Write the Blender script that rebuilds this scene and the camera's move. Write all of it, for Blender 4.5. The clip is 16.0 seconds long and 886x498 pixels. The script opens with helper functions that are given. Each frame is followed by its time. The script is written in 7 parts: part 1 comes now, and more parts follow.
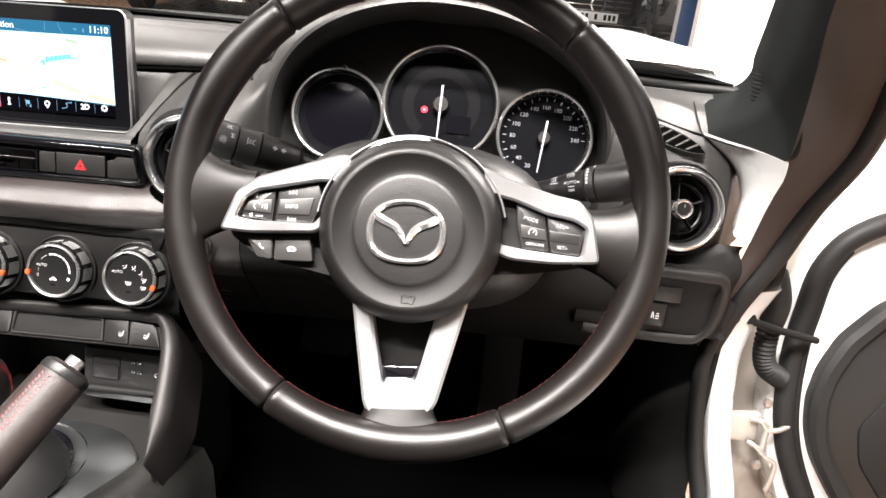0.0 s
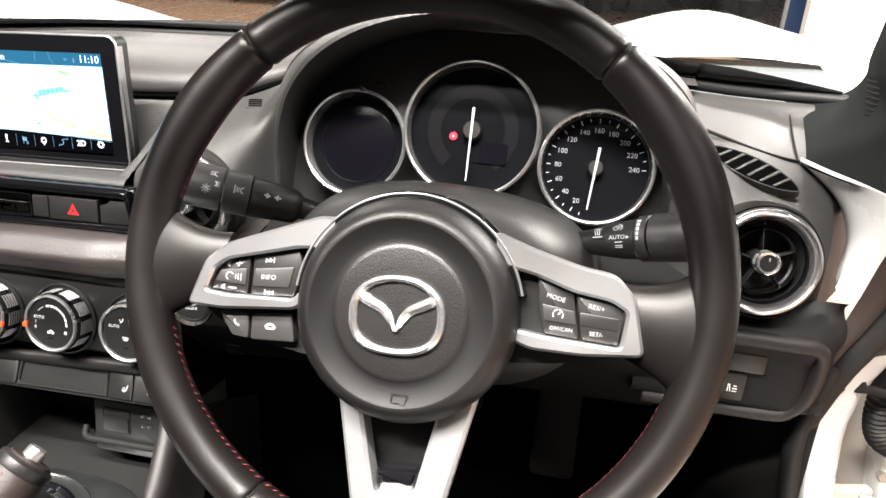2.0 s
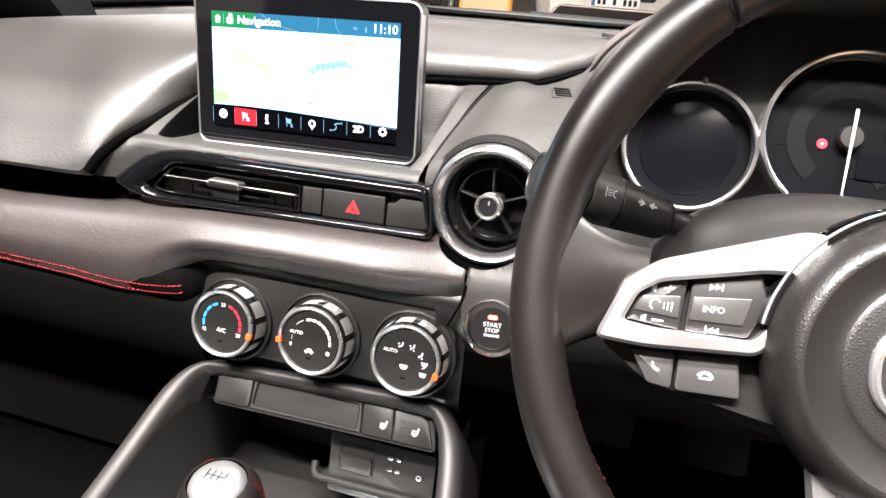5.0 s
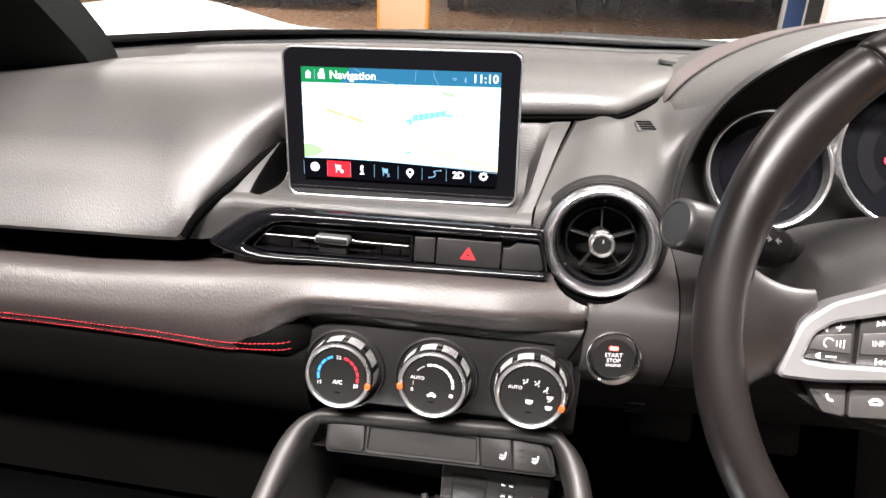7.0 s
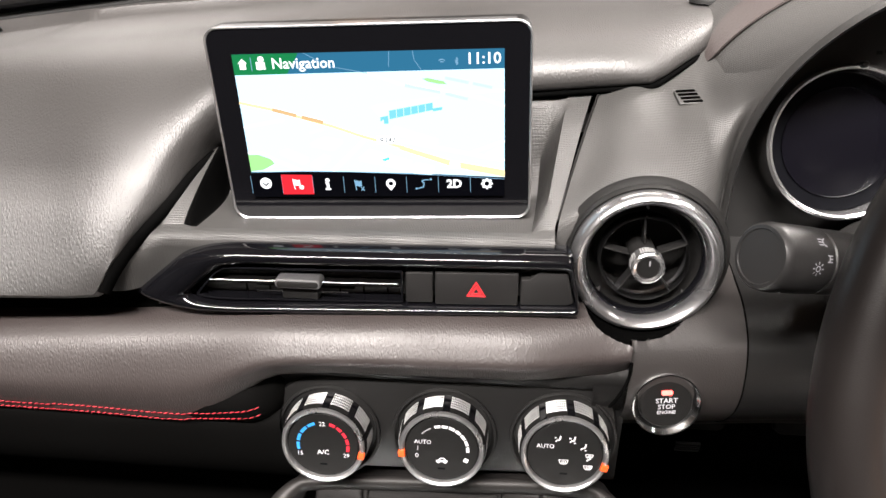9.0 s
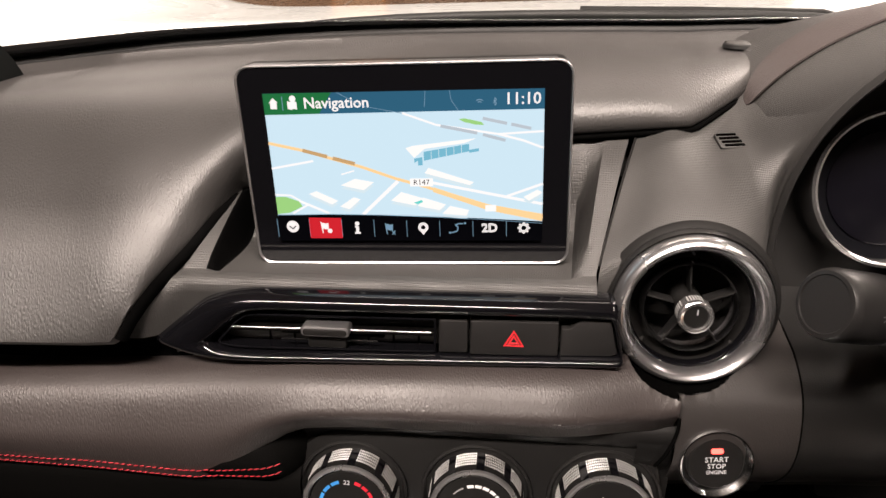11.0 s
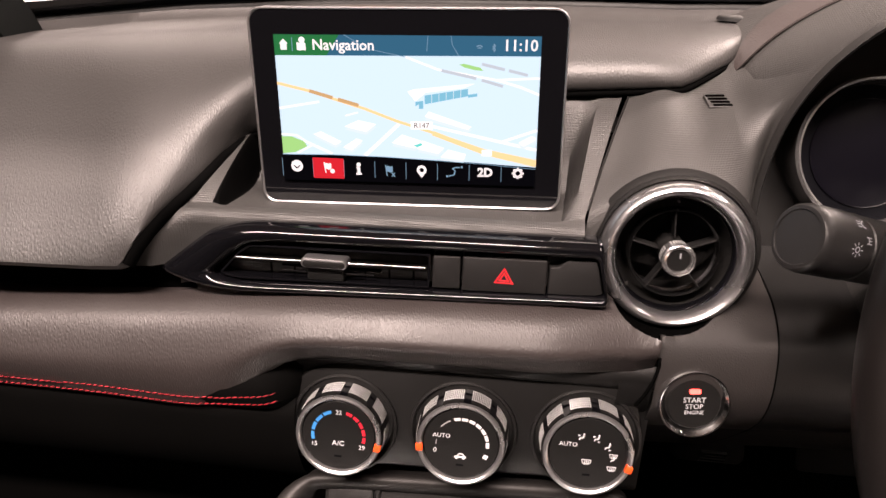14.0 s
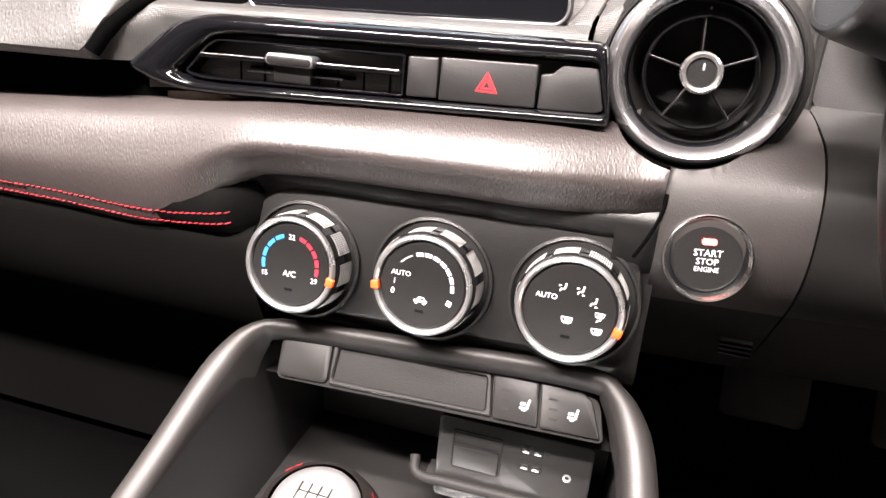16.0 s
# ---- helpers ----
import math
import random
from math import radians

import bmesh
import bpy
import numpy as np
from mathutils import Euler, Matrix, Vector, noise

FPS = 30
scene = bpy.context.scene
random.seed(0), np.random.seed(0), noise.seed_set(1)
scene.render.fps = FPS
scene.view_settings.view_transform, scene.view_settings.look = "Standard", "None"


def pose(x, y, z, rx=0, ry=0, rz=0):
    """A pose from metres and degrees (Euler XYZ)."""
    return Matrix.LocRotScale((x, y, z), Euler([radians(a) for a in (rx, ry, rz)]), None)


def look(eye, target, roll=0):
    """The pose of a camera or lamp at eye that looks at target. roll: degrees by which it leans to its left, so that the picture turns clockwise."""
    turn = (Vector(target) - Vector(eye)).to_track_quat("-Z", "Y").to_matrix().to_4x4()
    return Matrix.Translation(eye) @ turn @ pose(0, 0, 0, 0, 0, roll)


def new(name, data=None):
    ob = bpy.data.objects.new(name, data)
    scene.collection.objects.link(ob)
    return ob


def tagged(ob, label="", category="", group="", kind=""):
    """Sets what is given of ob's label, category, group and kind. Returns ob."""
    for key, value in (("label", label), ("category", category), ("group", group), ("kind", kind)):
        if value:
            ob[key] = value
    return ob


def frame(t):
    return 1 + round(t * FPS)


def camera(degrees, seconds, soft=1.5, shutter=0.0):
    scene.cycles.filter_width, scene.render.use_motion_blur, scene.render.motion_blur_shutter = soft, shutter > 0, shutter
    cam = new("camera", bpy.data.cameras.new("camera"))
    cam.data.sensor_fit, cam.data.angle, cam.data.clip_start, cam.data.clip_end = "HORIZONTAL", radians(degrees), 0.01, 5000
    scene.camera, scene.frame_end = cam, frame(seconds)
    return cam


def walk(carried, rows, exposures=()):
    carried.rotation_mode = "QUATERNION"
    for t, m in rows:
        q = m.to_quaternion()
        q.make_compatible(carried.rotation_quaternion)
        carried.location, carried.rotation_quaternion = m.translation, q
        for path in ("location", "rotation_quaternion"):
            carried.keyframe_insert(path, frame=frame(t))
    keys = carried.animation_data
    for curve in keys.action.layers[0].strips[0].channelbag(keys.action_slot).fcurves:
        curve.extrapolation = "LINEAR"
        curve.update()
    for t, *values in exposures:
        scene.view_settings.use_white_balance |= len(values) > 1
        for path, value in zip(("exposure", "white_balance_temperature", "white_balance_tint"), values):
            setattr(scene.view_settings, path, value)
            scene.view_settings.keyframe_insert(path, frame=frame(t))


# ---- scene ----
cam = camera(64.0, 16.0, soft=1.5)
# The car's own frame (x across, y ahead, z up) leans a little against the showroom floor.
PIVOT = Vector((0, 0.1, 0.93))
CAR = Matrix.Translation(PIVOT) @ pose(0, 0, 0, -4.0) @ Matrix.Translation(-PIVOT)
PATH = [
    (0, (0.026, 0.093, 0.938), (-0.071, 1.991, 0.315), 6.0),
    (0.5, (0.03, 0.084, 0.936), (-0.047, 1.971, 0.278), 6.6),
    (1, (0.035, 0.102, 0.954), (-0.051, 1.985, 0.286), 5.2),
    (1.5, (0.059, 0.176, 0.973), (-0.14, 2.032, 0.254), 2.3),
    (2, (0.07, 0.22, 0.973), (-0.292, 2.054, 0.26), 3.2),
    (2.5, (0.059, 0.26, 0.978), (-0.427, 2.059, 0.252), 2.8),
    (3, (0.036, 0.309, 0.964), (-0.512, 2.065, 0.179), 2.7),
    (3.5, (0.02, 0.324, 0.955), (-0.538, 2.053, 0.118), 2.7),
    (4, (-0.019, 0.326, 0.939), (-0.606, 2.045, 0.102), 3.8),
    (4.5, (-0.078, 0.311, 0.931), (-0.661, 2.057, 0.15), 4.1),
    (5, (-0.163, 0.269, 0.916), (-0.654, 2.092, 0.256), 5.5),
    (5.2, (-0.195, 0.252, 0.909), (-0.653, 2.101, 0.298), 5.9),
    (7.3, (-0.301, 0.234, 0.975), (-0.557, 2.066, 0.215), 2.2),
    (7.5, (-0.298, 0.242, 0.984), (-0.541, 2.052, 0.168), 1.7),
    (8, (-0.312, 0.27, 0.985), (-0.54, 2.01, 0.026), 0.2),
    (8.5, (-0.329, 0.315, 0.977), (-0.527, 2.067, 0.033), 0.2),
    (9, (-0.338, 0.375, 0.983), (-0.517, 2.13, 0.04), -0.5),
    (9.5, (-0.348, 0.39, 0.972), (-0.547, 2.176, 0.092), -1.6),
    (10, (-0.363, 0.392, 0.971), (-0.538, 2.193, 0.119), -0.7),
    (10.2, (-0.362, 0.395, 0.973), (-0.542, 2.2, 0.131), -0.6),
    (12.3, (-0.357, 0.374, 0.962), (-0.554, 2.201, 0.172), 0.5),
    (12.5, (-0.358, 0.375, 0.96), (-0.554, 2.196, 0.157), 0.8),
    (13, (-0.359, 0.367, 0.953), (-0.553, 2.191, 0.156), 1.2),
    (13.5, (-0.353, 0.362, 0.948), (-0.555, 2.197, 0.179), 1.6),
    (14, (-0.351, 0.356, 0.941), (-0.545, 2.187, 0.16), 1.9),
    (14.5, (-0.348, 0.351, 0.928), (-0.535, 2.191, 0.168), 2.1),
    (15, (-0.328, 0.352, 0.905), (-0.541, 2.19, 0.145), 2.9),
    (15.5, (-0.3, 0.368, 0.863), (-0.631, 2.19, 0.107), 2.7),
    (16, (-0.276, 0.385, 0.819), (-0.777, 2.18, 0.092), 4.3),
]
EXPOSE = [(0, -0.05, 6250, 11), (1, 0.02, 6250, 11), (2, -0.08, 6250, 9), (3.5, 0.08, 6250, 9), (4.2, 0.0, 6250, 11), (5.2, 0.48, 6250, 11), (8, 0.08, 6200, 12), (8.5, 0.0, 6180, 12), (9.0, -0.30, 6300, 11), (10.2, -1.08, 6700, 12), (12.3, -1.02, 7200, 25), (14.5, -0.68, 7100, 25), (15.5, 0.18, 6650, 19), (16, 0.82, 6450, 16)]
walk(cam, [(t, CAR @ look(eye, target, roll)) for t, eye, target, roll in PATH], EXPOSE)

# ---- world and lamps ----
world = bpy.data.worlds.new("showroom_air")
scene.world = world
world.use_nodes = True
world.node_tree.nodes["Background"].inputs[0].default_value = (0.9, 0.95, 1.0, 1)
world.node_tree.nodes["Background"].inputs[1].default_value = 0.04


def ceiling_lamp(x, y, w, d, power, colour=(1.0, 0.92, 0.84)):
    light = bpy.data.lights.new("ceiling_lamp", "AREA")
    light.shape, light.size, light.size_y, light.energy, light.color = "RECTANGLE", w, d, power, colour
    ob = new("ceiling_lamp", light)
    ob.matrix_world = pose(x, y, 3.42)
    return ob


LAMPS = [(-1.3, -1.15, 2.2, 0.18, 660), (-0.1, -0.45, 2.2, 0.18, 640), (2.4, 0.6, 0.20, 2.4, 140), (-0.4, 2.9, 2.2, 0.30, 48), (3.0, 3.7, 2.4, 0.4, 900), (-4.0, 6.5, 0.5, 4.0, 320)]
for lx, ly, lw, ld, lp_ in LAMPS:
    ceiling_lamp(lx, ly, lw, ld, lp_)

# ---- mesh tools ----
def mat(name, colour, rough=0.5, metal=0.0, coat=0.0, grain=0.0, scale=400.0, kind="noise", spots=0.0, emit=0.0, stretch=(1, 1, 1), worn=0.0, spec=0.5):
    """A surface with a base colour that varies at two scales, a fine relief and uneven gloss."""
    m = bpy.data.materials.new(name)
    m.use_nodes = True
    n, l = m.node_tree.nodes, m.node_tree.links
    b = n["Principled BSDF"]
    b.inputs["Base Color"].default_value = (*colour, 1)
    b.inputs["Roughness"].default_value = rough
    b.inputs["Metallic"].default_value = metal
    b.inputs["Coat Weight"].default_value = coat
    b.inputs["Coat Roughness"].default_value = 0.05
    b.inputs["Specular IOR Level"].default_value = spec
    if emit:
        b.inputs["Emission Color"].default_value = (*colour, 1)
        b.inputs["Emission Strength"].default_value = emit
        return m
    co = n.new("ShaderNodeTexCoord")
    mp = n.new("ShaderNodeMapping")
    mp.inputs["Scale"].default_value = stretch
    l.new(co.outputs["Object"], mp.inputs["Vector"])
    if spots or worn:
        big = n.new("ShaderNodeTexNoise")
        big.inputs["Scale"].default_value, big.inputs["Detail"].default_value = 14.0, 6.0
        l.new(mp.outputs[0], big.inputs["Vector"])
        ramp = n.new("ShaderNodeMapRange")
        ramp.inputs["From Min"].default_value, ramp.inputs["From Max"].default_value = 0.3, 0.7
        ramp.inputs["To Min"].default_value, ramp.inputs["To Max"].default_value = rough - worn, rough + worn
        l.new(big.outputs[0], ramp.inputs["Value"])
        l.new(ramp.outputs[0], b.inputs["Roughness"])
        mix = n.new("ShaderNodeMix")
        mix.data_type = "RGBA"
        mix.inputs[6].default_value = (*colour, 1)
        mix.inputs[7].default_value = (*[min(1, c * (1 + spots) + (spots * 0.01 if max(colour) > 0.007 else 0.0)) for c in colour], 1)
        l.new(big.outputs[0], mix.inputs[0])
        l.new(mix.outputs[2], b.inputs["Base Color"])
    if grain:
        bump = n.new("ShaderNodeBump")
        bump.inputs["Strength"].default_value, bump.inputs["Distance"].default_value = min(1.0, grain), 0.0006 * max(1.0, grain)
        if kind == "hide":
            # pebbled grain: rounded cells between soft creases, bent by a coarser noise
            bend = n.new("ShaderNodeTexNoise")
            bend.inputs["Scale"].default_value, bend.inputs["Detail"].default_value = scale * 0.45, 2.0
            l.new(mp.outputs[0], bend.inputs["Vector"])
            add = n.new("ShaderNodeVectorMath")
            add.operation = "MULTIPLY_ADD"
            add.inputs[1].default_value = (1.6 / scale,) * 3
            l.new(bend.outputs["Color"], add.inputs[0])
            l.new(mp.outputs[0], add.inputs[2])
            tex = n.new("ShaderNodeTexVoronoi")
            tex.feature = "DISTANCE_TO_EDGE"
            tex.inputs["Scale"].default_value = scale
            l.new(add.outputs[0], tex.inputs["Vector"])
            crease = n.new("ShaderNodeMapRange")
            crease.interpolation_type = "SMOOTHSTEP"
            crease.inputs["From Max"].default_value = 0.42
            l.new(tex.outputs["Distance"], crease.inputs["Value"])
            l.new(crease.outputs[0], bump.inputs["Height"])
        elif kind == "noise":
            tex = n.new("ShaderNodeTexNoise")
            tex.inputs["Scale"].default_value, tex.inputs["Detail"].default_value = scale, 3.0
            l.new(mp.outputs[0], tex.inputs["Vector"])
            l.new(tex.outputs[0], bump.inputs["Height"])
        else:
            tex = n.new("ShaderNodeTexVoronoi")
            tex.inputs["Scale"].default_value, tex.inputs["Randomness"].default_value = scale, 0.1
            l.new(mp.outputs[0], tex.inputs["Vector"])
            l.new(tex.outputs["Distance"], bump.inputs["Height"])
        l.new(bump.outputs[0], b.inputs["Normal"])
    return m


def put(name, verts, faces, material, parent=None, label="", smooth=True, m=None, sharp=40):
    """One mesh object under a parent; its faces are turned outwards and shaded smooth below the sharp angle."""
    me = bpy.data.meshes.new(name)
    me.from_pydata([tuple(v) for v in verts], [], faces)
    me.materials.append(material)
    ob = new(name, me)
    if smooth:
        me.polygons.foreach_set("use_smooth", [True] * len(me.polygons))
        me.set_sharp_from_angle(angle=radians(sharp))
    if m is not None:
        ob.matrix_basis = m
    if parent is not None:
        ob.parent = parent
    if label:
        ob["label"] = label
    return ob


def part(name, bm, material, parent, label="", m=None, sharp=40):
    bmesh.ops.recalc_face_normals(bm, faces=bm.faces)
    me = bpy.data.meshes.new(name)
    bm.to_mesh(me)
    bm.free()
    me.materials.append(material)
    me.polygons.foreach_set("use_smooth", [True] * len(me.polygons))
    me.set_sharp_from_angle(angle=radians(sharp))
    ob = new(name, me)
    if m is not None:
        ob.matrix_basis = m
    if parent is not None:
        ob.parent = parent
    if label:
        ob["label"] = label
    return ob


def thing(name, label, category, m=None, group="", kind=""):
    """An empty at the base of a thing in the car."""
    ob = new(name)
    ob.empty_display_size = 0.02
    ob.matrix_basis = CAR @ (m if m is not None else Matrix())
    return tagged(ob, label, category, group, kind)


def face(x, y, z, lean=0.0, yaw=0.0, spin=0.0):
    """A pose whose x runs right, y up and z towards the seats; lean tips its top away."""
    return pose(x, y, z, 90 - lean, 0, yaw) @ pose(0, 0, 0, 0, 0, spin)


def spline(pts, n):
    """n points along a Catmull-Rom curve through pts."""
    p = np.array(pts, float)
    p = np.vstack([2 * p[0] - p[1], p, 2 * p[-1] - p[-2]])
    out = []
    k = len(p) - 3
    for s in np.linspace(0, k - 1e-9, n):
        i = int(s)
        t = s - i
        a, b, c, d = p[i:i + 4]
        out.append(0.5 * (2 * b + (c - a) * t + (2 * a - 5 * b + 4 * c - d) * t * t + (3 * b - a - 3 * c + d) * t ** 3))
    return np.array(out)


def along(xs, values, x):
    return float(np.interp(x, xs, values))


def grid(rows, close_v=False, close_u=False, caps=False):
    """verts and faces of a surface through rows of points of equal length."""
    nu, nv = len(rows), len(rows[0])
    verts = [tuple(p) for r in rows for p in r]
    faces = []
    for i in range(nu if close_u else nu - 1):
        for j in range(nv if close_v else nv - 1):
            a, b = i * nv + j, i * nv + (j + 1) % nv
            c, d = ((i + 1) % nu) * nv + (j + 1) % nv, ((i + 1) % nu) * nv + j
            faces.append((a, b, c, d))
    if caps:
        faces.append(tuple(range(nv))[::-1])
        faces.append(tuple((nu - 1) * nv + j for j in range(nv)))
    return verts, faces


def surface(name, rows, material, parent, label="", thick=0.0, close_v=False, close_u=False, caps=False, sharp=40, m=None, holes=()):
    """A surface through rows of points; holes: (x, z, radius) where it is cut open."""
    verts, faces = grid(rows, close_v, close_u, caps)
    for hx, hz0, hr in holes:
        faces = [f for f in faces if math.hypot(sum(verts[i][0] for i in f) / len(f) - hx, sum(verts[i][2] for i in f) / len(f) - hz0) > hr]
    bm = bmesh.new()
    vs = [bm.verts.new(v) for v in verts]
    for f in faces:
        try:
            bm.faces.new([vs[i] for i in f])
        except ValueError:
            pass
    bmesh.ops.remove_doubles(bm, verts=bm.verts, dist=1e-6)
    for hx, hz0, hr in holes:
        edge = {v for e in bm.edges if e.is_boundary for v in e.verts if abs(math.hypot(v.co.x - hx, v.co.z - hz0) - hr) < 0.0045}
        for v in edge:
            a = math.atan2(v.co.z - hz0, v.co.x - hx)
            v.co.x, v.co.z = hx + hr * math.cos(a), hz0 + hr * math.sin(a)
    if thick:
        bmesh.ops.recalc_face_normals(bm, faces=bm.faces)
        bmesh.ops.solidify(bm, geom=bm.faces[:], thickness=thick)
    return part(name, bm, material, parent, label, m, sharp)


def lathe(name, profile, material, parent, label="", m=None, n=64, sharp=35):
    """profile: (radius, height) along local z."""
    rows = [[(r * math.cos(2 * math.pi * k / n), r * math.sin(2 * math.pi * k / n), h) for r, h in profile] for k in range(n)]
    return surface(name, rows, material, parent, label, close_u=True, m=m, sharp=sharp)


def tube(name, path, radius, material, parent, label="", n=12, m=None, closed=False, caps=True):
    """A round bar along a path; radius may be a number or one for each point."""
    p = [Vector(q) for q in path]
    rr = radius if isinstance(radius, (list, tuple, np.ndarray)) else [radius] * len(p)
    rows = []
    up = None
    for i, q in enumerate(p):
        a = p[(i - 1) % len(p)] if closed or i else p[i]
        b = p[(i + 1) % len(p)] if closed or i < len(p) - 1 else p[i]
        d = (b - a).normalized()
        if up is None:
            up = Vector((0, 0, 1)) if abs(d.z) < 0.9 else Vector((1, 0, 0))
        s = d.cross(up).normalized()
        up = s.cross(d).normalized()
        rows.append([q + rr[i] * (math.cos(2 * math.pi * k / n) * s + math.sin(2 * math.pi * k / n) * up) for k in range(n)])
    return surface(name, rows, material, parent, label, close_v=True, close_u=closed, caps=caps and not closed, m=m, sharp=50)


def rounded(w, h, r, n=6, cx=0.0, cy=0.0):
    """The outline of a rounded rectangle."""
    out = []
    for sx, sy, a0 in ((1, 1, 0), (-1, 1, 90), (-1, -1, 180), (1, -1, 270)):
        for k in range(n + 1):
            a = radians(a0 + 90 * k / n)
            out.append((cx + sx * (w / 2 - r) + r * math.cos(a), cy + sy * (h / 2 - r) + r * math.sin(a)))
    return out


def soften(poly, r, n=4):
    """A polygon with its corners rounded."""
    out = []
    k = len(poly)
    for i in range(k):
        a, b, c = (Vector(poly[(i + j) % k]) for j in (-1, 0, 1))
        d1, d2 = (a - b), (c - b)
        t = min(r, d1.length * 0.45, d2.length * 0.45)
        p, q = b + d1.normalized() * t, b + d2.normalized() * t
        for s in np.linspace(0, 1, n + 1):
            out.append(tuple((1 - s) ** 2 * p + 2 * s * (1 - s) * b + s * s * q))
    return out


def shrink(poly, d):
    """A polygon moved inwards by d (counter-clockwise or clockwise)."""
    k = len(poly)
    area = sum(poly[i][0] * poly[(i + 1) % k][1] - poly[(i + 1) % k][0] * poly[i][1] for i in range(k))
    sg = 1 if area > 0 else -1
    out = []
    for i in range(k):
        a, b, c = (Vector(poly[(i + j) % k]) for j in (-1, 0, 1))
        e1, e2 = (b - a), (c - b)
        n1, n2 = Vector((-e1.y, e1.x)), Vector((-e2.y, e2.x))
        if n1.length < 1e-9:
            n1 = n2
        if n2.length < 1e-9:
            n2 = n1
        n1, n2 = n1.normalized(), n2.normalized()
        v = n1 + n2
        v = v / max(0.4, v.length_squared / 2)
        q = b + sg * d * v
        out.append((q.x, q.y))
    return out


def slab(name, poly, z0, z1, material, parent, label="", bevel=0.0, m=None, steps=2, sharp=35):
    """A plate of an outline in local x, y from z0 to z1, its front edge rounded by bevel."""
    rows = [[(x, y, z0) for x, y in poly]]
    if bevel:
        rows.append([(x, y, z1 - bevel) for x, y in poly])
        for k in range(1, steps + 1):
            a = radians(90 * k / steps)
            q = shrink(poly, bevel * (1 - math.cos(a)))
            rows.append([(x, y, z1 - bevel + bevel * math.sin(a)) for x, y in q])
    else:
        rows.append([(x, y, z1) for x, y in poly])
    return surface(name, rows, material, parent, label, close_v=True, caps=True, m=m, sharp=sharp)


def ring_slab(name, outer, inner, z0, z1, material, parent, label="", bevel=0.001, m=None, sharp=35):
    """A flat frame between two outlines of equal count."""
    a, b = shrink(outer, bevel), shrink(inner, -bevel)
    rows = [[(x, y, z0) for x, y in outer], [(x, y, z1 - bevel) for x, y in outer], [(x, y, z1) for x, y in a],
            [(x, y, z1) for x, y in b], [(x, y, z1 - bevel) for x, y in inner], [(x, y, z0) for x, y in inner]]
    return surface(name, rows, material, parent, label, close_v=True, close_u=True, m=m, sharp=sharp)


def box(name, w, d, h, material, parent, label="", m=None, bevel=0.002, seg=2):
    bm = bmesh.new()
    bmesh.ops.create_cube(bm, size=1)
    bmesh.ops.scale(bm, vec=(w, d, h), verts=bm.verts)
    if bevel:
        bmesh.ops.bevel(bm, geom=bm.edges[:], offset=bevel, segments=seg, affect="EDGES", profile=0.5)
    return part(name, bm, material, parent, label, m)


def words(name, text, size, material, parent, x, y, z, spin=0.0, align="CENTER", m=None, bold=0.0):
    """Flat lettering in local x, y at height z."""
    cu = bpy.data.curves.new(name, "FONT")
    cu.body, cu.size, cu.align_x, cu.align_y, cu.offset = text, size, align, "CENTER", bold
    cu.resolution_u = 2
    tmp = bpy.data.objects.new(name, cu)
    scene.collection.objects.link(tmp)
    dg = bpy.context.evaluated_depsgraph_get()
    me = bpy.data.meshes.new_from_object(tmp.evaluated_get(dg))
    bpy.data.objects.remove(tmp)
    bpy.data.curves.remove(cu)
    me.materials.clear()
    me.materials.append(material)
    ob = new(name, me)
    ob.matrix_basis = (m if m is not None else Matrix()) @ pose(x, y, z, 0, 0, spin)
    ob.parent = parent
    return ob


def flat(name, polys, z, material, parent, label="", m=None):
    """Thin printed marks: several outlines in local x, y at height z, as one mesh."""
    verts, faces = [], []
    for p in polys:
        k = len(verts)
        verts += [(x, y, z) for x, y in p]
        faces.append(tuple(range(k, k + len(p))))
    return put(name, verts, faces, material, parent, label, smooth=False, m=m)


def bar(x0, y0, x1, y1, w):
    """The outline of a straight stroke."""
    d = Vector((x1 - x0, y1 - y0)).normalized() * w / 2
    return [(x0 - d.y, y0 + d.x), (x0 + d.y, y0 - d.x), (x1 + d.y, y1 - d.x), (x1 - d.y, y1 + d.x)]


def disc(x, y, r, n=20):
    return [(x + r * math.cos(2 * math.pi * k / n), y + r * math.sin(2 * math.pi * k / n)) for k in range(n)]


def arcs(r0, r1, a0, a1, n=1, gap=0.0, steps=6, cx=0.0, cy=0.0):
    """n curved strokes between two angles (degrees, counter-clockwise from the right)."""
    out = []
    w = (a1 - a0) / n
    for i in range(n):
        b0, b1 = a0 + i * w + gap / 2, a0 + (i + 1) * w - gap / 2
        t = [radians(v) for v in np.linspace(b0, b1, steps)]
        out.append([(cx + r1 * math.cos(a), cy + r1 * math.sin(a)) for a in t] + [(cx + r0 * math.cos(a), cy + r0 * math.sin(a)) for a in t[::-1]])
    return out


# ---- materials ----
HIDE = mat("dash_leather", (0.034, 0.027, 0.026), 0.47, grain=0.22, scale=700, kind="hide", spots=0.25, worn=0.06, stretch=(1.0, 0.55, 0.36), spec=0.80)
PANEL = mat("soft_panel", (0.020, 0.0175, 0.0168), 0.46, grain=0.13, scale=900, kind="hide", spots=0.2, worn=0.05, stretch=(1.0, 0.6, 0.6), spec=0.6)
PAD = mat("dash_pad", (0.026, 0.0245, 0.0238), 0.46, grain=0.21, scale=700, kind="hide", spots=0.2, worn=0.05, stretch=(1.0, 0.45, 0.40), spec=0.65)
DECK = mat("textured_plastic", (0.036, 0.035, 0.034), 0.43, grain=0.5, scale=1050, kind="dots", spots=0.15, worn=0.04)
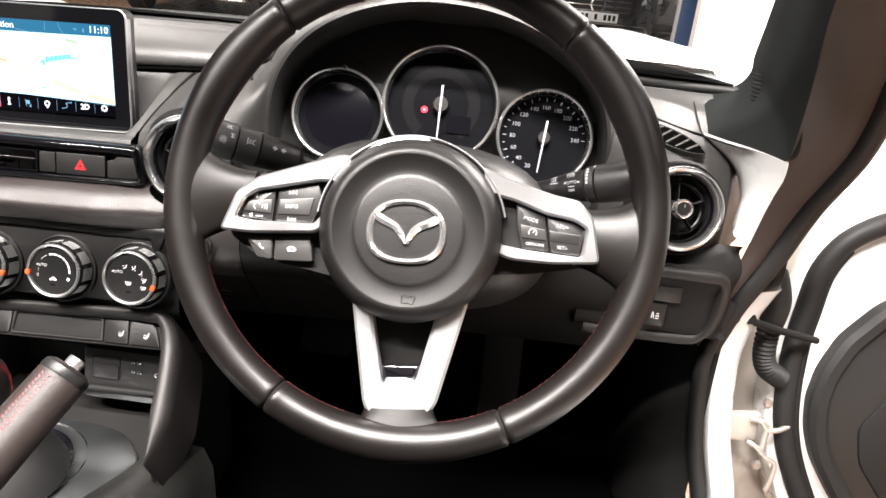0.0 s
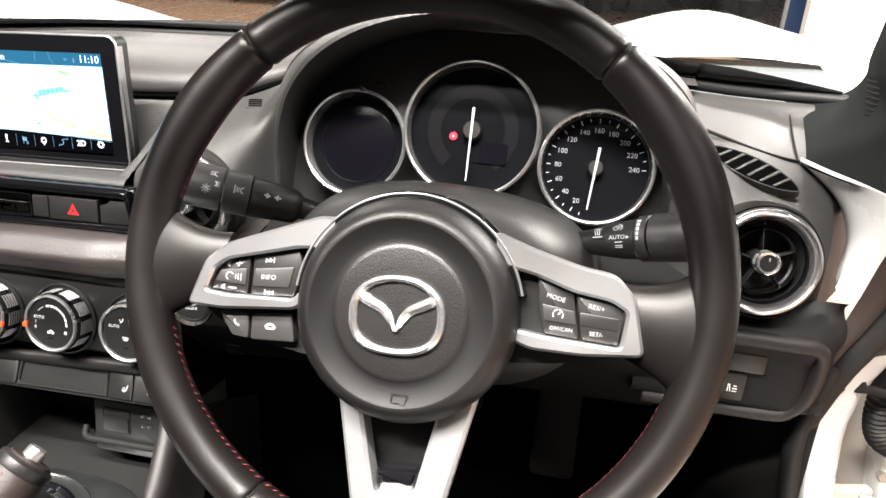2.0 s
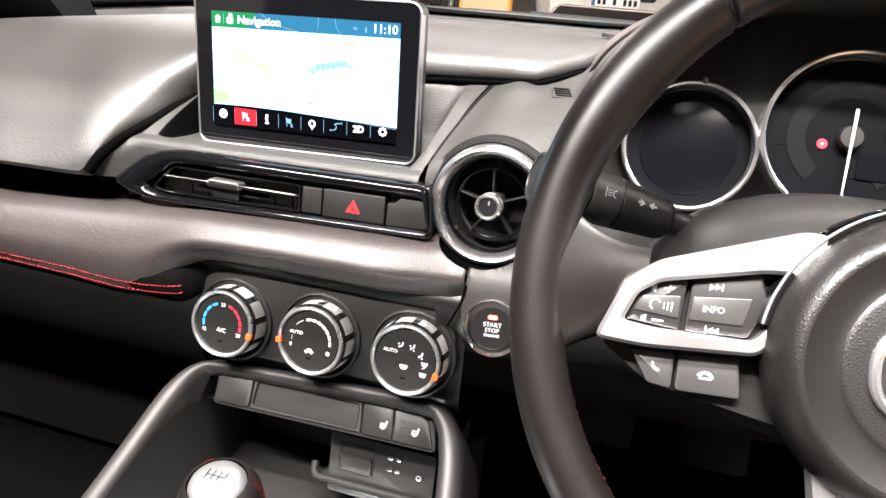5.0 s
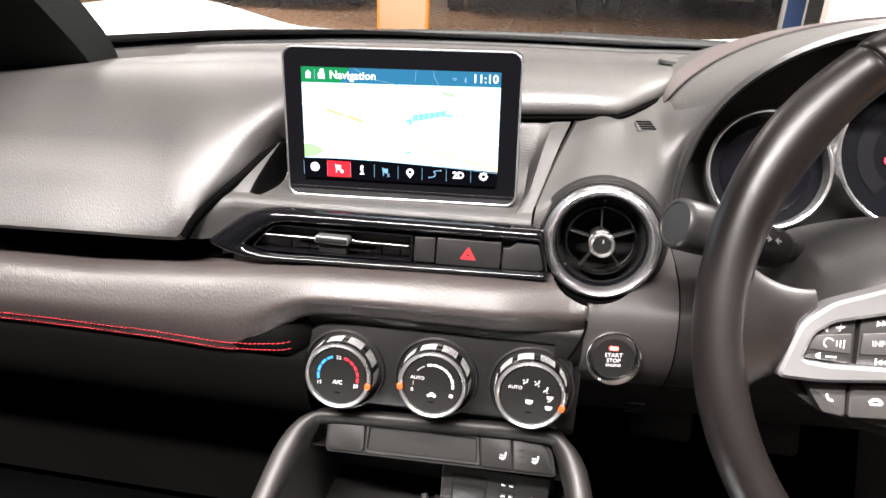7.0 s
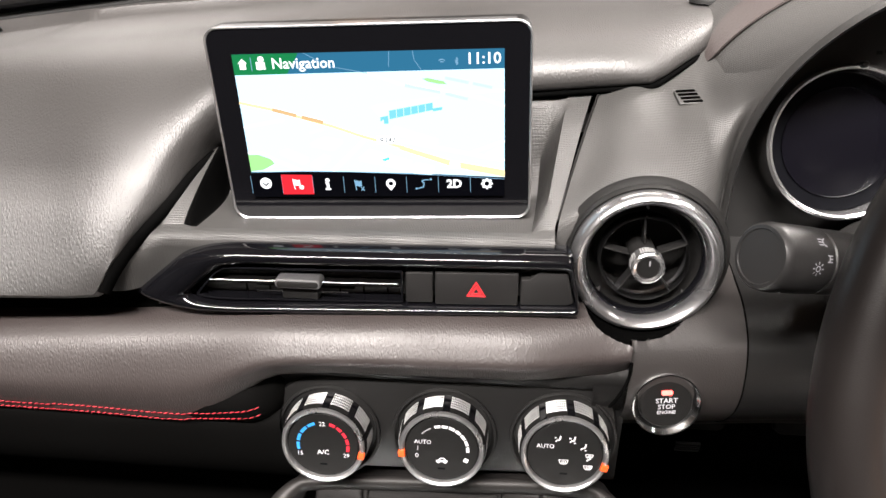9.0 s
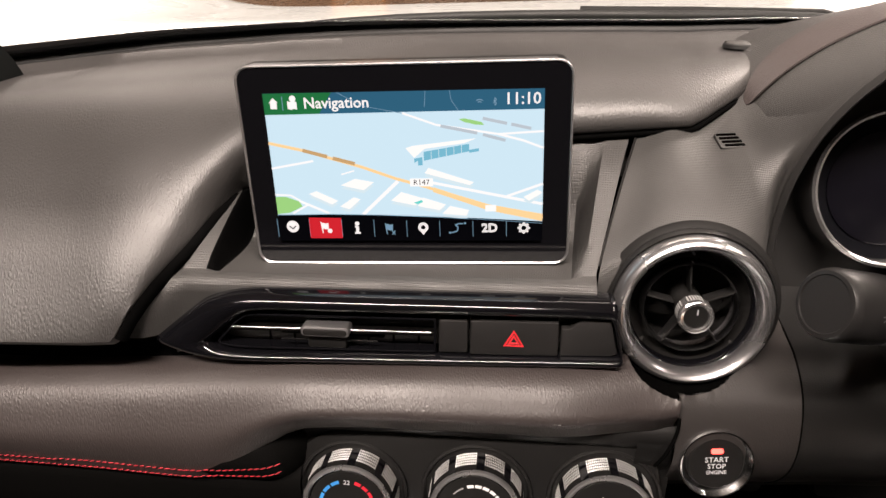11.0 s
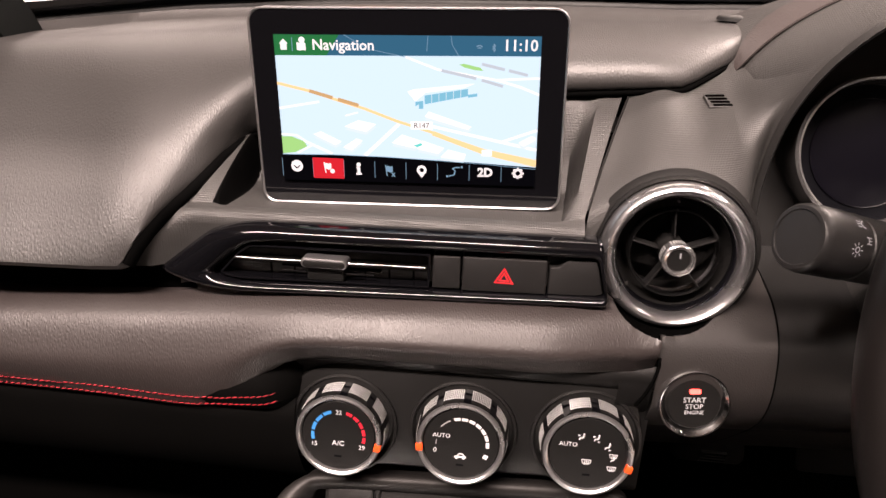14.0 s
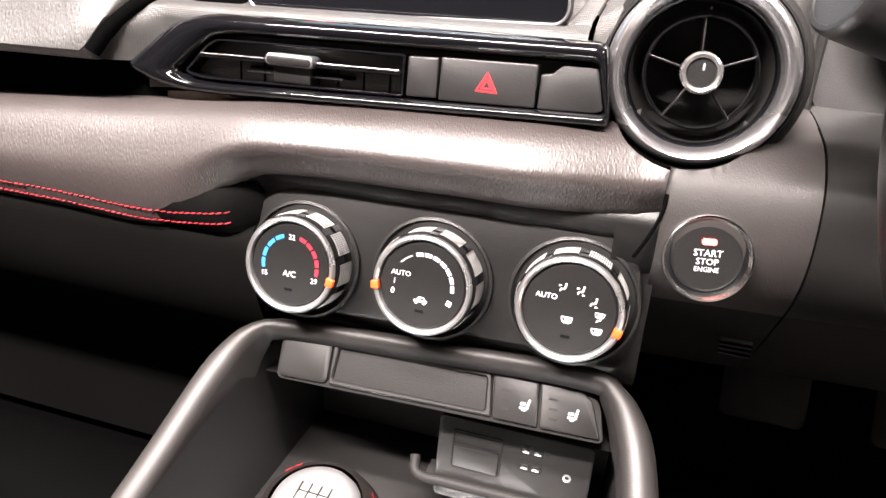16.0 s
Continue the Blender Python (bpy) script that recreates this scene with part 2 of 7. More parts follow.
RAILM = mat("rail_plastic", (0.011, 0.0098, 0.0094), 0.54, grain=0.25, scale=1500, spots=0.2, worn=0.06, spec=0.35)
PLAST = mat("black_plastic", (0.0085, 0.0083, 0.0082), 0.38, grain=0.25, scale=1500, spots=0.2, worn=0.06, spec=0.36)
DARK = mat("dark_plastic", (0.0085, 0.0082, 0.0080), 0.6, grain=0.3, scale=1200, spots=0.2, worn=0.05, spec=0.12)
GREYP = mat("grey_button_plastic", (0.013, 0.0125, 0.0125), 0.42, grain=0.2, scale=1800, spots=0.15, worn=0.04)
PIANO = mat("piano_black", (0.004, 0.004, 0.005), 0.06, coat=1.0, spots=0.1, worn=0.01)
TRIMGLOSS = mat("gloss_trim_black", (0.004, 0.004, 0.005), 0.09, coat=0.2, spots=0.1, worn=0.02, spec=0.35)
RIM = mat("wheel_leather", (0.0042, 0.0034, 0.0032), 0.37, grain=0.08, scale=1100, kind="hide", spots=0.5, worn=0.06, spec=0.36)
TUNNELHIDE = mat("tunnel_leather", (0.0085, 0.0085, 0.0078), 0.40, grain=0.5, scale=700, kind="hide", spots=0.4, worn=0.06, spec=0.45)
HUB = mat("hub_vinyl", (0.0075, 0.0070, 0.0068), 0.40, grain=0.16, scale=800, kind="hide", spots=0.2, worn=0.05, stretch=(1.0, 0.75, 1.0), spec=0.45)
HUBRIM = mat("hub_edge_vinyl", (0.0055, 0.0050, 0.0048), 0.40, grain=0.17, scale=800, kind="hide", stretch=(1.0, 0.75, 1.0), spots=0.2, worn=0.05, spec=0.42)
HUBSMOOTH = mat("hub_smooth_vinyl", (0.0042, 0.0038, 0.0037), 0.50, grain=0.15, scale=1400, spots=0.2, worn=0.05, spec=0.25)
KNURL = mat("silver_knurl", (0.52, 0.52, 0.52), 0.36, metal=0.4, spots=0.05, worn=0.06)
# almost no colour and no gloss: puts deep shade into gaps and hollows
VOID = mat("gap_shade_black", (0.0020, 0.0020, 0.0020), 0.95, grain=0.2, scale=900, spots=0.2, worn=0.02, spec=0.0)
SATIN = mat("satin_silver", (0.47, 0.47, 0.48), 0.33, metal=0.90, grain=0.05, scale=2500, spots=0.05, worn=0.05)
EMBLEM = mat("bright_chrome", (0.82, 0.82, 0.83), 0.20, metal=0.92, spots=0.03, worn=0.02)
CHROME = mat("chrome", (0.78, 0.79, 0.80), 0.16, metal=1.0, spots=0.03, worn=0.03)
BRUSH = mat("brushed_ring", (0.60, 0.60, 0.61), 0.30, metal=0.9, spots=0.05, worn=0.06)
RED = mat("red_thread", (0.34, 0.016, 0.026), 0.6, spots=0.3, worn=0.05)
WHITEINK = mat("white_ink", (0.75, 0.76, 0.78), 0.6, spots=0.05, worn=0.02)
GREYINK = mat("grey_ink", (0.35, 0.35, 0.36), 0.6, spots=0.05, worn=0.02)
ORANGE = mat("orange_mark", (0.85, 0.09, 0.015), 0.45, spots=0.1, worn=0.02)
BLUEINK = mat("blue_ink", (0.03, 0.25, 0.62), 0.5, spots=0.05, worn=0.02)
REDINK = mat("red_ink", (0.60, 0.02, 0.04), 0.5, spots=0.05, worn=0.02)
PAINT = mat("white_paint", (0.62, 0.62, 0.61), 0.28, coat=0.5, spots=0.02, worn=0.02)
SPOKEM = mat("bright_satin_silver", (0.56, 0.56, 0.57), 0.38, metal=0.80, grain=0.05, scale=2500, spots=0.05, worn=0.05)
RUBBER = mat("black_rubber", (0.007, 0.007, 0.007), 0.6, grain=0.3, scale=700, spots=0.3, worn=0.08, spec=0.3)
WHEELRED = mat("dark_red_thread", (0.20, 0.030, 0.038), 0.6, spots=0.3, worn=0.05)
PLATE = mat("dark_chrome_plate", (0.52, 0.55, 0.56), 0.30, metal=1.0, spots=0.1, worn=0.05)
DARKCHROME = mat("dark_chrome", (0.42, 0.42, 0.43), 0.22, metal=1.0, spots=0.1, worn=0.04)
GRIP = mat("brown_black_leather", (0.014, 0.0095, 0.0085), 0.48, grain=0.3, scale=900, kind="hide", spots=0.4, worn=0.06, spec=0.45)
# extra-dark black with the shade under the dash put into the colour
LOWER = mat("shaded_lower_black", (0.0030, 0.0029, 0.0028), 0.7, grain=0.3, scale=1200, spots=0.2, worn=0.05, spec=0.03)
RINGM = mat("polished_silver", (0.44, 0.44, 0.45), 0.27, metal=0.93, spots=0.04, worn=0.03)
SOFTGREY = mat("soft_dark_grey", (0.026, 0.0253, 0.0248), 0.38, grain=0.5, scale=1000, spots=0.15, worn=0.04, stretch=(1.0, 0.6, 0.5), spec=0.32)
CONSOLEKEY = mat("console_key_plastic", (0.0062, 0.0058, 0.0056), 0.48, grain=0.2, scale=1800, spots=0.15, worn=0.04, spec=0.28)
KEYGREY = mat("dark_key_plastic", (0.011, 0.0105, 0.0102), 0.38, grain=0.1, scale=2000, spots=0.15, worn=0.04)
KEYMID = mat("grey_key_plastic", (0.024, 0.023, 0.0225), 0.40, grain=0.1, scale=2000, spots=0.15, worn=0.04)
CAPM = mat("worn_silver_cap", (0.42, 0.42, 0.43), 0.36, metal=0.9, grain=0.1, scale=1500, spots=0.3, worn=0.08)
KEYINK = mat("key_ink", (0.34, 0.35, 0.37), 0.6, spots=0.05, worn=0.02)
GLOW_RED = mat("red_lamp", (1.0, 0.10, 0.08), emit=7.0)
# blacker than carpet is: the shade low in the cabin is in this colour
SHADED_CARPET = mat("carpet", (0.0010, 0.0010, 0.0010), 0.95, grain=1.0, scale=1400, spots=0.4, worn=0.03, spec=0.0)
STEEL = mat("plated_steel", (0.42, 0.40, 0.37), 0.4, metal=0.7, spots=0.2, worn=0.1)


def glass(name, tint=(0.96, 0.98, 0.97)):
    m = bpy.data.materials.new(name)
    m.use_nodes = True
    n, l = m.node_tree.nodes, m.node_tree.links
    n.remove(n["Principled BSDF"])
    out = n["Material Output"]
    clear, gloss, mix = n.new("ShaderNodeBsdfTransparent"), n.new("ShaderNodeBsdfGlossy"), n.new("ShaderNodeMixShader")
    clear.inputs[0].default_value = (*tint, 1)
    gloss.inputs["Roughness"].default_value = 0.01
    mix.inputs[0].default_value = 0.05
    l.new(clear.outputs[0], mix.inputs[1])
    l.new(gloss.outputs[0], mix.inputs[2])
    l.new(mix.outputs[0], out.inputs[0])
    return m


GLASS = glass("clear_glass")

# ---- dashboard ----
dash = thing("dashboard", "dark grey soft-touch car dashboard with leather-grain pad and red double stitching", "dashboard", kind="structure")

VENT_L, VENT_R = (-0.2585, 0.7845, 0.0365), (0.2080, 0.7920, 0.0340)
VENT_LOW = (-0.2588, 0.7862, 0.0434)

# upper pad: windscreen edge, crown and the front edge that sweeps up behind the screen
PX = [-1.1, -0.8, -0.66, -0.59, -0.576, -0.567, -0.558, -0.547, -0.539, -0.53, -0.5, -0.46, -0.42, -0.323, -0.25, -0.225, -0.202, -0.18, -0.15, -0.1]
PEY = [0.7, 0.7, 0.7, 0.703, 0.706, 0.714, 0.727, 0.748, 0.772, 0.795, 0.806, 0.813, 0.816, 0.818, 0.824, 0.848, 0.871, 0.890, 0.905, 0.915]
PEZ = [0.745, 0.76, 0.765, 0.766, 0.766, 0.783, 0.795, 0.807, 0.818, 0.826, 0.840, 0.850, 0.855, 0.8615, 0.8665, 0.876, 0.8825, 0.8865, 0.893, 0.897]
PKY = [0.86, 0.86, 0.87, 0.87, 0.873, 0.8758, 0.8783, 0.8811, 0.883, 0.885, 0.8915, 0.9, 0.9, 0.905, 0.905, 0.905, 0.91, 0.915, 0.925, 0.93]
PKZ = [0.825, 0.868, 0.884, 0.8887, 0.8896, 0.8903, 0.8913, 0.8922, 0.8926, 0.893, 0.8943, 0.896, 0.897, 0.899, 0.9, 0.9, 0.9015, 0.902, 0.903, 0.903]


def step(x):
    t = min(1.0, max(0.0, (x + 0.05) / 0.27))
    return t * t * (3 - 2 * t)


def base_y(x):
    """Where the pad meets the glass."""
    return 1.005 - 0.06 * ((x + 0.40) / 0.72) ** 2 - 0.038 * step(x)


def pad_z(x):
    return along(PX, PKZ, x) - 0.012 * step(x)


def pad_row(x):
    """Band at the glass, a step down, the dome and the rolled front edge; the sweep of the edge fades towards the crown."""
    zk = along(PX, PKZ, x)
    yb = base_y(x)
    f = (0.0035 + 0.005 * min(1.0, max(0.0, (-0.42 - x) / 0.08))) * min(1.0, max(0.0, (x + 0.98) / 0.03))
    j = min(1.0, max(0.0, (-0.690 - x) / 0.026))
    j = 0.020 * j * j * (3 - 2 * j)
    row = [(x, yb + 0.012, zk - 0.010), (x, yb, zk - 0.001), (x, yb - 0.008, zk), (x, yb - 0.028 + j * 0.8, zk + 0.0005), (x, yb - 0.034 + j * 0.5, zk - f * 0.75)]
    for a in np.linspace(0, 90, 21):
        sn, c = math.sin(radians(a)), math.cos(radians(a))
        p = np.zeros(2)
        reach = 0.062 * (1 - a / 90) ** 0.7
        for d in np.linspace(-1, 1, 13):
            q = x + d * reach
            ye, ze, yk, zq = (along(PX, v, q) for v in (PEY, PEZ, PKY, PKZ))
            w = min(1.0, max(0.0, (-0.50 - q) / 0.13))
            w = w * w * (3 - 2 * w)
            yk = min(yk, base_y(q) - 0.045)
            p += (ye + (yk - ye) * (1 - sn) ** (1.05 - 0.10 * w), ze + (zq - f - ze) * (c ** (0.9 + 0.85 * w) if c > 1e-6 else 0.0))
        row.append((x, p[0] / 13, p[1] / 13))
    ye, ze = along(PX, PEY, x), along(PX, PEZ, x)
    row += [(x, ye + 0.004, ze - 0.004), (x, ye + 0.012, ze - 0.006), (x, ye + 0.035, ze - 0.007)]
    return row


xs = sorted(set(list(np.linspace(-1.10, -0.73, 10)) + list(np.linspace(-0.722, -0.62, 18)) + list(np.linspace(-0.61, -0.595, 4)) + list(np.linspace(-0.585, -0.50, 34)) + list(np.linspace(-0.495, -0.10, 40))))
surface("top_pad", [pad_row(x) for x in xs], PAD, dash, "soft pad with leather grain", sharp=50)
# the bar fills the gap with black in place of its shade
tube("pad_gap", [(x, along(PX, PEY, x) + 0.0034, along(PX, PEZ, x) - 0.0046) for x in np.linspace(-0.574, -0.17, 80)], [0.0046 if x < -0.53 else 0.0024 for x in np.linspace(-0.574, -0.17, 80)], VOID, dash, "black bar standing for the shade under the edge of the pad", n=8)
# matte black strip that stands in for the shadow in the gap under the pad
surface("gap_strip", [[(x, 0.742, 0.785), (x, 0.734, 0.765), (x, 0.735, 0.735), (x, 0.745, 0.725)] for x in np.linspace(-1.10, -0.545, 8)], VOID, dash, "black strip standing for the shade under the pad")

# centre deck with the screen's recess
LOW = [(0.733, 0.752), (0.733, 0.785), (0.7330, 0.7915), (0.7345, 0.7960), (0.738, 0.7985), (0.7425, 0.7992), (0.7432, 0.7976), (0.746, 0.7972), (0.785, 0.798), (0.80, 0.812), (0.815, 0.845), (0.85, 0.885)]
LEFT = [(0.733, 0.752), (0.733, 0.785), (0.7330, 0.7915), (0.7345, 0.7960), (0.738, 0.7985), (0.7425, 0.8000), (0.7445, 0.8016), (0.752, 0.807), (0.768, 0.816), (0.785, 0.8245), (0.805, 0.833), (0.85, 0.850)]
RIGHT = [(0.733, 0.752), (0.733, 0.785), (0.7330, 0.7915), (0.7345, 0.7960), (0.738, 0.7985), (0.7425, 0.8000), (0.7445, 0.8020), (0.757, 0.811), (0.777, 0.826), (0.80, 0.843), (0.825, 0.857), (0.85, 0.870)]
SLOW, SLEFT, SRIGHT = spline(LOW, 56), spline(LEFT, 56), spline(RIGHT, 56)


def flank(x, y):
    """0 on the rising left flank, 1 on the shelf; x as at the front edge."""
    return min(1.0, max(0.0, (x + 0.533) / 0.006))


def deck_row(x):
    """A flat shelf under the screen between two rising flanks; the left flank's edge runs back at a slant."""
    row = []
    for a, b, c in zip(SLOW, SLEFT, SRIGHT):
        kl = flank(x, b[0])
        kr = min(1.0, max(0.0, (-0.317 - x) / 0.008))
        kl, kr = kl * kl * (3 - 2 * kl), kr * kr * (3 - 2 * kr)
        q = a * kl + b * (1 - kl) if x < -0.42 else a * kr + c * (1 - kr)
        slant = max(0.0, (x + 0.33) / 0.022) * 0.33 + 0.10 * min(1.0, max(0.0, (x + 0.60) / 0.05)) * min(1.0, max(0.0, (-0.47 - x) / 0.04))
        out = min(1.0, max(0.0, (-0.540 - x) / 0.030)) * min(1.0, max(0.0, (0.806 - q[1]) / 0.020))
        row.append((x + slant * max(0.0, q[0] - 0.744), q[0] - 0.014 * out * out * (3 - 2 * out), q[1] + 0.022 * (x + 0.305)))
    return row


deck_xs = list(np.linspace(-0.64, -0.545, 30)) + list(np.linspace(-0.543, -0.534, 8)) + list(np.linspace(-0.533, -0.527, 10)) + list(np.linspace(-0.5255, -0.510, 12)) + list(np.linspace(-0.506, -0.311, 60))
dv, df = grid([deck_row(x) for x in deck_xs])


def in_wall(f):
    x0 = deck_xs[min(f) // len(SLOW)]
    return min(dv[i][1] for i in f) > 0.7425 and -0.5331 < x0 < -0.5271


put("centre_deck", dv, [f for f in df if not in_wall(f) and not (max(dv[i][0] for i in f) < -0.549 and sum(dv[i][2] for i in f) / 4 < 0.7600)], DECK, dash, "fine-textured grey plastic deck")
# this wall belongs to the deck; its shadow is painted as black
put("recess_wall", dv, [f for f in df if in_wall(f)], VOID, dash, "wall of the screen's recess, the screen's shadow put in as black")

# pod between the screen, the round vent and the instrument hood
QX = [-0.310, -0.300, -0.275, -0.245, -0.225, -0.210, -0.199]
QP = [
    [(0.745, 0.735), (0.745, 0.785), (0.747, 0.800), (0.753, 0.808), (0.775, 0.826), (0.81, 0.849), (0.85, 0.868), (0.90, 0.885), (0.97, 0.89)],
    [(0.744, 0.735), (0.744, 0.785), (0.746, 0.806), (0.753, 0.814), (0.777, 0.830), (0.81, 0.851), (0.85, 0.869), (0.90, 0.885), (0.97, 0.89)],
    [(0.744, 0.735), (0.744, 0.785), (0.746, 0.814), (0.755, 0.826), (0.78, 0.841), (0.81, 0.857), (0.85, 0.872), (0.90, 0.886), (0.97, 0.89)],
    [(0.744, 0.735), (0.744, 0.785), (0.747, 0.818), (0.757, 0.829), (0.78, 0.841), (0.81, 0.853), (0.85, 0.868), (0.90, 0.885), (0.97, 0.89)],
    [(0.745, 0.735), (0.746, 0.785), (0.750, 0.810), (0.761, 0.825), (0.783, 0.841), (0.81, 0.854), (0.85, 0.869), (0.90, 0.886), (0.97, 0.89)],
    [(0.755, 0.735), (0.759, 0.780), (0.766, 0.800), (0.776, 0.820), (0.793, 0.840), (0.815, 0.857), (0.852, 0.874), (0.90, 0.889), (0.97, 0.89)],
    [(0.775, 0.735), (0.788, 0.780), (0.797, 0.800), (0.803, 0.820), (0.812, 0.842), (0.828, 0.862), (0.86, 0.878), (0.91, 0.891), (0.97, 0.89)],
]


def glide(xs, values, x):
    """Like along(), but with no corners at the given places."""
    c = spline([(a, b) for a, b in zip(xs, values)], 80)
    return along(c[:, 0], c[:, 1], x)


def pod_row(x):
    pts = [(glide(QX, [q[i][0] for q in QP], x), glide(QX, [q[i][1] for q in QP], x)) for i in range(9)]
    slant = max(0.0, min(1.0, (-0.245 - x) / 0.065)) * 0.33
    return [(x + slant * max(0.0, y - 0.744), y, z) for y, z in spline(pts, 30)]


pod = np.array([pod_row(x) for x in np.linspace(-0.310, -0.199, 60)])
for _ in range(30):
    pod[1:-1, :, 1:] = 0.5 * pod[1:-1, :, 1:] + 0.25 * (pod[:-2, :, 1:] + pod[2:, :, 1:])
last = max(i for i in range(60) if pod[i][0][0] < -0.2215 + 0.33 * 0.0)
surface("pod_panel", [[tuple(p) for p in r] for r in pod[:last + 1]], DECK, dash, "fine-textured grey plastic panel", holes=[VENT_L])
seam = [Vector(p) + Vector((-0.0007, -0.0003, 0.0006)) for p in pod_row(-0.310)[9:26]]
tube("panel_gap", seam, 0.0007, DARK, dash, "thin dark joint", n=6)

surface("under_panel", [[(x, 0.812, 0.836), (x, 0.87, 0.855), (x, 0.96, 0.878)] for x in np.linspace(-0.36, -0.225, 6)], DARK, dash, "dark panel under the edge of the pad")
# grille of the sunlight sensor and the defroster slots in the pod
gy = pod_row(-0.2300)
gz = along([p[1] for p in gy[8:28]], [p[2] for p in gy[8:28]], 0.819)
slots = thing("demister_grille", "small black slotted grille set in the dashboard", "grille", face(-0.2305, 0.819, gz + 0.0012, 66, 6, 4))
slab("plate", rounded(0.0135, 0.0135, 0.001), -0.004, 0.0002, DECK, slots, bevel=0.0003)
for k in range(4):
    slab("slot", rounded(0.0122, 0.0021, 0.0005, 2, 0.0007 * k, 0.0049 - 0.0033 * k), -0.001, 0.0005, VOID, slots)
sens = thing("light_sensor", "round flat grey light sensor on the dashboard top", "sensor", pose(-0.203, 0.918, 0.8990))
lathe("base", [(0.0, 0.0), (0.0125, 0.0), (0.0122, 0.0022), (0.0112, 0.0030)], RUBBER, sens)
lathe("cap", [(0.0, 0.0034), (0.0095, 0.0034), (0.0108, 0.0026), (0.0108, 0.001)], DECK, sens)

# lower leather panel
LX = [-1.10, -0.70, -0.60, -0.56, -0.536, -0.517, -0.504, -0.494, -0.482, -0.470, -0.44, -0.36, -0.30, -0.276, -0.2645]
LZ = [0.667, 0.675, 0.675, 0.6735, 0.6745, 0.682, 0.692, 0.701, 0.709, 0.7135, 0.7158, 0.7175, 0.7175, 0.7165, 0.720]


def leather_row(x):
    zb = along(LX, LZ, x)
    zt = along([-1.1, -0.66, -0.55, -0.47, -0.40, -0.30, -0.26], [0.720, 0.731, 0.740, 0.7495, 0.7535, 0.757, 0.758], x)
    h = zt - zb
    ins = 0.004 * (0.07 - h) / 0.035 if h < 0.07 else 0.0
    e = min(1.0, max(0.0, (x + 0.335) / 0.07))
    e = 0.0125 * e * e * (3 - 2 * e)
    pts = [(0.755, zt + 0.001), (0.727, zt), (0.716, zt - 0.05 * h), (0.708, zt - 0.16 * h), (0.7015, zt - 0.36 * h), (0.6980, zt - 0.56 * h), (0.6995 + ins, zt - 0.80 * h), (0.7050 + ins, zb), (0.713 + ins, zb - 0.003), (0.73, zb - 0.004)]
    return [(x, y + e, z) for y, z in spline(pts, 46)]


surface("leather_panel", [leather_row(x) for x in list(np.linspace(-1.10, -0.34, 70)) + list(np.linspace(-0.338, -0.2648, 54))], HIDE, dash, "padded black leather panel", holes=[VENT_LOW])


def stitch_row(name, dz):
    verts, faces = [], []
    x = -1.06
    while x < -0.4875:
        k = []
        for xx in (x, x + 0.0032):
            r = leather_row(xx)
            zb = along([-1.1, -0.70, -0.60, -0.55, -0.523, -0.485], [0.672, 0.680, 0.680, 0.6785, 0.6790, 0.6845], xx) + dz
            near = [q[1] for q in r if abs(q[2] - zb) < 0.0022]
            k.append(Vector((xx, min((min(near) if near else 0.7060), along([0.670, 0.6755, 0.682, 0.690, 0.698], [0.7128, 0.7058, 0.7020, 0.7013, 0.7043], zb) + strip_bend(xx) if xx > -0.545 else 1.0) - 0.0002, zb)))
        d = (k[1] - k[0]).normalized()
        s = Vector((-d.z, 0, d.x))
        k[0] -= s * 0.0003
        k[1] += s * 0.0003
        b = len(verts)
        for q, e in ((k[0], 0.0002), ((k[0] + k[1]) / 2, 0.00046), (k[1], 0.0002)):
            for a in range(6):
                verts.append(q + s * (e * math.cos(a * math.pi / 3)) + Vector((0, -e * math.sin(a * math.pi / 3), 0)))
        for j in range(2):
            for a in range(6):
                faces.append((b + 6 * j + a, b + 6 * j + (a + 1) % 6, b + 6 * j + 6 + (a + 1) % 6, b + 6 * j + 6 + a))
        x += 0.0039
    ob = put(name, verts, faces, RED, dash, "row of red stitches")
    ob["kind"] = "stuff"


def strip_bend(x):
    """The strip's end curves back into the hollow of the dials."""
    t = min(1.0, max(0.0, (x + 0.499) / 0.024))
    return 0.017 * t * t


# leather like the panel above, coloured black because it lies in shadow
strip = [[(x, y + 0.0008 + strip_bend(x), z) for y, z in ((0.7085, 0.7040), (0.7035, 0.6980), (0.7005, 0.6900), (0.7012, 0.6820), (0.7050, 0.6755), (0.7120, 0.6720))] for x in np.linspace(-0.545, -0.4750, 30)]
surface("leather_strip", strip, LOWER, dash, "stitched leather strip running on under the panel, its shade put in as black")
stitch_row("stitching", 0.0046)
stitch_row("stitching", -0.0018)

# lower dash below the leather, passenger side
low = [[(x, y, z) for y, z in spline([(0.735, 0.69), (0.712, 0.676), (0.709, 0.66), (0.716, 0.63), (0.735, 0.60), (0.775, 0.57), (0.82, 0.50), (0.84, 0.40)], 24)] for x in np.linspace(-1.10, -0.478, 12)]
surface("glovebox_panel", low, LOWER, dash, "black lower dash panel, darkened for its shade")

# panel behind the climate dials: a long hollow with a raised lozenge
clim = [[(x, y, z) for y, z in spline([(0.722, 0.724), (0.7165, 0.716), (0.7170, 0.708), (0.7215, 0.700), (0.7235, 0.665), (0.7240, 0.64), (0.725, 0.628), (0.735, 0.618)], 24)] for x in np.linspace(-0.50, -0.262, 30)]
surface("climate_backing", clim, PLAST, dash, "black plastic panel")
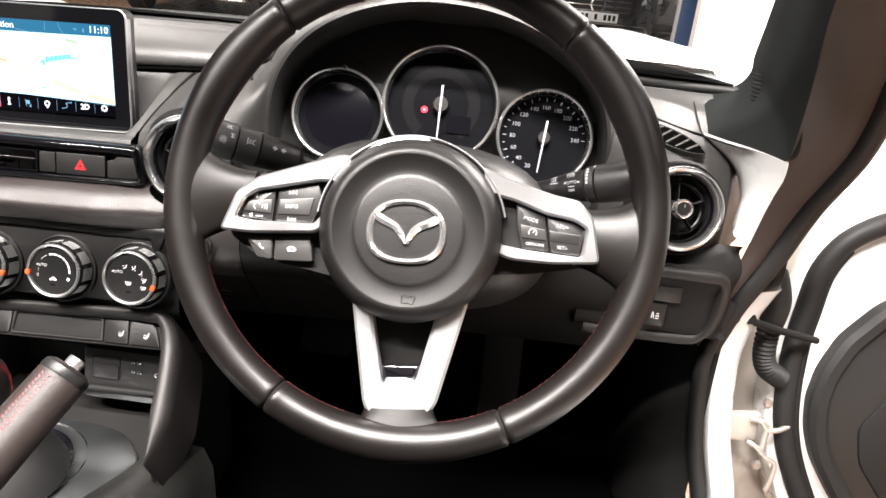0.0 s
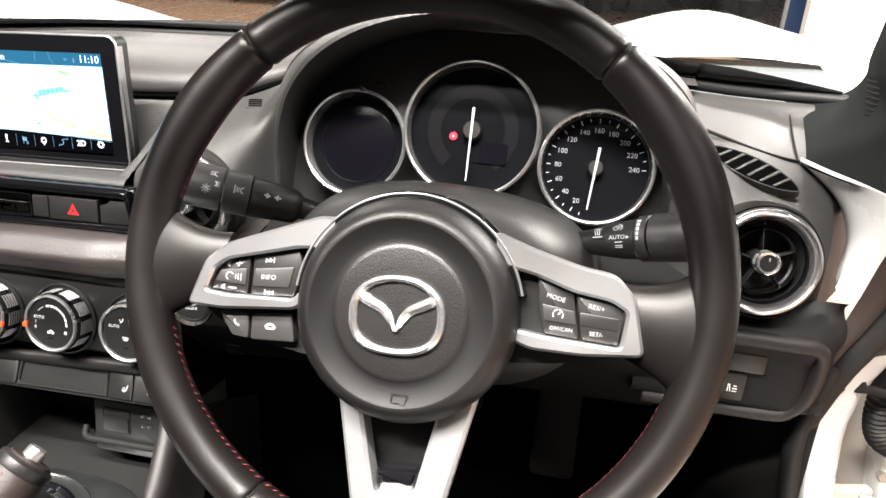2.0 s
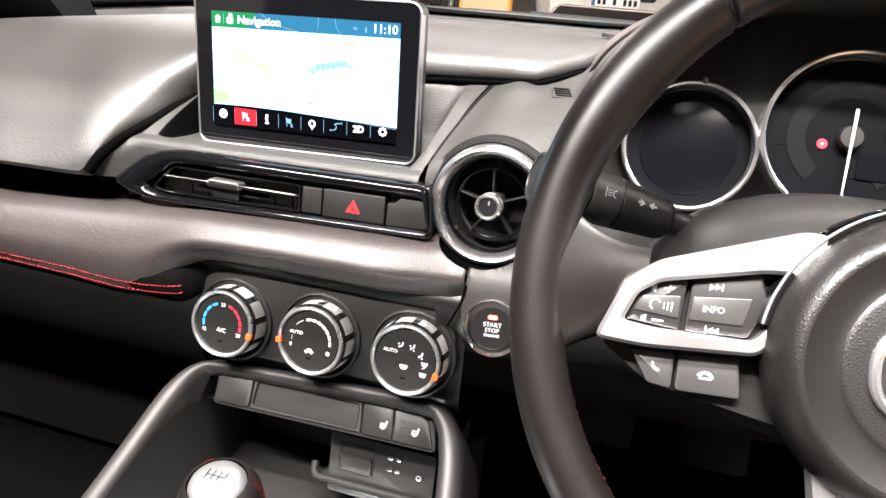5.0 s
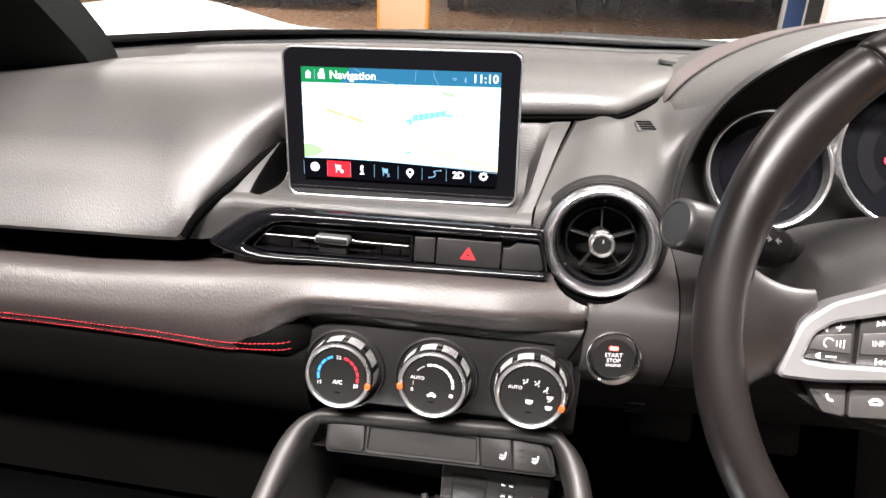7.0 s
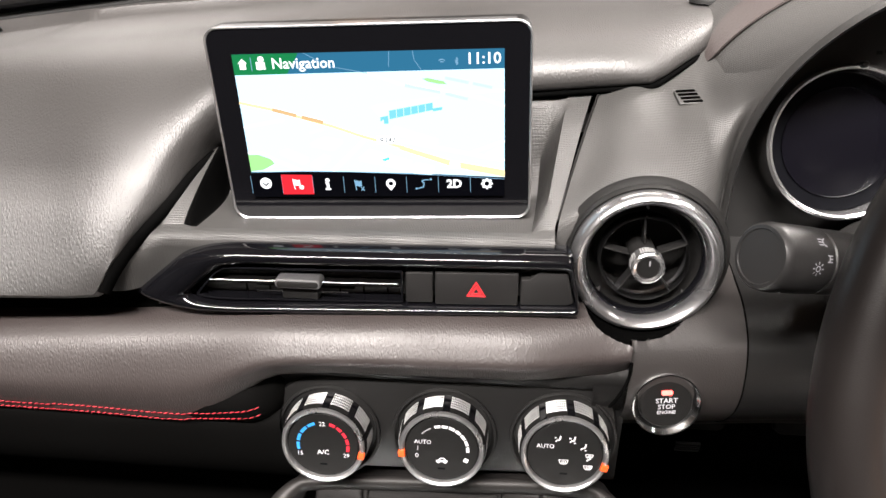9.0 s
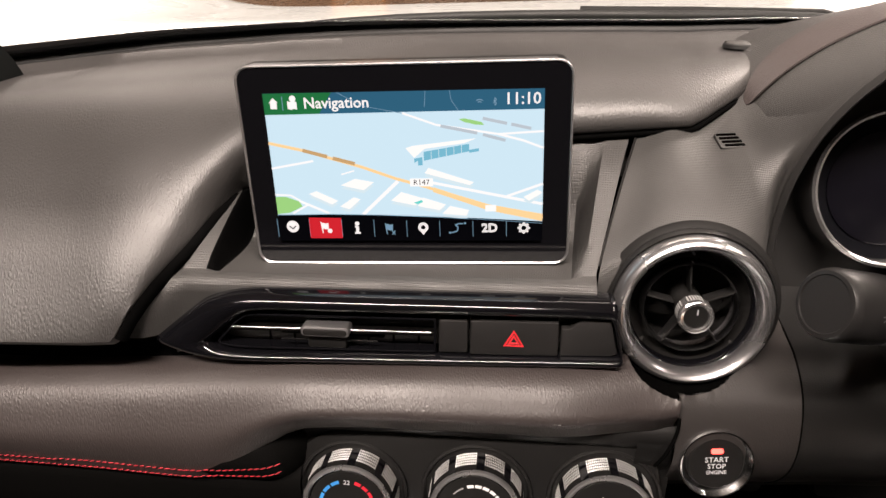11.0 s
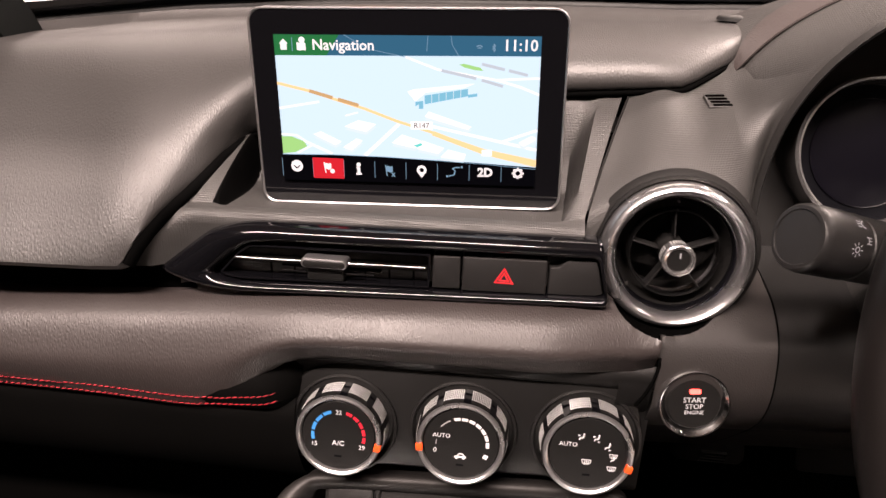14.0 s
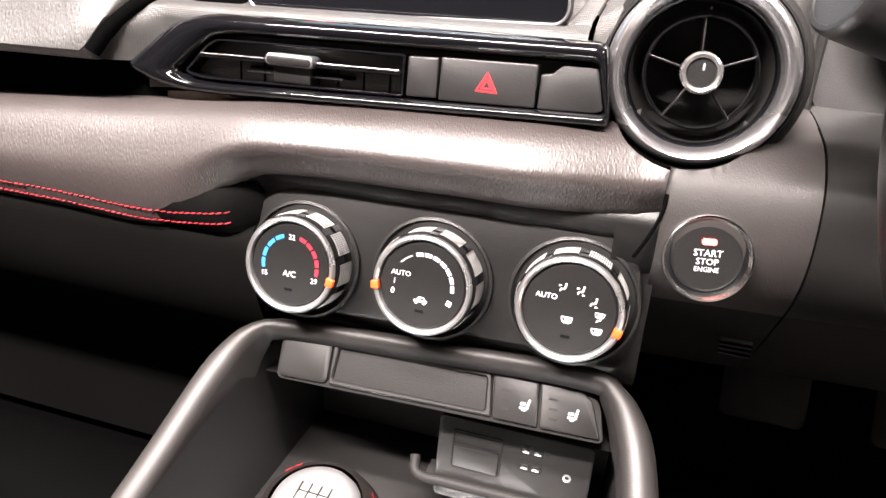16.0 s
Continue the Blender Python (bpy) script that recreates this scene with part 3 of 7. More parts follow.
loz = soften([(-0.1130, -0.004), (-0.1040, 0.0270), (-0.085, 0.0365), (0.085, 0.0365), (0.1020, 0.0280), (0.1080, 0.000), (0.098, -0.0250), (0.085, -0.0330), (-0.085, -0.0330), (-0.104, -0.0245)], 0.014, 5)
slab("climate_panel", loz, -0.004, 0.0035, PLAST, dash, "raised black lozenge panel", bevel=0.003, m=face(-0.3725, 0.7195, 0.6705, 6, 0, 1.9))

# panel with the start button and the panel behind the column: one bolster that goes on from the leather
def bolster_row(x):
    y0 = along([-0.27, -0.2645, -0.198, -0.15, 0.0, 0.16], [0.7100, 0.7108, 0.7157, 0.721, 0.731, 0.736], x)
    pts = [(y0 + 0.150, 0.768), (y0 + 0.075, 0.764), (y0 + 0.042, 0.7590), (y0 + 0.029, 0.7560), (y0 + 0.017, 0.7500), (y0 + 0.008, 0.7420), (y0 + 0.003, 0.7330), (y0, 0.7210), (y0 - 0.0002, 0.7080), (y0 + 0.0045, 0.694), (y0 + 0.0150, 0.679), (y0 + 0.032, 0.662), (y0 + 0.060, 0.635), (y0 + 0.10, 0.60)]
    return [(x, y, z) for y, z in spline(pts, 66)]


# below BREAK and towards the column, darker materials paint the bolster's shade
BREAK = 52
surface("start_panel", [bolster_row(x)[:BREAK + 1] for x in np.linspace(-0.2645, -0.1984, 60)], PANEL, dash, "fine-grained soft grey panel", holes=[VENT_LOW])
surface("start_panel", [bolster_row(x)[38:BREAK + 1] for x in np.linspace(-0.284, -0.2648, 14)], PLAST, dash, "black plastic behind the end of the leather", m=pose(0, 0.004, 0))
surface("lower_panel", [bolster_row(x)[BREAK:] for x in np.linspace(-0.284, -0.1984, 20)], DARK, dash, "down-turned foot of the start panel, its shade put in as black")
surface("column_panel", [bolster_row(x)[:BREAK + 1] for x in np.linspace(-0.1976, -0.135, 14)], PLAST, dash, "soft panel beside the column, darkened for the wheel's shadow")
surface("column_panel", [bolster_row(x)[:BREAK + 1] for x in np.linspace(-0.1348, 0.16, 30)], DARK, dash, "panel behind the column, the wheel's shadow put in as black")
surface("lower_panel", [bolster_row(x)[BREAK:] for x in np.linspace(-0.1976, 0.16, 36)], DARK, dash, "down-turned panel under the column, its shade put in as black")
tube("panel_gap", [Vector(p) + Vector((0.0004, 0.0004, 0)) for p in bolster_row(-0.1984)[8:56]], 0.0007, VOID, dash, "thin dark joint", n=6)
edge = [(-0.2637, 0.7318), (-0.2640, 0.726), (-0.2660, 0.718), (-0.2700, 0.708), (-0.2735, 0.700)]


def on_bolster(x, z, out=0.0):
    r = bolster_row(x)
    k = min(range(14, 60), key=lambda i: abs(r[i][2] - z))
    return Vector((x, r[k][1] - out, z))


tube("panel_gap", [on_bolster(x, z, 0.0003) for x, z in spline(edge, 24)], 0.0010, VOID, dash, "dark joint where the leather ends", n=6)
lathe("vent_shadow_gap", [(0.0490, -0.0135), (0.0482, -0.0115), (0.0455, -0.0095), (0.0440, -0.012)], DARK, dash, "dark gap round the vent", m=face(-0.2585, 0.7340, 0.7845, 6), n=72)


def front_y(row, z):
    p = sorted((q[2], q[1]) for q in row[len(row) // 8:])
    return along([a for a, _ in p], [b for _, b in p], z)


# a cup from the panels' edge back to the vent's ring, coloured black for its shade
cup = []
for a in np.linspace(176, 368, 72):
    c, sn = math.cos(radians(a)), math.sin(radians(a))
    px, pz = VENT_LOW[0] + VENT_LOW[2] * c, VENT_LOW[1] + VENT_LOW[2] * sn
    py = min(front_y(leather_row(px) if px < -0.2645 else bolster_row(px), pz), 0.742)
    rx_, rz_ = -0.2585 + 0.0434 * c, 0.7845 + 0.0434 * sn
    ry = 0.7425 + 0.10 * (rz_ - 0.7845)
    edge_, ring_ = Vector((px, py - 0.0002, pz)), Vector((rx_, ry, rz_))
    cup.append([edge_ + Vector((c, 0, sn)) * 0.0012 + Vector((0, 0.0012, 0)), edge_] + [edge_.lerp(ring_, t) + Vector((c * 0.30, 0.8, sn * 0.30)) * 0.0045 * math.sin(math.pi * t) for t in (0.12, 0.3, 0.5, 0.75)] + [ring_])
surface("vent_cup", cup, VOID, dash, "cup round the vent ring, its shade put in as black", sharp=80)

for k in range(4):
    box("vent_slot", 0.0155, 0.0013, 0.002, VOID, dash, m=face(-0.2175 + 0.0005 * k, 0.7300 + 0.0018 * k, 0.6580 - 0.0034 * k, -30), bevel=0.0002)

# instrument hood: an arch with a rolled lip, its outside falling back into the dash
HX = -0.029


def hood_row(y_top, y_side, w, z0, zt, e=0.8):
    row = [(HX - w, y_side, 0.74)]
    for a in np.linspace(180, 0, 61):
        s = math.sin(radians(a))
        s = max(0.0, s)
        row.append((HX + w * math.cos(radians(a)), y_side + (y_top - y_side) * s ** 0.7, z0 + (zt - z0) * s ** e))
    return row + [(HX + w, y_side, 0.74)]


hood = [hood_row(0.90, 0.90, 0.163, 0.805, 0.930), hood_row(0.85, 0.86, 0.164, 0.805, 0.936), hood_row(0.80, 0.82, 0.166, 0.805, 0.943), hood_row(0.785, 0.805, 0.168, 0.806, 0.946),
        hood_row(0.781, 0.801, 0.170, 0.807, 0.949), hood_row(0.783, 0.802, 0.173, 0.809, 0.952), hood_row(0.79, 0.808, 0.176, 0.814, 0.953), hood_row(0.82, 0.83, 0.184, 0.838, 0.951), hood_row(0.86, 0.86, 0.188, 0.855, 0.946),
        hood_row(0.92, 0.91, 0.190, 0.868, 0.934), hood_row(1.00, 0.98, 0.188, 0.872, 0.915)]
surface("hood_lining", hood[:6], SOFTGREY, dash, "black lining of the instrument hood", sharp=60)
surface("instrument_hood", hood[5:], DECK, dash, "grey textured hood over the instruments", sharp=60)
# the pod's flank sweeps on into the hood's lip
flank_rows = []
A0, A1 = pod[last], pod[last - 3]
keep = [j for j in range(30) if A0[j][1] < 0.905]
for u in np.linspace(0, 1, 18):
    row = []
    for j in keep:
        p, z = Vector(A0[j]), A0[j][2]
        if z < 0.812:
            q = Vector((HX - 0.1735, 0.803, max(0.742, z - 0.002)))
        else:
            ang = along([0.812, 0.826, 0.840, 0.855, 0.870, 0.888], [180, 174, 167, 159, 150, 139], z)
            sn = math.sin(radians(ang))
            q = Vector((HX + 0.1735 * math.cos(radians(ang)), 0.803 - 0.019 * sn ** 0.7, 0.8095 + 0.143 * sn ** 0.8))
        ta = (p - Vector(A1[j])).normalized() * 0.030
        tb = Vector((0.014, -0.012, 0.0))
        h = (2 * u ** 3 - 3 * u ** 2 + 1, u ** 3 - 2 * u ** 2 + u, -2 * u ** 3 + 3 * u ** 2, u ** 3 - u ** 2)
        row.append(p * h[0] + ta * h[1] + q * h[2] + tb * h[3])
    flank_rows.append(row)
surface("hood_flank", flank_rows, DECK, dash, "fine-textured grey flank of the instrument hood", sharp=70)
visor = []
for a in np.linspace(172, 8, 50):
    s = math.sin(radians(a))
    wv = 0.030 * max(0.0, math.sin(radians((a - 8) / 164 * 180))) ** 0.6
    row = []
    for q in np.linspace(-1, 1, 5):
        y = 0.850 + wv * q
        w = along([0.79, 0.82, 0.86, 0.92, 1.0], [0.176, 0.184, 0.188, 0.190, 0.188], y) + 0.0018
        z0 = along([0.79, 0.82, 0.86, 0.92, 1.0], [0.814, 0.838, 0.855, 0.868, 0.872], y)
        zt = along([0.79, 0.82, 0.86, 0.92, 1.0], [0.953, 0.951, 0.946, 0.934, 0.915], y) + 0.0018
        row.append((HX + w * math.cos(radians(a)), y, z0 + (zt - z0) * s ** 0.8))
    visor.append(row)
surface("hood_visor", visor, HIDE, dash, "leather-grained strip over the hood", thick=0.0012)

# right-hand end of the dash: top behind the vent, knee panel
RX = [0.1415, 0.158, 0.180, 0.200, 0.220, 0.237, 0.262]
RQ = [
    [(0.805, 0.735), (0.800, 0.775), (0.800, 0.810), (0.806, 0.838), (0.818, 0.856), (0.835, 0.868), (0.860, 0.878), (0.895, 0.886)],
    [(0.785, 0.735), (0.780, 0.775), (0.782, 0.808), (0.790, 0.834), (0.805, 0.852), (0.825, 0.863), (0.855, 0.873), (0.895, 0.884)],
    [(0.770, 0.735), (0.764, 0.775), (0.766, 0.806), (0.776, 0.829), (0.793, 0.846), (0.815, 0.859), (0.850, 0.869), (0.895, 0.881)],
    [(0.765, 0.735), (0.758, 0.775), (0.761, 0.805), (0.772, 0.825), (0.790, 0.841), (0.812, 0.854), (0.850, 0.866), (0.895, 0.879)],
    [(0.765, 0.735), (0.758, 0.775), (0.761, 0.805), (0.772, 0.826), (0.788, 0.838), (0.812, 0.848), (0.850, 0.861), (0.895, 0.876)],
    [(0.768, 0.735), (0.762, 0.775), (0.765, 0.805), (0.776, 0.827), (0.795, 0.837), (0.826, 0.846), (0.860, 0.858), (0.895, 0.873)],
    [(0.785, 0.735), (0.782, 0.775), (0.784, 0.800), (0.795, 0.818), (0.815, 0.830), (0.840, 0.841), (0.868, 0.854), (0.895, 0.872)],
]


def right_row(x):
    pts = [(glide(RX, [q[i][0] for q in RQ], x), glide(RX, [q[i][1] for q in RQ], x)) for i in range(8)]
    pts += [(base_y(x) - 0.006, pad_z(x) - 0.006), (base_y(x) + 0.01, pad_z(x) - 0.012)]
    return [(x, y, z) for y, z in spline(pts, 40)]


surface("dash_end", [right_row(x) for x in np.linspace(0.1415, 0.262, 60)], DECK, dash, "fine-textured grey plastic end of the dash", holes=[VENT_R])


surface("dash_end_side", [[(x + 0.072 * t, y + (0.93 - y) * t * 0.9, z) for t in (0, 0.12, 0.4, 0.7, 1.0)] for x, y, z in right_row(0.2618)[:30]], PLAST, dash, "black side of the dash end")


def knee_row(x):
    e = max(0.0, (x - 0.25) / 0.035)
    d = 0.03 * e * e
    pts = [(0.78, 0.752), (0.757 + d, 0.744), (0.742 + d, 0.735), (0.739 + d, 0.725), (0.744 + d, 0.716), (0.750 + d, 0.705), (0.752 + d, 0.68), (0.756 + d, 0.662), (0.77, 0.655), (0.80, 0.655)]
    return [(x, y, z) for y, z in spline(pts, 26)]


surface("knee_panel", [knee_row(x) for x in np.linspace(0.13, 0.285, 24)], DARK, dash, "black knee panel with a rounded ledge")
top_back = [[(x, 0.90, 0.895), (x, 0.94, 0.899), (x, base_y(x) - 0.01, 0.900), (x, base_y(x) + 0.01, 0.892)] for x in np.linspace(-0.12, 0.16, 12)]
surface("rear_shelf", top_back, PAD, dash, "black shelf under the windscreen")
# side demister: a lens-shaped opening with slanting slats
N3, X3 = Vector((-0.178, -0.613, 0.771)).normalized(), Vector((0.807, -0.538, -0.242)).normalized()
Y3 = N3.cross(X3).normalized()
X3 = Y3.cross(N3)
SM = Matrix(((X3.x, Y3.x, N3.x, 0.1955), (X3.y, Y3.y, N3.y, 0.7915), (X3.z, Y3.z, N3.z, 0.8490), (0, 0, 0, 1)))
side = thing("side_demister", "lens-shaped side demister vent with slanted slats", "air vent", SM)
lens = [(0.038 * math.cos(a), 0.0092 * math.sin(a) * abs(math.sin(a)) ** 0.35) for a in np.linspace(0, 2 * math.pi, 40, endpoint=False)]
ring_slab("rim", [(x * 1.03, y * 1.14) for x, y in lens], lens, -0.006, 0.0012, DECK, side, bevel=0.0005)
slab("opening", lens, -0.006, 0.0004, VOID, side)
for k in range(6):
    x = -0.025 + 0.0100 * k
    h = 0.0088 * math.sqrt(max(0.05, 1 - (x / 0.037) ** 2)) * 0.95
    slab("slat", [(x - 0.0012 - 0.0030, -h), (x + 0.0012 - 0.0030, -h), (x + 0.0012 + 0.0030, h), (x - 0.0012 + 0.0030, h)], 0.0, 0.0018, DECK, side, bevel=0.0004)
tube("dash_ridge", spline([(0.146, 0.838, 0.8720), (0.172, 0.828, 0.8660), (0.198, 0.824, 0.8585), (0.222, 0.826, 0.8525), (0.239, 0.834, 0.8490)], 20), 0.0014, DARK, dash, "dark joint along the dash end", n=8)
tube("dash_seam", spline([(0.2385, 0.832, 0.8485), (0.2400, 0.870, 0.8625), (0.2415, 0.905, 0.8775)], 12), 0.0009, DARK, dash, "thin dark joint", n=6)
tube("ledge_frame", spline([(0.130, 0.7405, 0.7300), (0.235, 0.7395, 0.7300), (0.258, 0.744, 0.7270), (0.2655, 0.751, 0.712), (0.2640, 0.7560, 0.680), (0.255, 0.7600, 0.6620), (0.235, 0.7600, 0.6560), (0.14, 0.7600, 0.6560)], 50), 0.0062, RAILM, dash, "rounded ledge round the knee panel", n=12)
# lane switch in the knee panel
lane = thing("lane_switch", "small black lane assist switch with a white symbol", "switch", face(0.2050, 0.7480, 0.6830, -4))
slab("key", rounded(0.019, 0.024, 0.0015), -0.004, 0.0018, PLAST, lane, bevel=0.0008)
slab("blank_cover", rounded(0.030, 0.017, 0.0015, 3, 0.006, 0.023), -0.004, 0.0012, PLAST, lane, bevel=0.0008)
flat("symbol", [bar(-0.003, -0.004, -0.003, 0.003, 0.0007), bar(-0.001, -0.004, -0.002, 0.003, 0.0007), bar(0.0005, -0.001, 0.004, -0.001, 0.0012), bar(0.001, 0.0015, 0.0035, 0.0015, 0.0009), bar(0.0005, -0.0035, 0.004, -0.0035, 0.0009)], 0.0020, WHITEINK, lane)

# ---- steering wheel ----
WHEEL = face(-0.0255, 0.607, 0.799, 18.6)
wheel = thing("steering_wheel", "black leather three-spoke steering wheel with silver spoke trim and red stitching", "steering wheel", WHEEL)
WR = 0.1767


def rim_section(a):
    """The rim's section at an angle: thicker at the thumb rests, flatter at the foot."""
    d = math.degrees(a) % 360
    fat = 1.0 + 0.16 * math.exp(-((d - 32) / 14) ** 2) + 0.16 * math.exp(-((d - 148) / 14) ** 2) + 0.10 * math.exp(-(((d - 270) + 180) % 360 - 180) ** 2 / 400.0)
    return 0.0137 * fat, 0.0160


def rim_point(a, b, grow=0.0):
    ra, rb = rim_section(a)
    rad = WR + (ra + grow) * math.cos(b)
    return (rad * math.cos(a), rad * math.sin(a), (rb + grow) * math.sin(b))


def rim_arc(name, a0, a1, label=""):
    """One leather section, its ends pulled in tightly where it is sewn to the next."""
    k = max(8, int(abs(a1 - a0) / 2.5))
    angles = [a0, a0 + 0.35, a0 + 0.9] + list(np.linspace(a0 + 1.8, a1 - 1.8, k)) + [a1 - 0.9, a1 - 0.35, a1]
    rows = []
    for i, a in enumerate(angles):
        e = min(i, len(angles) - 1 - i)
        g = (-0.0011, -0.0003, 0.0003)[e] if e < 3 else 0.0
        rows.append([rim_point(radians(a), 2 * math.pi * j / 28, g) for j in range(28)])
    surface(name, rows, RIM, wheel, label, close_v=True, caps=True, sharp=60)


SEAMS = [53.0, 130.5, 240.0, 299.3]
for s0, s1 in ((SEAMS[0], SEAMS[1]), (SEAMS[1], SEAMS[2]), (SEAMS[2], SEAMS[3]), (SEAMS[3], SEAMS[0] + 360)):
    rim_arc("rim_leather", s0 + 0.18, s1 - 0.18)
core = [[rim_point(radians(a), 2 * math.pi * j / 20, -0.0016) for j in range(20)] for a in np.arange(0, 360, 4)]
surface("rim_core", core, DARK, wheel, "dark groove between the leather sections", close_v=True, close_u=True)


def rim_stitches(a0, a1, thread):
    verts, faces = [], []
    a = a0
    while a < a1:
        p = [Vector(rim_point(radians(a + da), radians(b), 0.0004)) for da, b in ((0, 176), (0.45, 183), (0.9, 190))]
        b0 = len(verts)
        for q, e in zip(p, (0.0002, 0.00055, 0.0002)):
            d = Vector((-math.sin(radians(a)), math.cos(radians(a)), 0))
            for k in range(5):
                verts.append(q + d * (e * math.cos(k * 1.2566)) + Vector((0, 0, e * math.sin(k * 1.2566))))
        for j in range(2):
            for k in range(5):
                faces.append((b0 + 5 * j + k, b0 + 5 * j + (k + 1) % 5, b0 + 5 * j + 5 + (k + 1) % 5, b0 + 5 * j + 5 + k))
        a += 2.0
    ob = put("red_stitching", verts, faces, thread, wheel, "row of red stitches")
    ob["kind"] = "stuff"


for a0, a1 in ((12, 52), (131, 168), (198, 239), (241, 258), (284, 298), (300, 342), (54, 129)):
    rim_stitches(a0, a1, WHEELRED)

# leather roots of the spokes
for sgn in (-1, 1):
    rows = []
    for t in np.linspace(0, 1, 12):
        x = sgn * (0.171 - 0.046 * t)
        w = 0.046 - 0.024 * (t * (2 - t)) ** 0.8
        cy = -0.012 + 0.005 * t
        zc, zh = -0.002 - 0.011 * t, 0.0145 - 0.0045 * t
        rows.append([(x, cy + w * math.cos(b), zc + zh * math.sin(b)) for b in np.linspace(0, 2 * math.pi, 28, endpoint=False)])
    surface("spoke_root", rows, RIM, wheel, "leather where the spoke meets the rim", close_v=True, caps=True, sharp=60)
rows = []
for t in np.linspace(0, 1, 10):
    y = -0.1767 + 0.0255 * t
    w = 0.068 - 0.042 * (t * (2 - t)) ** 0.7
    rows.append([(0.0068 + w * math.cos(b), y + 0.09 * w * math.cos(b) * 1.2, -0.003 + (0.0140 - 0.0085 * t) * math.sin(b)) for b in np.linspace(0, 2 * math.pi, 28, endpoint=False)])
surface("spoke_root", rows, RIM, wheel, close_v=True, caps=True, sharp=60)

# hub: a cup of vinyl with a rounded grained edge, a smooth hollow ring and a grained pad
HC = (0.0, -0.0180)
hubm = pose(HC[0], HC[1], 0, 0, 0, 3)
lathe("hub_cover", [(0.060, -0.036), (0.0665, -0.020), (0.0692, -0.005), (0.0684, 0.006), (0.0655, 0.0140), (0.0620, 0.0192), (0.0590, 0.0215), (0.0568, 0.0222), (0.0553, 0.0220)], HUBRIM, wheel, "black grained vinyl hub cover with a rounded edge", hubm, 96, 60)
lathe("hub_groove", [(0.0555, 0.0221), (0.0530, 0.0210), (0.0490, 0.0196), (0.0450, 0.0188), (0.0420, 0.0186), (0.0408, 0.0189)], HUBSMOOTH, wheel, "smooth dark hollow round the horn pad", hubm, 96, 60)
lathe("hub_pad", [(0.0410, 0.0188), (0.0402, 0.0194), (0.0380, 0.0198), (0.028, 0.0202), (0.015, 0.0207), (0.0, 0.0209)], HUB, wheel, "grained round horn pad", hubm, 96, 60)
lathe("hub_back", [(0.0, -0.06), (0.050, -0.058), (0.060, -0.046), (0.066, -0.030), (0.055, -0.02)], DARK, wheel, m=hubm)
arc = [(math.cos(radians(a)), math.sin(radians(a))) for a in np.linspace(12, 172, 50)]
surface("gloss_arc", [[(0.0690 * c, 0.0690 * q, 0.004), (0.0712 * c, 0.0712 * q, 0.0035), (0.0735 * c, 0.0735 * q, -0.004), (0.0738 * c, 0.0738 * q, -0.016)] for c, q in arc], PIANO, wheel, "gloss black arc over the hub", m=hubm)
tube("hub_trim", [(0.0714 * c, 0.0714 * q, 0.0038) for c, q in arc], 0.0009, SATIN, wheel, "thin silver line over the hub", n=8, m=hubm)
flat("horn_mark", [bar(-0.0050, 0.0025, -0.0048, -0.0030, 0.0006), bar(-0.0050, 0.0025, 0.0050, 0.0022, 0.0006), bar(-0.0048, -0.0030, 0.0000, -0.0028, 0.0006), bar(0.0000, -0.0028, 0.0030, -0.0042, 0.0006), bar(0.0050, 0.0022, 0.0030, -0.0042, 0.0006)], 0.0, DARK, wheel, m=hubm @ pose(0.0035, -0.0497, 0.0212, -5))

# emblem: a chrome oval with two swept bars
badge = new("emblem")
badge.parent, badge.matrix_basis = wheel, pose(-0.0012, -0.0192, 0.0203, 0, 0, 3)
badge["label"] = "plain chrome oval emblem"
EW, EH = 0.0292, 0.0236
rows = []
for a in np.linspace(0, 2 * math.pi, 96, endpoint=False):
    c, s = math.cos(a), math.sin(a)
    e = 2.0 / (2.5 if s < 0 else 2.25)
    ox, oy = EW * abs(c) ** e * (1 if c > 0 else -1), EH * abs(s) ** e * (1 if s > 0 else -1)
    w = 0.0040 + 0.0012 * abs(c)
    nx, ny = c / EW, s / EH
    q = math.hypot(nx, ny)
    nx, ny = nx / q, ny / q
    rows.append([(ox + nx * w * k, oy + ny * w * k, z) for k, z in ((0, 0), (-0.02, 0.0016), (-0.14, 0.0026), (-0.48, 0.0036), (-0.84, 0.0024), (-0.98, 0.0012), (-1.0, 0.0))])
surface("oval_ring", rows, EMBLEM, badge, close_u=True, sharp=24)
for sgn in (-1, 1):
    mid = spline([(sgn * x, y) for x, y in ((0.0006, -0.0088), (0.0040, -0.0015), (0.0085, 0.0035), (0.0150, 0.0066), (0.0195, 0.0090), (0.0235, 0.0118))], 20)
    wid = np.interp(np.linspace(0, 1, 20), [0, 0.2, 0.55, 0.8, 1], [0.0010, 0.0026, 0.0031, 0.0033, 0.0026])
    rows = []
    for i, p in enumerate(mid):
        d = mid[min(i + 1, 19)] - mid[max(i - 1, 0)]
        d = d / np.hypot(*d)
        nx, ny = -d[1], d[0]
        rows.append([(p[0] + nx * wid[i] * k, p[1] + ny * wid[i] * k, z) for k, z in ((-1, 0), (-0.92, 0.0020), (0.0, 0.0040), (0.92, 0.0020), (1, 0))])
    surface("wing_bar", rows, EMBLEM, badge, sharp=20)

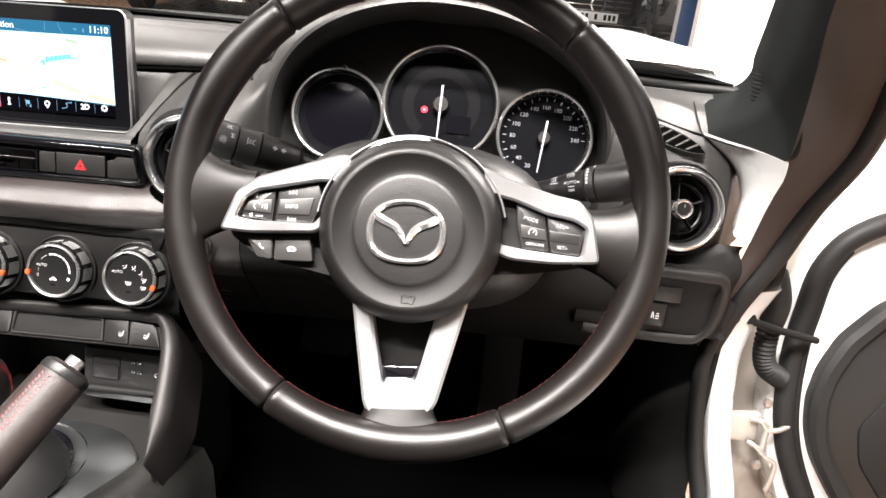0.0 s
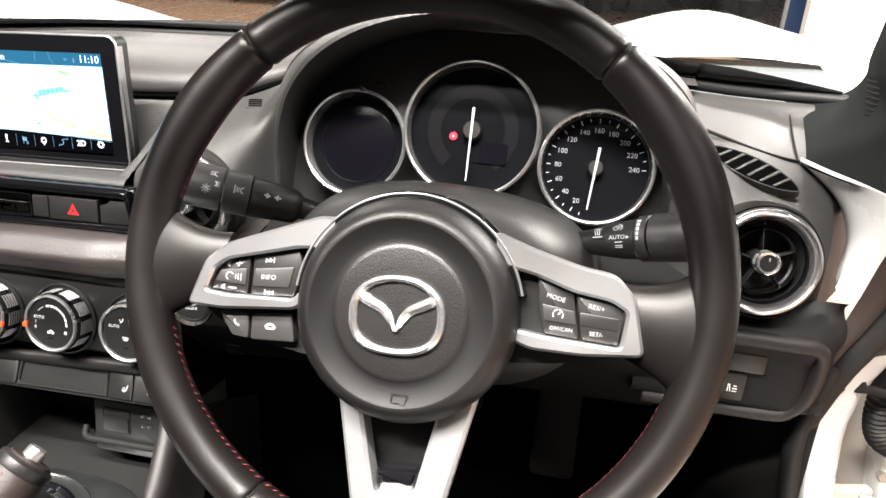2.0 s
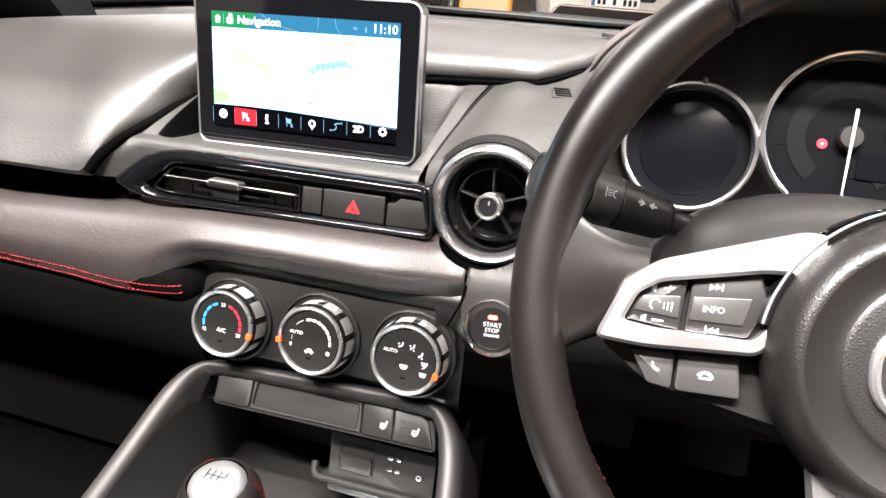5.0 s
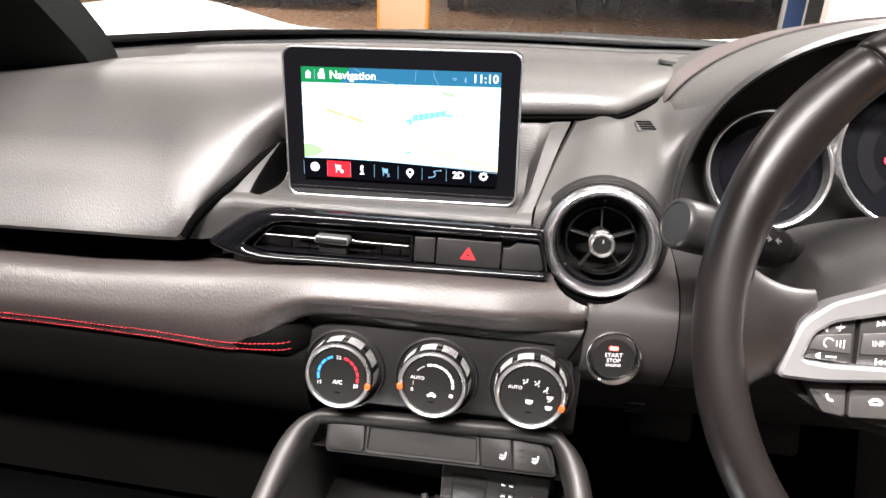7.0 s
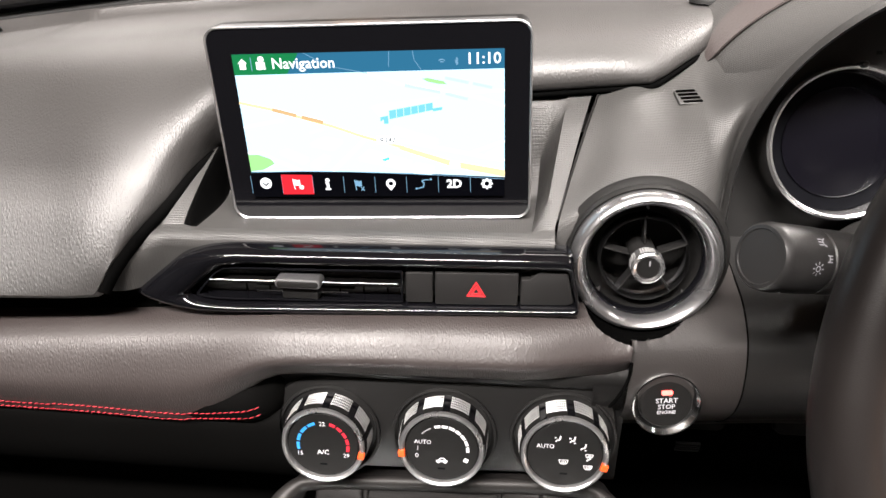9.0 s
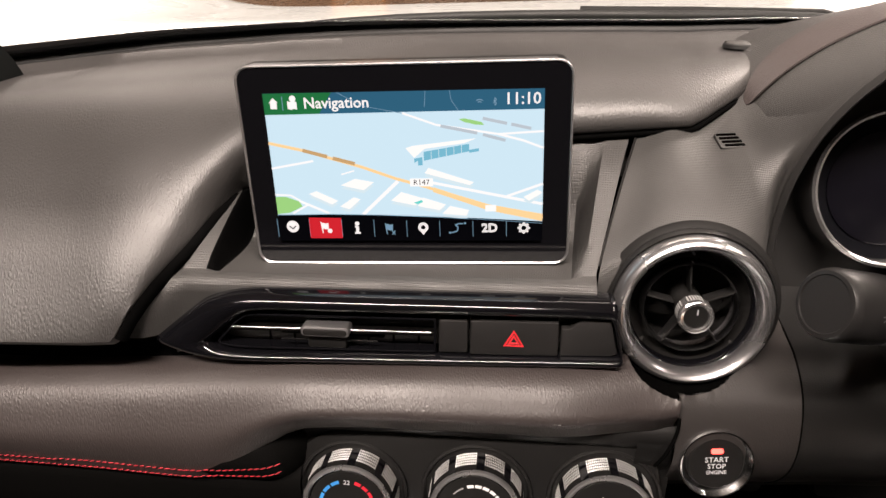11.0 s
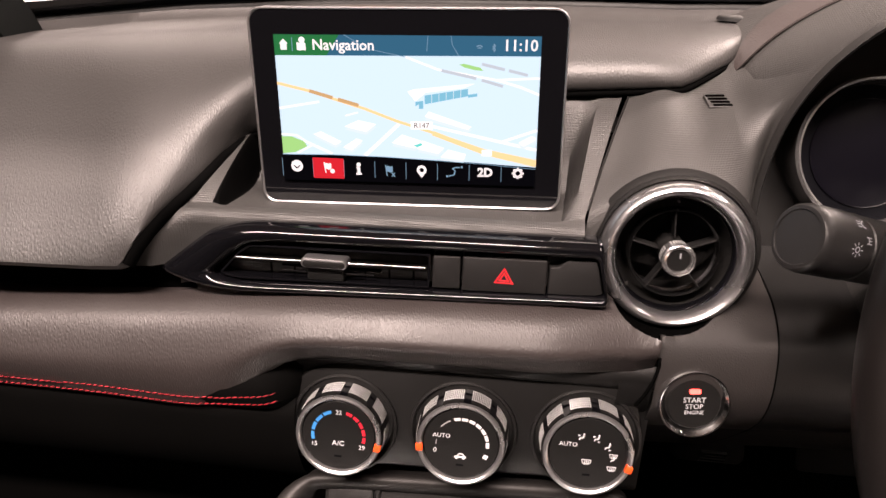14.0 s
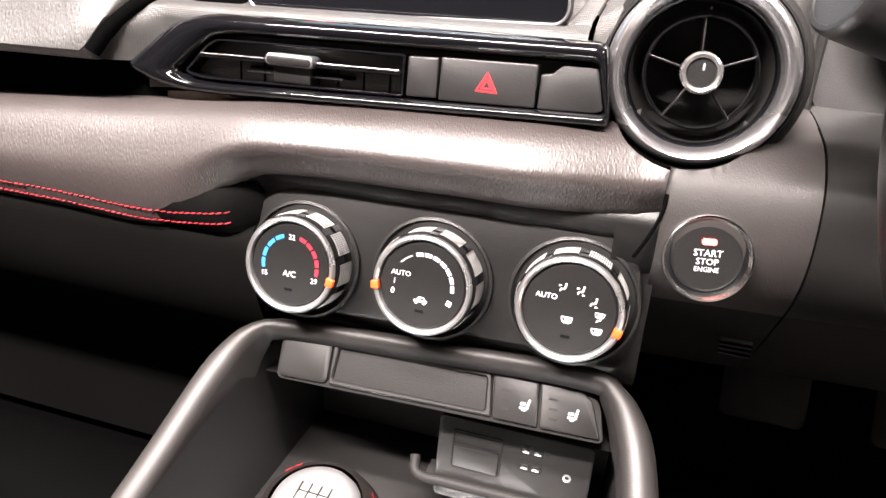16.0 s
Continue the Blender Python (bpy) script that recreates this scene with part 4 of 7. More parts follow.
# side spokes: silver trim frames with button packs
SPOKES = [
    ([(-0.1450, -0.0335), (-0.1350, -0.0030), (-0.1205, 0.0095), (-0.0595, 0.0335), (-0.048, 0.033), (-0.058, -0.010), (-0.0700, -0.0275), (-0.1216, -0.0335)],
     [(-0.1328, -0.0226), (-0.1278, -0.0080), (-0.1185, -0.0010), (-0.0735, 0.0112), (-0.062, 0.0125), (-0.064, -0.008), (-0.0735, -0.0210), (-0.1180, -0.0235)]),
    ([(0.0475, 0.0370), (0.0724, 0.0289), (0.1025, 0.0216), (0.1225, 0.0192), (0.1340, 0.0076), (0.1425, -0.0257), (0.1063, -0.0300), (0.0760, -0.0305), (0.056, -0.0235)],
     [(0.0560, 0.0165), (0.0740, 0.0138), (0.0994, 0.0062), (0.1200, 0.0040), (0.1298, -0.0010), (0.1282, -0.0224), (0.1055, -0.0220), (0.0830, -0.0212), (0.060, -0.019)]),
]
for outer_, hole in SPOKES:
    ring_slab("spoke_trim", soften(outer_, 0.005), soften(hole, 0.003), -0.014, 0.0040, SATIN, wheel, "satin silver spoke trim", bevel=0.0018)
    slab("button_bed", soften(hole, 0.003), -0.014, -0.0065, DARK, wheel)
slab("spoke_under", soften([(-0.142, -0.036), (-0.134, -0.002), (-0.05, 0.03), (-0.05, -0.060), (-0.115, -0.052)], 0.006), -0.026, -0.0135, PLAST, wheel)
slab("spoke_under", soften([(0.140, -0.028), (0.132, 0.008), (0.05, 0.034), (0.05, -0.045), (0.09, -0.040)], 0.006), -0.026, -0.0135, PLAST, wheel)


def key(name, poly, z1, material=None):
    return slab(name, soften(poly, 0.0014, 3), -0.012, z1, material or KEYGREY, wheel, bevel=0.0009)


def small(polys, k=0.74):
    xs, ys = [x for p in polys for x, _ in p], [y for p in polys for _, y in p]
    cx, cy = (min(xs) + max(xs)) / 2, (min(ys) + max(ys)) / 2
    return [[(cx + (x - cx) * k, cy + (y - cy) * k) for x, y in p] for p in polys]


def tri_right(x, y, s):
    return [(x, y + s), (x, y - s), (x + 1.5 * s, y)]


KZ = -0.0018
# left pack: volume, voice, seek, info; telephone keys below
key("button", [(-0.1318, -0.0219), (-0.1268, -0.0080), (-0.1180, -0.0016), (-0.1062, 0.0016), (-0.1062, -0.0228)], KZ)
key("button", [(-0.1040, 0.0022), (-0.0740, 0.0102), (-0.0690, -0.0035), (-0.0755, -0.0204), (-0.1040, -0.0228)], KZ)
slab("button", soften([(-0.1290, -0.0168), (-0.1262, -0.0092), (-0.1078, -0.0062), (-0.1075, -0.0172)], 0.001, 2), -0.008, KZ + 0.0009, KEYMID, wheel, bevel=0.0005)
slab("button", soften([(-0.1028, -0.0168), (-0.1026, -0.0055), (-0.0760, -0.0015), (-0.0785, -0.0150)], 0.001, 2), -0.008, KZ + 0.0009, KEYMID, wheel, bevel=0.0005)
words("lettering", "INFO", 0.0044, KEYINK, wheel, -0.0925, -0.0100, KZ + 0.0011, 5)
flat("symbol", [bar(-0.1160, -0.0040, -0.1116, -0.0032, 0.0008), bar(-0.1141, -0.0058, -0.1135, -0.0014, 0.0008), [(-0.1222, -0.0056), (-0.1222, -0.0040), (-0.1198, -0.0026), (-0.1198, -0.0068)]], KZ + 0.0002, KEYINK, wheel)
flat("symbol", [tri_right(-0.0960, 0.0005, 0.0017), tri_right(-0.0934, 0.0010, 0.0017), bar(-0.0902, -0.0005, -0.0902, 0.0030, 0.0008)], KZ + 0.0002, KEYINK, wheel)
flat("symbol", [arcs(0.0022, 0.0029, 30, 250, 1, 0, 8, -0.1190, -0.0124)[0], bar(-0.1150, -0.0138, -0.1150, -0.0108, 0.0006), bar(-0.1132, -0.0142, -0.1132, -0.0104, 0.0006), bar(-0.1114, -0.0146, -0.1114, -0.0100, 0.0006)], KZ + 0.0011, KEYINK, wheel)
flat("symbol", [[(-0.1245, -0.0208), (-0.1245, -0.0192), (-0.1222, -0.0180), (-0.1222, -0.0218)], bar(-0.1195, -0.0200, -0.1140, -0.0198, 0.0009)], KZ + 0.0002, KEYINK, wheel)
flat("symbol", [tri_right(-0.0912, -0.0198, -0.0016), tri_right(-0.0886, -0.0196, -0.0016), bar(-0.0944, -0.0216, -0.0944, -0.0180, 0.0008)], KZ + 0.0002, KEYINK, wheel)
slab("telephone_button", soften([(-0.1268, -0.0362), (-0.1054, -0.0345), (-0.1046, -0.0520), (-0.1162, -0.0512)], 0.002, 3), -0.020, -0.0058, KEYMID, wheel, bevel=0.0012)
slab("telephone_button", soften([(-0.1038, -0.0343), (-0.0765, -0.0312), (-0.0728, -0.0500), (-0.1030, -0.0522)], 0.002, 3), -0.020, -0.0058, KEYMID, wheel, bevel=0.0012)
flat("symbol", [arcs(0.0024, 0.0036, 170, 280, 1, 0, 8, -0.1120, -0.0410)[0]], -0.0056, KEYINK, wheel)
flat("symbol", [arcs(0.0026, 0.0042, 20, 160, 1, 0, 8, -0.0900, -0.0440)[0], bar(-0.0930, -0.0436, -0.0870, -0.0432, 0.0010)], -0.0056, KEYINK, wheel)
# right pack: mode, cruise, cancel, resume, set
key("button", [(0.0765, 0.0122), (0.0985, 0.0056), (0.1045, -0.0212), (0.0840, -0.0204), (0.0790, -0.0050)], KZ)
key("button", [(0.1000, 0.0052), (0.1196, 0.0030), (0.1286, -0.0015), (0.1272, -0.0216), (0.1060, -0.0212)], KZ)
slab("button", soften([(0.0806, -0.0028), (0.1000, -0.0048), (0.1020, -0.0128), (0.0830, -0.0125)], 0.001, 2), -0.008, KZ + 0.0009, KEYMID, wheel, bevel=0.0005)
slab("button", soften([(0.1028, -0.0050), (0.1262, -0.0058), (0.1262, -0.0132), (0.1045, -0.0128)], 0.001, 2), -0.008, KZ + 0.0006, KEYGREY, wheel, bevel=0.0005)
words("lettering", "MODE", 0.0040, KEYINK, wheel, 0.0885, 0.0016, KZ + 0.0002, -10)
words("lettering", "OFF/CAN", 0.0033, KEYINK, wheel, 0.0935, -0.0166, KZ + 0.0002)
words("lettering", "RES/+", 0.0040, KEYINK, wheel, 0.1125, -0.0012, KZ + 0.0002, -6)
words("lettering", "SET/-", 0.0036, KEYINK, wheel, 0.1140, -0.0168, KZ + 0.0002)
flat("symbol", arcs(0.0026, 0.0033, -40, 220, 4, 12, 5, 0.0908, -0.0080) + [bar(0.0908, -0.0080, 0.0922, -0.0062, 0.0008)], KZ + 0.0011, KEYINK, wheel)

# lower spoke: a silver fork whose legs run up under the hub
ring_slab("lower_spoke", soften([(-0.0430, -0.055), (-0.0361, -0.0830), (-0.0210, -0.1500), (-0.0160, -0.1588), (0.0290, -0.1540), (0.0345, -0.1450), (0.0482, -0.0730), (0.0520, -0.050)], 0.004), soften([(-0.028, -0.060), (-0.0208, -0.0866), (-0.0090, -0.1320), (-0.0070, -0.1348), (0.0148, -0.1314), (0.0172, -0.1285), (0.0250, -0.0852), (0.031, -0.056)], 0.003), -0.016, 0.0005, SPOKEM, wheel, "satin silver lower spoke", bevel=0.0022)
slab("spoke_insert", soften([(-0.0250, -0.075), (-0.0100, -0.136), (0.0180, -0.133), (0.0290, -0.072)], 0.003), -0.034, -0.022, DARK, wheel)
slab("spoke_foot", soften([(-0.0105, -0.1215), (-0.0085, -0.1360), (0.0165, -0.1325), (0.0185, -0.1185)], 0.003), -0.024, -0.0065, PIANO, wheel, "gloss black wedge", bevel=0.0035)

# ---- steering column shroud and stalks ----
column = thing("steering_column", "black plastic steering column shroud behind the wheel", "steering column", face(-0.027, 0.66, 0.775, 19.5))
rows = []
for k, (z, w, h, cy) in enumerate(((0.030, 0.066, 0.040, 0.0), (0.026, 0.080, 0.052, 0.0), (0.014, 0.094, 0.062, 0.0), (-0.008, 0.106, 0.071, 0.0), (-0.04, 0.116, 0.077, 0.0), (-0.09, 0.123, 0.079, 0.0), (-0.13, 0.125, 0.077, 0.0))):
    rows.append([(w * abs(math.cos(b)) ** 0.8 * (1 if math.cos(b) > 0 else -1), cy + (h * 0.95 if math.sin(b) > 0 else h * 0.98) * abs(math.sin(b)) ** 0.8 * (1 if math.sin(b) > 0 else -1), z) for b in np.linspace(0, 2 * math.pi, 40, endpoint=False)])
surface("shroud", rows, SOFTGREY, column, close_v=True, caps=True, sharp=60)


def stalk(name, label, start, end, arm, ring, knob):
    """A control arm: a tapered neck, a turning ring and a barrel; each a list of (radius, way along)."""
    a, b = Vector(start), Vector(end)
    st = thing(name, label, "control stalk", Matrix.Translation(a) @ (b - a).to_track_quat("Z", "Y").to_matrix().to_4x4())
    lathe("arm", arm, PLAST, st, n=40)
    lathe("grip_ring", ring, GREYP, st, n=40)
    lathe("end_knob", knob, GREYP, st, n=40)
    return st


lst = stalk("light_stalk", "black indicator and light stalk with white symbols", (-0.1301, 0.7187, 0.7968), (-0.221, 0.677, 0.8235),
            [(0.0, -0.01), (0.0075, -0.01), (0.0080, 0.008), (0.0088, 0.0135), (0.0122, 0.0165), (0.0132, 0.020), (0.0143, 0.034), (0.0154, 0.046), (0.0156, 0.052), (0.0148, 0.0526)],
            [(0.0140, 0.0530), (0.0160, 0.0535), (0.0161, 0.0715), (0.0150, 0.0722)],
            [(0.0150, 0.0728), (0.0164, 0.0736), (0.0166, 0.0985), (0.0160, 0.1020), (0.0148, 0.1034), (0.0132, 0.1036), (0.0128, 0.1028), (0.0, 0.1030)])
rst = stalk("wiper_stalk", "black wiper stalk with white symbols and markings", (0.0700, 0.7195, 0.7965), (0.156, 0.6815, 0.8270),
            [(0.0, -0.01), (0.0080, -0.01), (0.0088, 0.012), (0.0105, 0.022), (0.0130, 0.036), (0.0142, 0.050), (0.0138, 0.0506)],
            [(0.0135, 0.0512), (0.0158, 0.0520), (0.0160, 0.0590), (0.0150, 0.0596)],
            [(0.0145, 0.0602), (0.0164, 0.0612), (0.0170, 0.0790), (0.0172, 0.0930), (0.0164, 0.0968), (0.0145, 0.0985), (0.0, 0.0985)])

# printed marks on the stalks, on the side that faces the seats
def wrap(polys, r, name, st, turn):
    """Marks given as (along the arm, round it) bent onto the arm."""
    verts, faces = [], []
    for p in small(polys, 0.82):
        k = len(verts)
        for u, v in p:
            a = turn - v / r
            verts.append((r * math.cos(a), r * math.sin(a), u))
        faces.append(tuple(range(k, k + len(p))))
    return put(name, verts, faces, KEYINK, st, smooth=False)


def side_of(st):
    d = st.matrix_basis.to_3x3().inverted() @ (CAR.to_3x3() @ Vector((-0.05, -0.80, 0.55)))
    return math.atan2(d.y, d.x)


tl, tr = side_of(lst), side_of(rst)
sun = [bar(0.0845 + 0.0026 * math.cos(a), 0.006 + 0.0026 * math.sin(a), 0.0845 + 0.0042 * math.cos(a), 0.006 + 0.0042 * math.sin(a), 0.0006) for a in np.arange(0, 6.28, 0.785)]
wrap(sun + arcs(0.0012, 0.0019, 0, 360, 1, 0, 14, 0.0845, 0.006), 0.0168, "symbol", lst, tl)
wrap([bar(0.0755, 0.001 + 0.0018 * k, 0.0785, 0.001 + 0.0018 * k, 0.0006) for k in (-1, 0, 1)] + arcs(0.0016, 0.0023, 90, 270, 1, 0, 8, 0.0795, 0.001), 0.0168, "symbol", lst, tl)
wrap([bar(0.0805, -0.007 + 0.0018 * k, 0.0840, -0.007 + 0.0018 * k, 0.0006) for k in (-1, 0, 1)] + arcs(0.0020, 0.0028, -90, 90, 1, 0, 10, 0.0780, -0.007), 0.0168, "symbol", lst, tl)
wrap([bar(0.0610, 0.0015 + 0.0018 * k, 0.0645, 0.0015 + 0.0018 * k, 0.0006) for k in (-1, 0, 1)] + [bar(0.0655, -0.0025, 0.0655, 0.0055, 0.0007)] + arcs(0.0022, 0.0030, -90, 90, 1, 0, 8, 0.0575, 0.0015), 0.0164, "symbol", lst, tl)
wrap([[(0.0425, 0.0035), (0.0385, 0.0005), (0.0425, -0.0025)], [(0.0315, 0.0035), (0.0355, 0.0005), (0.0315, -0.0025)], bar(0.0425, 0.0005, 0.0450, 0.0005, 0.0016), bar(0.0290, 0.0005, 0.0315, 0.0005, 0.0016)], 0.0151, "symbol", lst, tl)
wrap([bar(0.0245 + 0.0016 * k, 0.000, 0.0235 + 0.0024 * k, 0.005, 0.0006) for k in (-1, 0, 1)] + [bar(0.0200, -0.0015, 0.0290, -0.0015, 0.0008), bar(0.0215, 0.0058, 0.0275, 0.0058, 0.0008)], 0.0139, "symbol", rst, tr)
wrap([bar(0.0365, 0.0078, 0.0395, 0.0100, 0.0008), bar(0.0395, 0.0100, 0.0425, 0.0078, 0.0008), bar(0.0365, -0.0065, 0.0430, -0.0065, 0.0008), bar(0.0365, -0.0095, 0.0430, -0.0095, 0.0007), bar(0.0365, -0.0110, 0.0430, -0.0110, 0.0007), [(0.0465, -0.0012), (0.0465, -0.0042), (0.0492, -0.0027)]], 0.0146, "symbol", rst, tr)
for text, z, v in (("OFF", 0.0400, 0.0040), ("AUTO", 0.0395, -0.0022)):
    o = words("lettering", text, 0.0042, KEYINK, rst, 0, 0, 0)
    turn = pose(0, 0, 0, 0, 0, math.degrees(tr))
    o.matrix_basis = turn @ Matrix(((0, 0, 1, 0.0148), (0, 1, 0, -v), (-1, 0, 0, z), (0, 0, 0, 1)))
    if (rst.matrix_basis.to_3x3() @ o.matrix_basis.to_3x3() @ Vector((1, 0, 0))).x < 0:
        o.matrix_basis = turn @ Matrix(((0, 0, 1, 0.0148), (0, -1, 0, -v), (1, 0, 0, z), (0, 0, 0, 1)))
wrap([[(0.0532, v), (0.0532 + 0.0030 - 0.0002 * q, v), (0.0532 + 0.0030 - 0.0002 * q, v + 0.0030), (0.0532, v + 0.0030)] for q, v in enumerate((0.0090, 0.0050, 0.0010, -0.0030, -0.0070))], 0.0163, "interval_scale", rst, tr)

# ---- instruments ----
GREYFACE = mat("gauge_face", (0.0024, 0.0025, 0.0034), 0.42, spots=0.15, worn=0.04, spec=0.05)
GREYBAND = mat("gauge_band", (0.0046, 0.0044, 0.0054), 0.42, spots=0.1, worn=0.04, spec=0.08)
DIALINK = mat("dial_ink", (0.24, 0.25, 0.28), 0.6, spots=0.05, worn=0.02)
NEEDLE = mat("needle_white", (0.40, 0.41, 0.43), 0.5, spots=0.05, worn=0.02)
DIMGLASS = mat("dark_display", (0.0032, 0.0030, 0.0046), 0.22, spots=0.1, worn=0.02, spec=0.12)
cluster = thing("instrument_cluster", "three round black gauges with chrome rings under the hood", "instrument cluster", face(-0.029, 0.838, 0.84, 18))
slab("backing", soften([(-0.17, -0.09), (-0.165, 0.03), (-0.09, 0.095), (0.09, 0.095), (0.165, 0.03), (0.17, -0.09)], 0.03), -0.01, 0.0, PLAST, cluster)


def gauge(name, x, z, r, lab):
    y = 0.812
    g = new(name)
    g.parent = cluster
    g.matrix_basis = face(-0.029, 0.838, 0.84, 18).inverted() @ face(x, y, z, 18)
    g["label"] = lab
    lathe("ring", [(r - 0.0040, -0.012), (r - 0.0036, -0.002), (r - 0.0030, 0.0012), (r - 0.0015, 0.0020), (r, 0.0005), (r + 0.0003, -0.004), (r, -0.03)], EMBLEM, g, "chrome ring", n=96)
    lathe("dial", [(0.0, -0.012), (r - 0.0045, -0.012)], GREYFACE, g, n=64)
    return g


gl = gauge("left_gauge", -0.1325, 0.833, 0.0475, "dark display gauge with a chrome ring")
gc = gauge("rev_counter", -0.0285, 0.8545, 0.0590, "rev counter with a grey needle and red warning light")
gr = gauge("speedometer", 0.0790, 0.8325, 0.0485, "speedometer with white numerals")
lathe("reset_peg", [(0.0, 0.006), (0.0016, 0.006), (0.0021, 0.005), (0.0021, -0.012)], SOFTGREY, gl, "small dark peg on the ring", m=pose(0.0030, 0.0468, 0), n=16)
flat("print", [bar(0.0125, 0.0545, 0.0160, 0.0545, 0.0022), bar(0.0172, 0.0555, 0.0196, 0.0555, 0.0022), bar(0.0205, 0.0540, 0.0212, 0.0500, 0.0012)], -0.004, GREYBAND, gl, "worn grey print")
lathe("display", [(0.0, -0.0105), (0.0335, -0.0105), (0.0345, -0.011), (0.0345, -0.012)], DIMGLASS, gl, n=64)


def needle(g, length, tail, deg, r):
    a = radians(deg)
    d = (math.cos(a), math.sin(a))
    flat("needle", [[(-tail * d[0] - 0.0012 * d[1], -tail * d[1] + 0.0012 * d[0]), (-tail * d[0] + 0.0012 * d[1], -tail * d[1] - 0.0012 * d[0]), (length * d[0] + 0.0006 * d[1], length * d[1] - 0.0006 * d[0]), (length * d[0] - 0.0006 * d[1], length * d[1] + 0.0006 * d[0])]], -0.0028, NEEDLE, g, "light grey needle")
    lathe("needle_cap", [(0.0, -0.0040), (r * 0.85, -0.0042), (r * 0.97, -0.0060), (r, -0.0115)], KEYGREY, g, n=32)


needle(gc, 0.044, 0.019, 270, 0.0085)
needle(gr, 0.036, 0.017, 265, 0.0068)
flat("scale_band", arcs(0.028, 0.0400, -55, 235, 1, 0, 40), -0.0114, GREYBAND, gc, "dark grey scale band")
flat("inner_ring", arcs(0.0225, 0.0280, -80, 20, 1, 0, 30), -0.0112, GREYFACE, gc)
flat("ticks", [bar(0.042 * math.cos(radians(a)), 0.042 * math.sin(radians(a)), 0.047 * math.cos(radians(a)), 0.047 * math.sin(radians(a)), 0.0007) for a in range(-46, 227, 34)], -0.0112, GREYBAND, gc)
slab("trip_display", rounded(0.024, 0.018, 0.002, 3, 0.020, -0.018), -0.012, -0.0105, DIMGLASS, gc)
flat("warning_light", [disc(-0.0165, -0.006, 0.0034, 20)], -0.0108, mat("warning_red", (1.0, 0.012, 0.03), emit=1.3), gc, "lit red warning symbol")
flat("warning_symbol", [disc(-0.0165, -0.006, 0.0010, 12)], -0.0106, mat("warning_mark", (1.0, 0.22, 0.26), emit=2.0), gc)
nums = [20, 40, 60, 80, 100, 120, 140, 160, 180, 200, 220, 240]
for i, v in enumerate(nums):
    a = 246 - i * 22.1
    words("numeral", str(v), 0.0060, DIALINK, gr, 0.0318 * math.cos(radians(a)), 0.0318 * math.sin(radians(a)), -0.0112)
flat("ticks", [bar(q * math.cos(radians(257.0 - k * 11.05)), q * math.sin(radians(257.0 - k * 11.05)), 0.0418 * math.cos(radians(257.0 - k * 11.05)), 0.0418 * math.sin(radians(257.0 - k * 11.05)), 0.0007) for k in range(24) for q in ((0.0380,) if k % 2 else (0.0395,))], -0.0112, KEYINK, gr)

# ---- navigation screen ----
SCR = face(-0.4184, 0.7640, 0.8530, 1.0, 1.0, 1.9)
screen = thing("navigation_screen", "free-standing navigation screen with a silver frame, map lit", "display screen", SCR)
W, H, CX, CY = 0.1828, 0.1162, 0.0004, -0.0007
slab("housing", rounded(W, H, 0.008, 6, CX, CY), -0.016, -0.002, PLAST, screen, "black rear housing")
outer, inner = rounded(W, H, 0.0085, 6, CX, CY), rounded(W - 0.0026, H - 0.0026, 0.0074, 6, CX, CY)
ring_slab("frame", outer, inner, -0.009, 0.0008, SATIN, screen, "satin silver frame", bevel=0.0006)
slab("cover_glass", rounded(W - 0.0030, H - 0.0030, 0.0072, 6, CX, CY), -0.006, 0.0, PIANO, screen, "black glossy glass")
slab("foot", rounded(0.10, 0.014, 0.003, 4, 0, -0.060), -0.030, -0.010, DARK, screen)

# ---- round air vents ----
def round_vent(x, y, z, lean, yaw, r, label):
    v = thing("air_vent", label, "air vent", face(x, y, z, lean, yaw), "round air vents")
    lathe("outer_ring", [(r * 0.99, -0.02), (r, -0.008), (r * 0.990, -0.0035), (r * 0.965, -0.0005), (r * 0.93, 0.0012), (r * 0.900, 0.0018), (r * 0.870, 0.0012), (r * 0.825, -0.0014), (r * 0.795, -0.0040), (r * 0.785, -0.0065)], RINGM, v, "polished silver ring", n=96)
    lathe("gloss_ring", [(r * 0.786, -0.0060), (r * 0.775, -0.0064), (r * 0.758, -0.0085), (r * 0.750, -0.012), (r * 0.742, -0.026)], PIANO, v, "gloss black inner ring", n=96)
    lathe("throat", [(r * 0.75, -0.012), (r * 0.70, -0.024), (r * 0.62, -0.040), (0.0, -0.042)], DARK, v, n=64)
    lathe("thin_ring", [(r * 0.560, -0.013), (r * 0.567, -0.0098), (r * 0.588, -0.0082), (r * 0.604, -0.0105), (r * 0.600, -0.020), (r * 0.572, -0.020)], DARKCHROME, v, "thin bright ring", n=72)
    for k in range(5):
        a = radians(94 + 72 * k)
        box("vane", r * 0.38, 0.0009, 0.010, PLAST, v, m=pose(r * 0.40 * math.cos(a), r * 0.40 * math.sin(a), -0.0155, 0, 0, math.degrees(a)), bevel=0.0003)
    lathe("stem", [(r * 0.19, -0.034), (r * 0.185, -0.004), (0.0, -0.003)], DARK, v, n=32)
    hub = lathe("knob", [(r * 0.185, -0.006), (r * 0.215, -0.0052), (r * 0.218, 0.0030), (r * 0.212, 0.0042), (r * 0.190, 0.0050), (r * 0.158, 0.0046), (r * 0.150, 0.0034)], EMBLEM, v, "chrome centre knob", n=48)
    hub.location.z = 0.0
    vs, fs = [], []
    for k in range(40):
        if k % 8 in (6, 7):
            continue
        b = len(vs)
        for da in (-0.30, 0.30):
            t = 2 * math.pi * (k + da) / 40
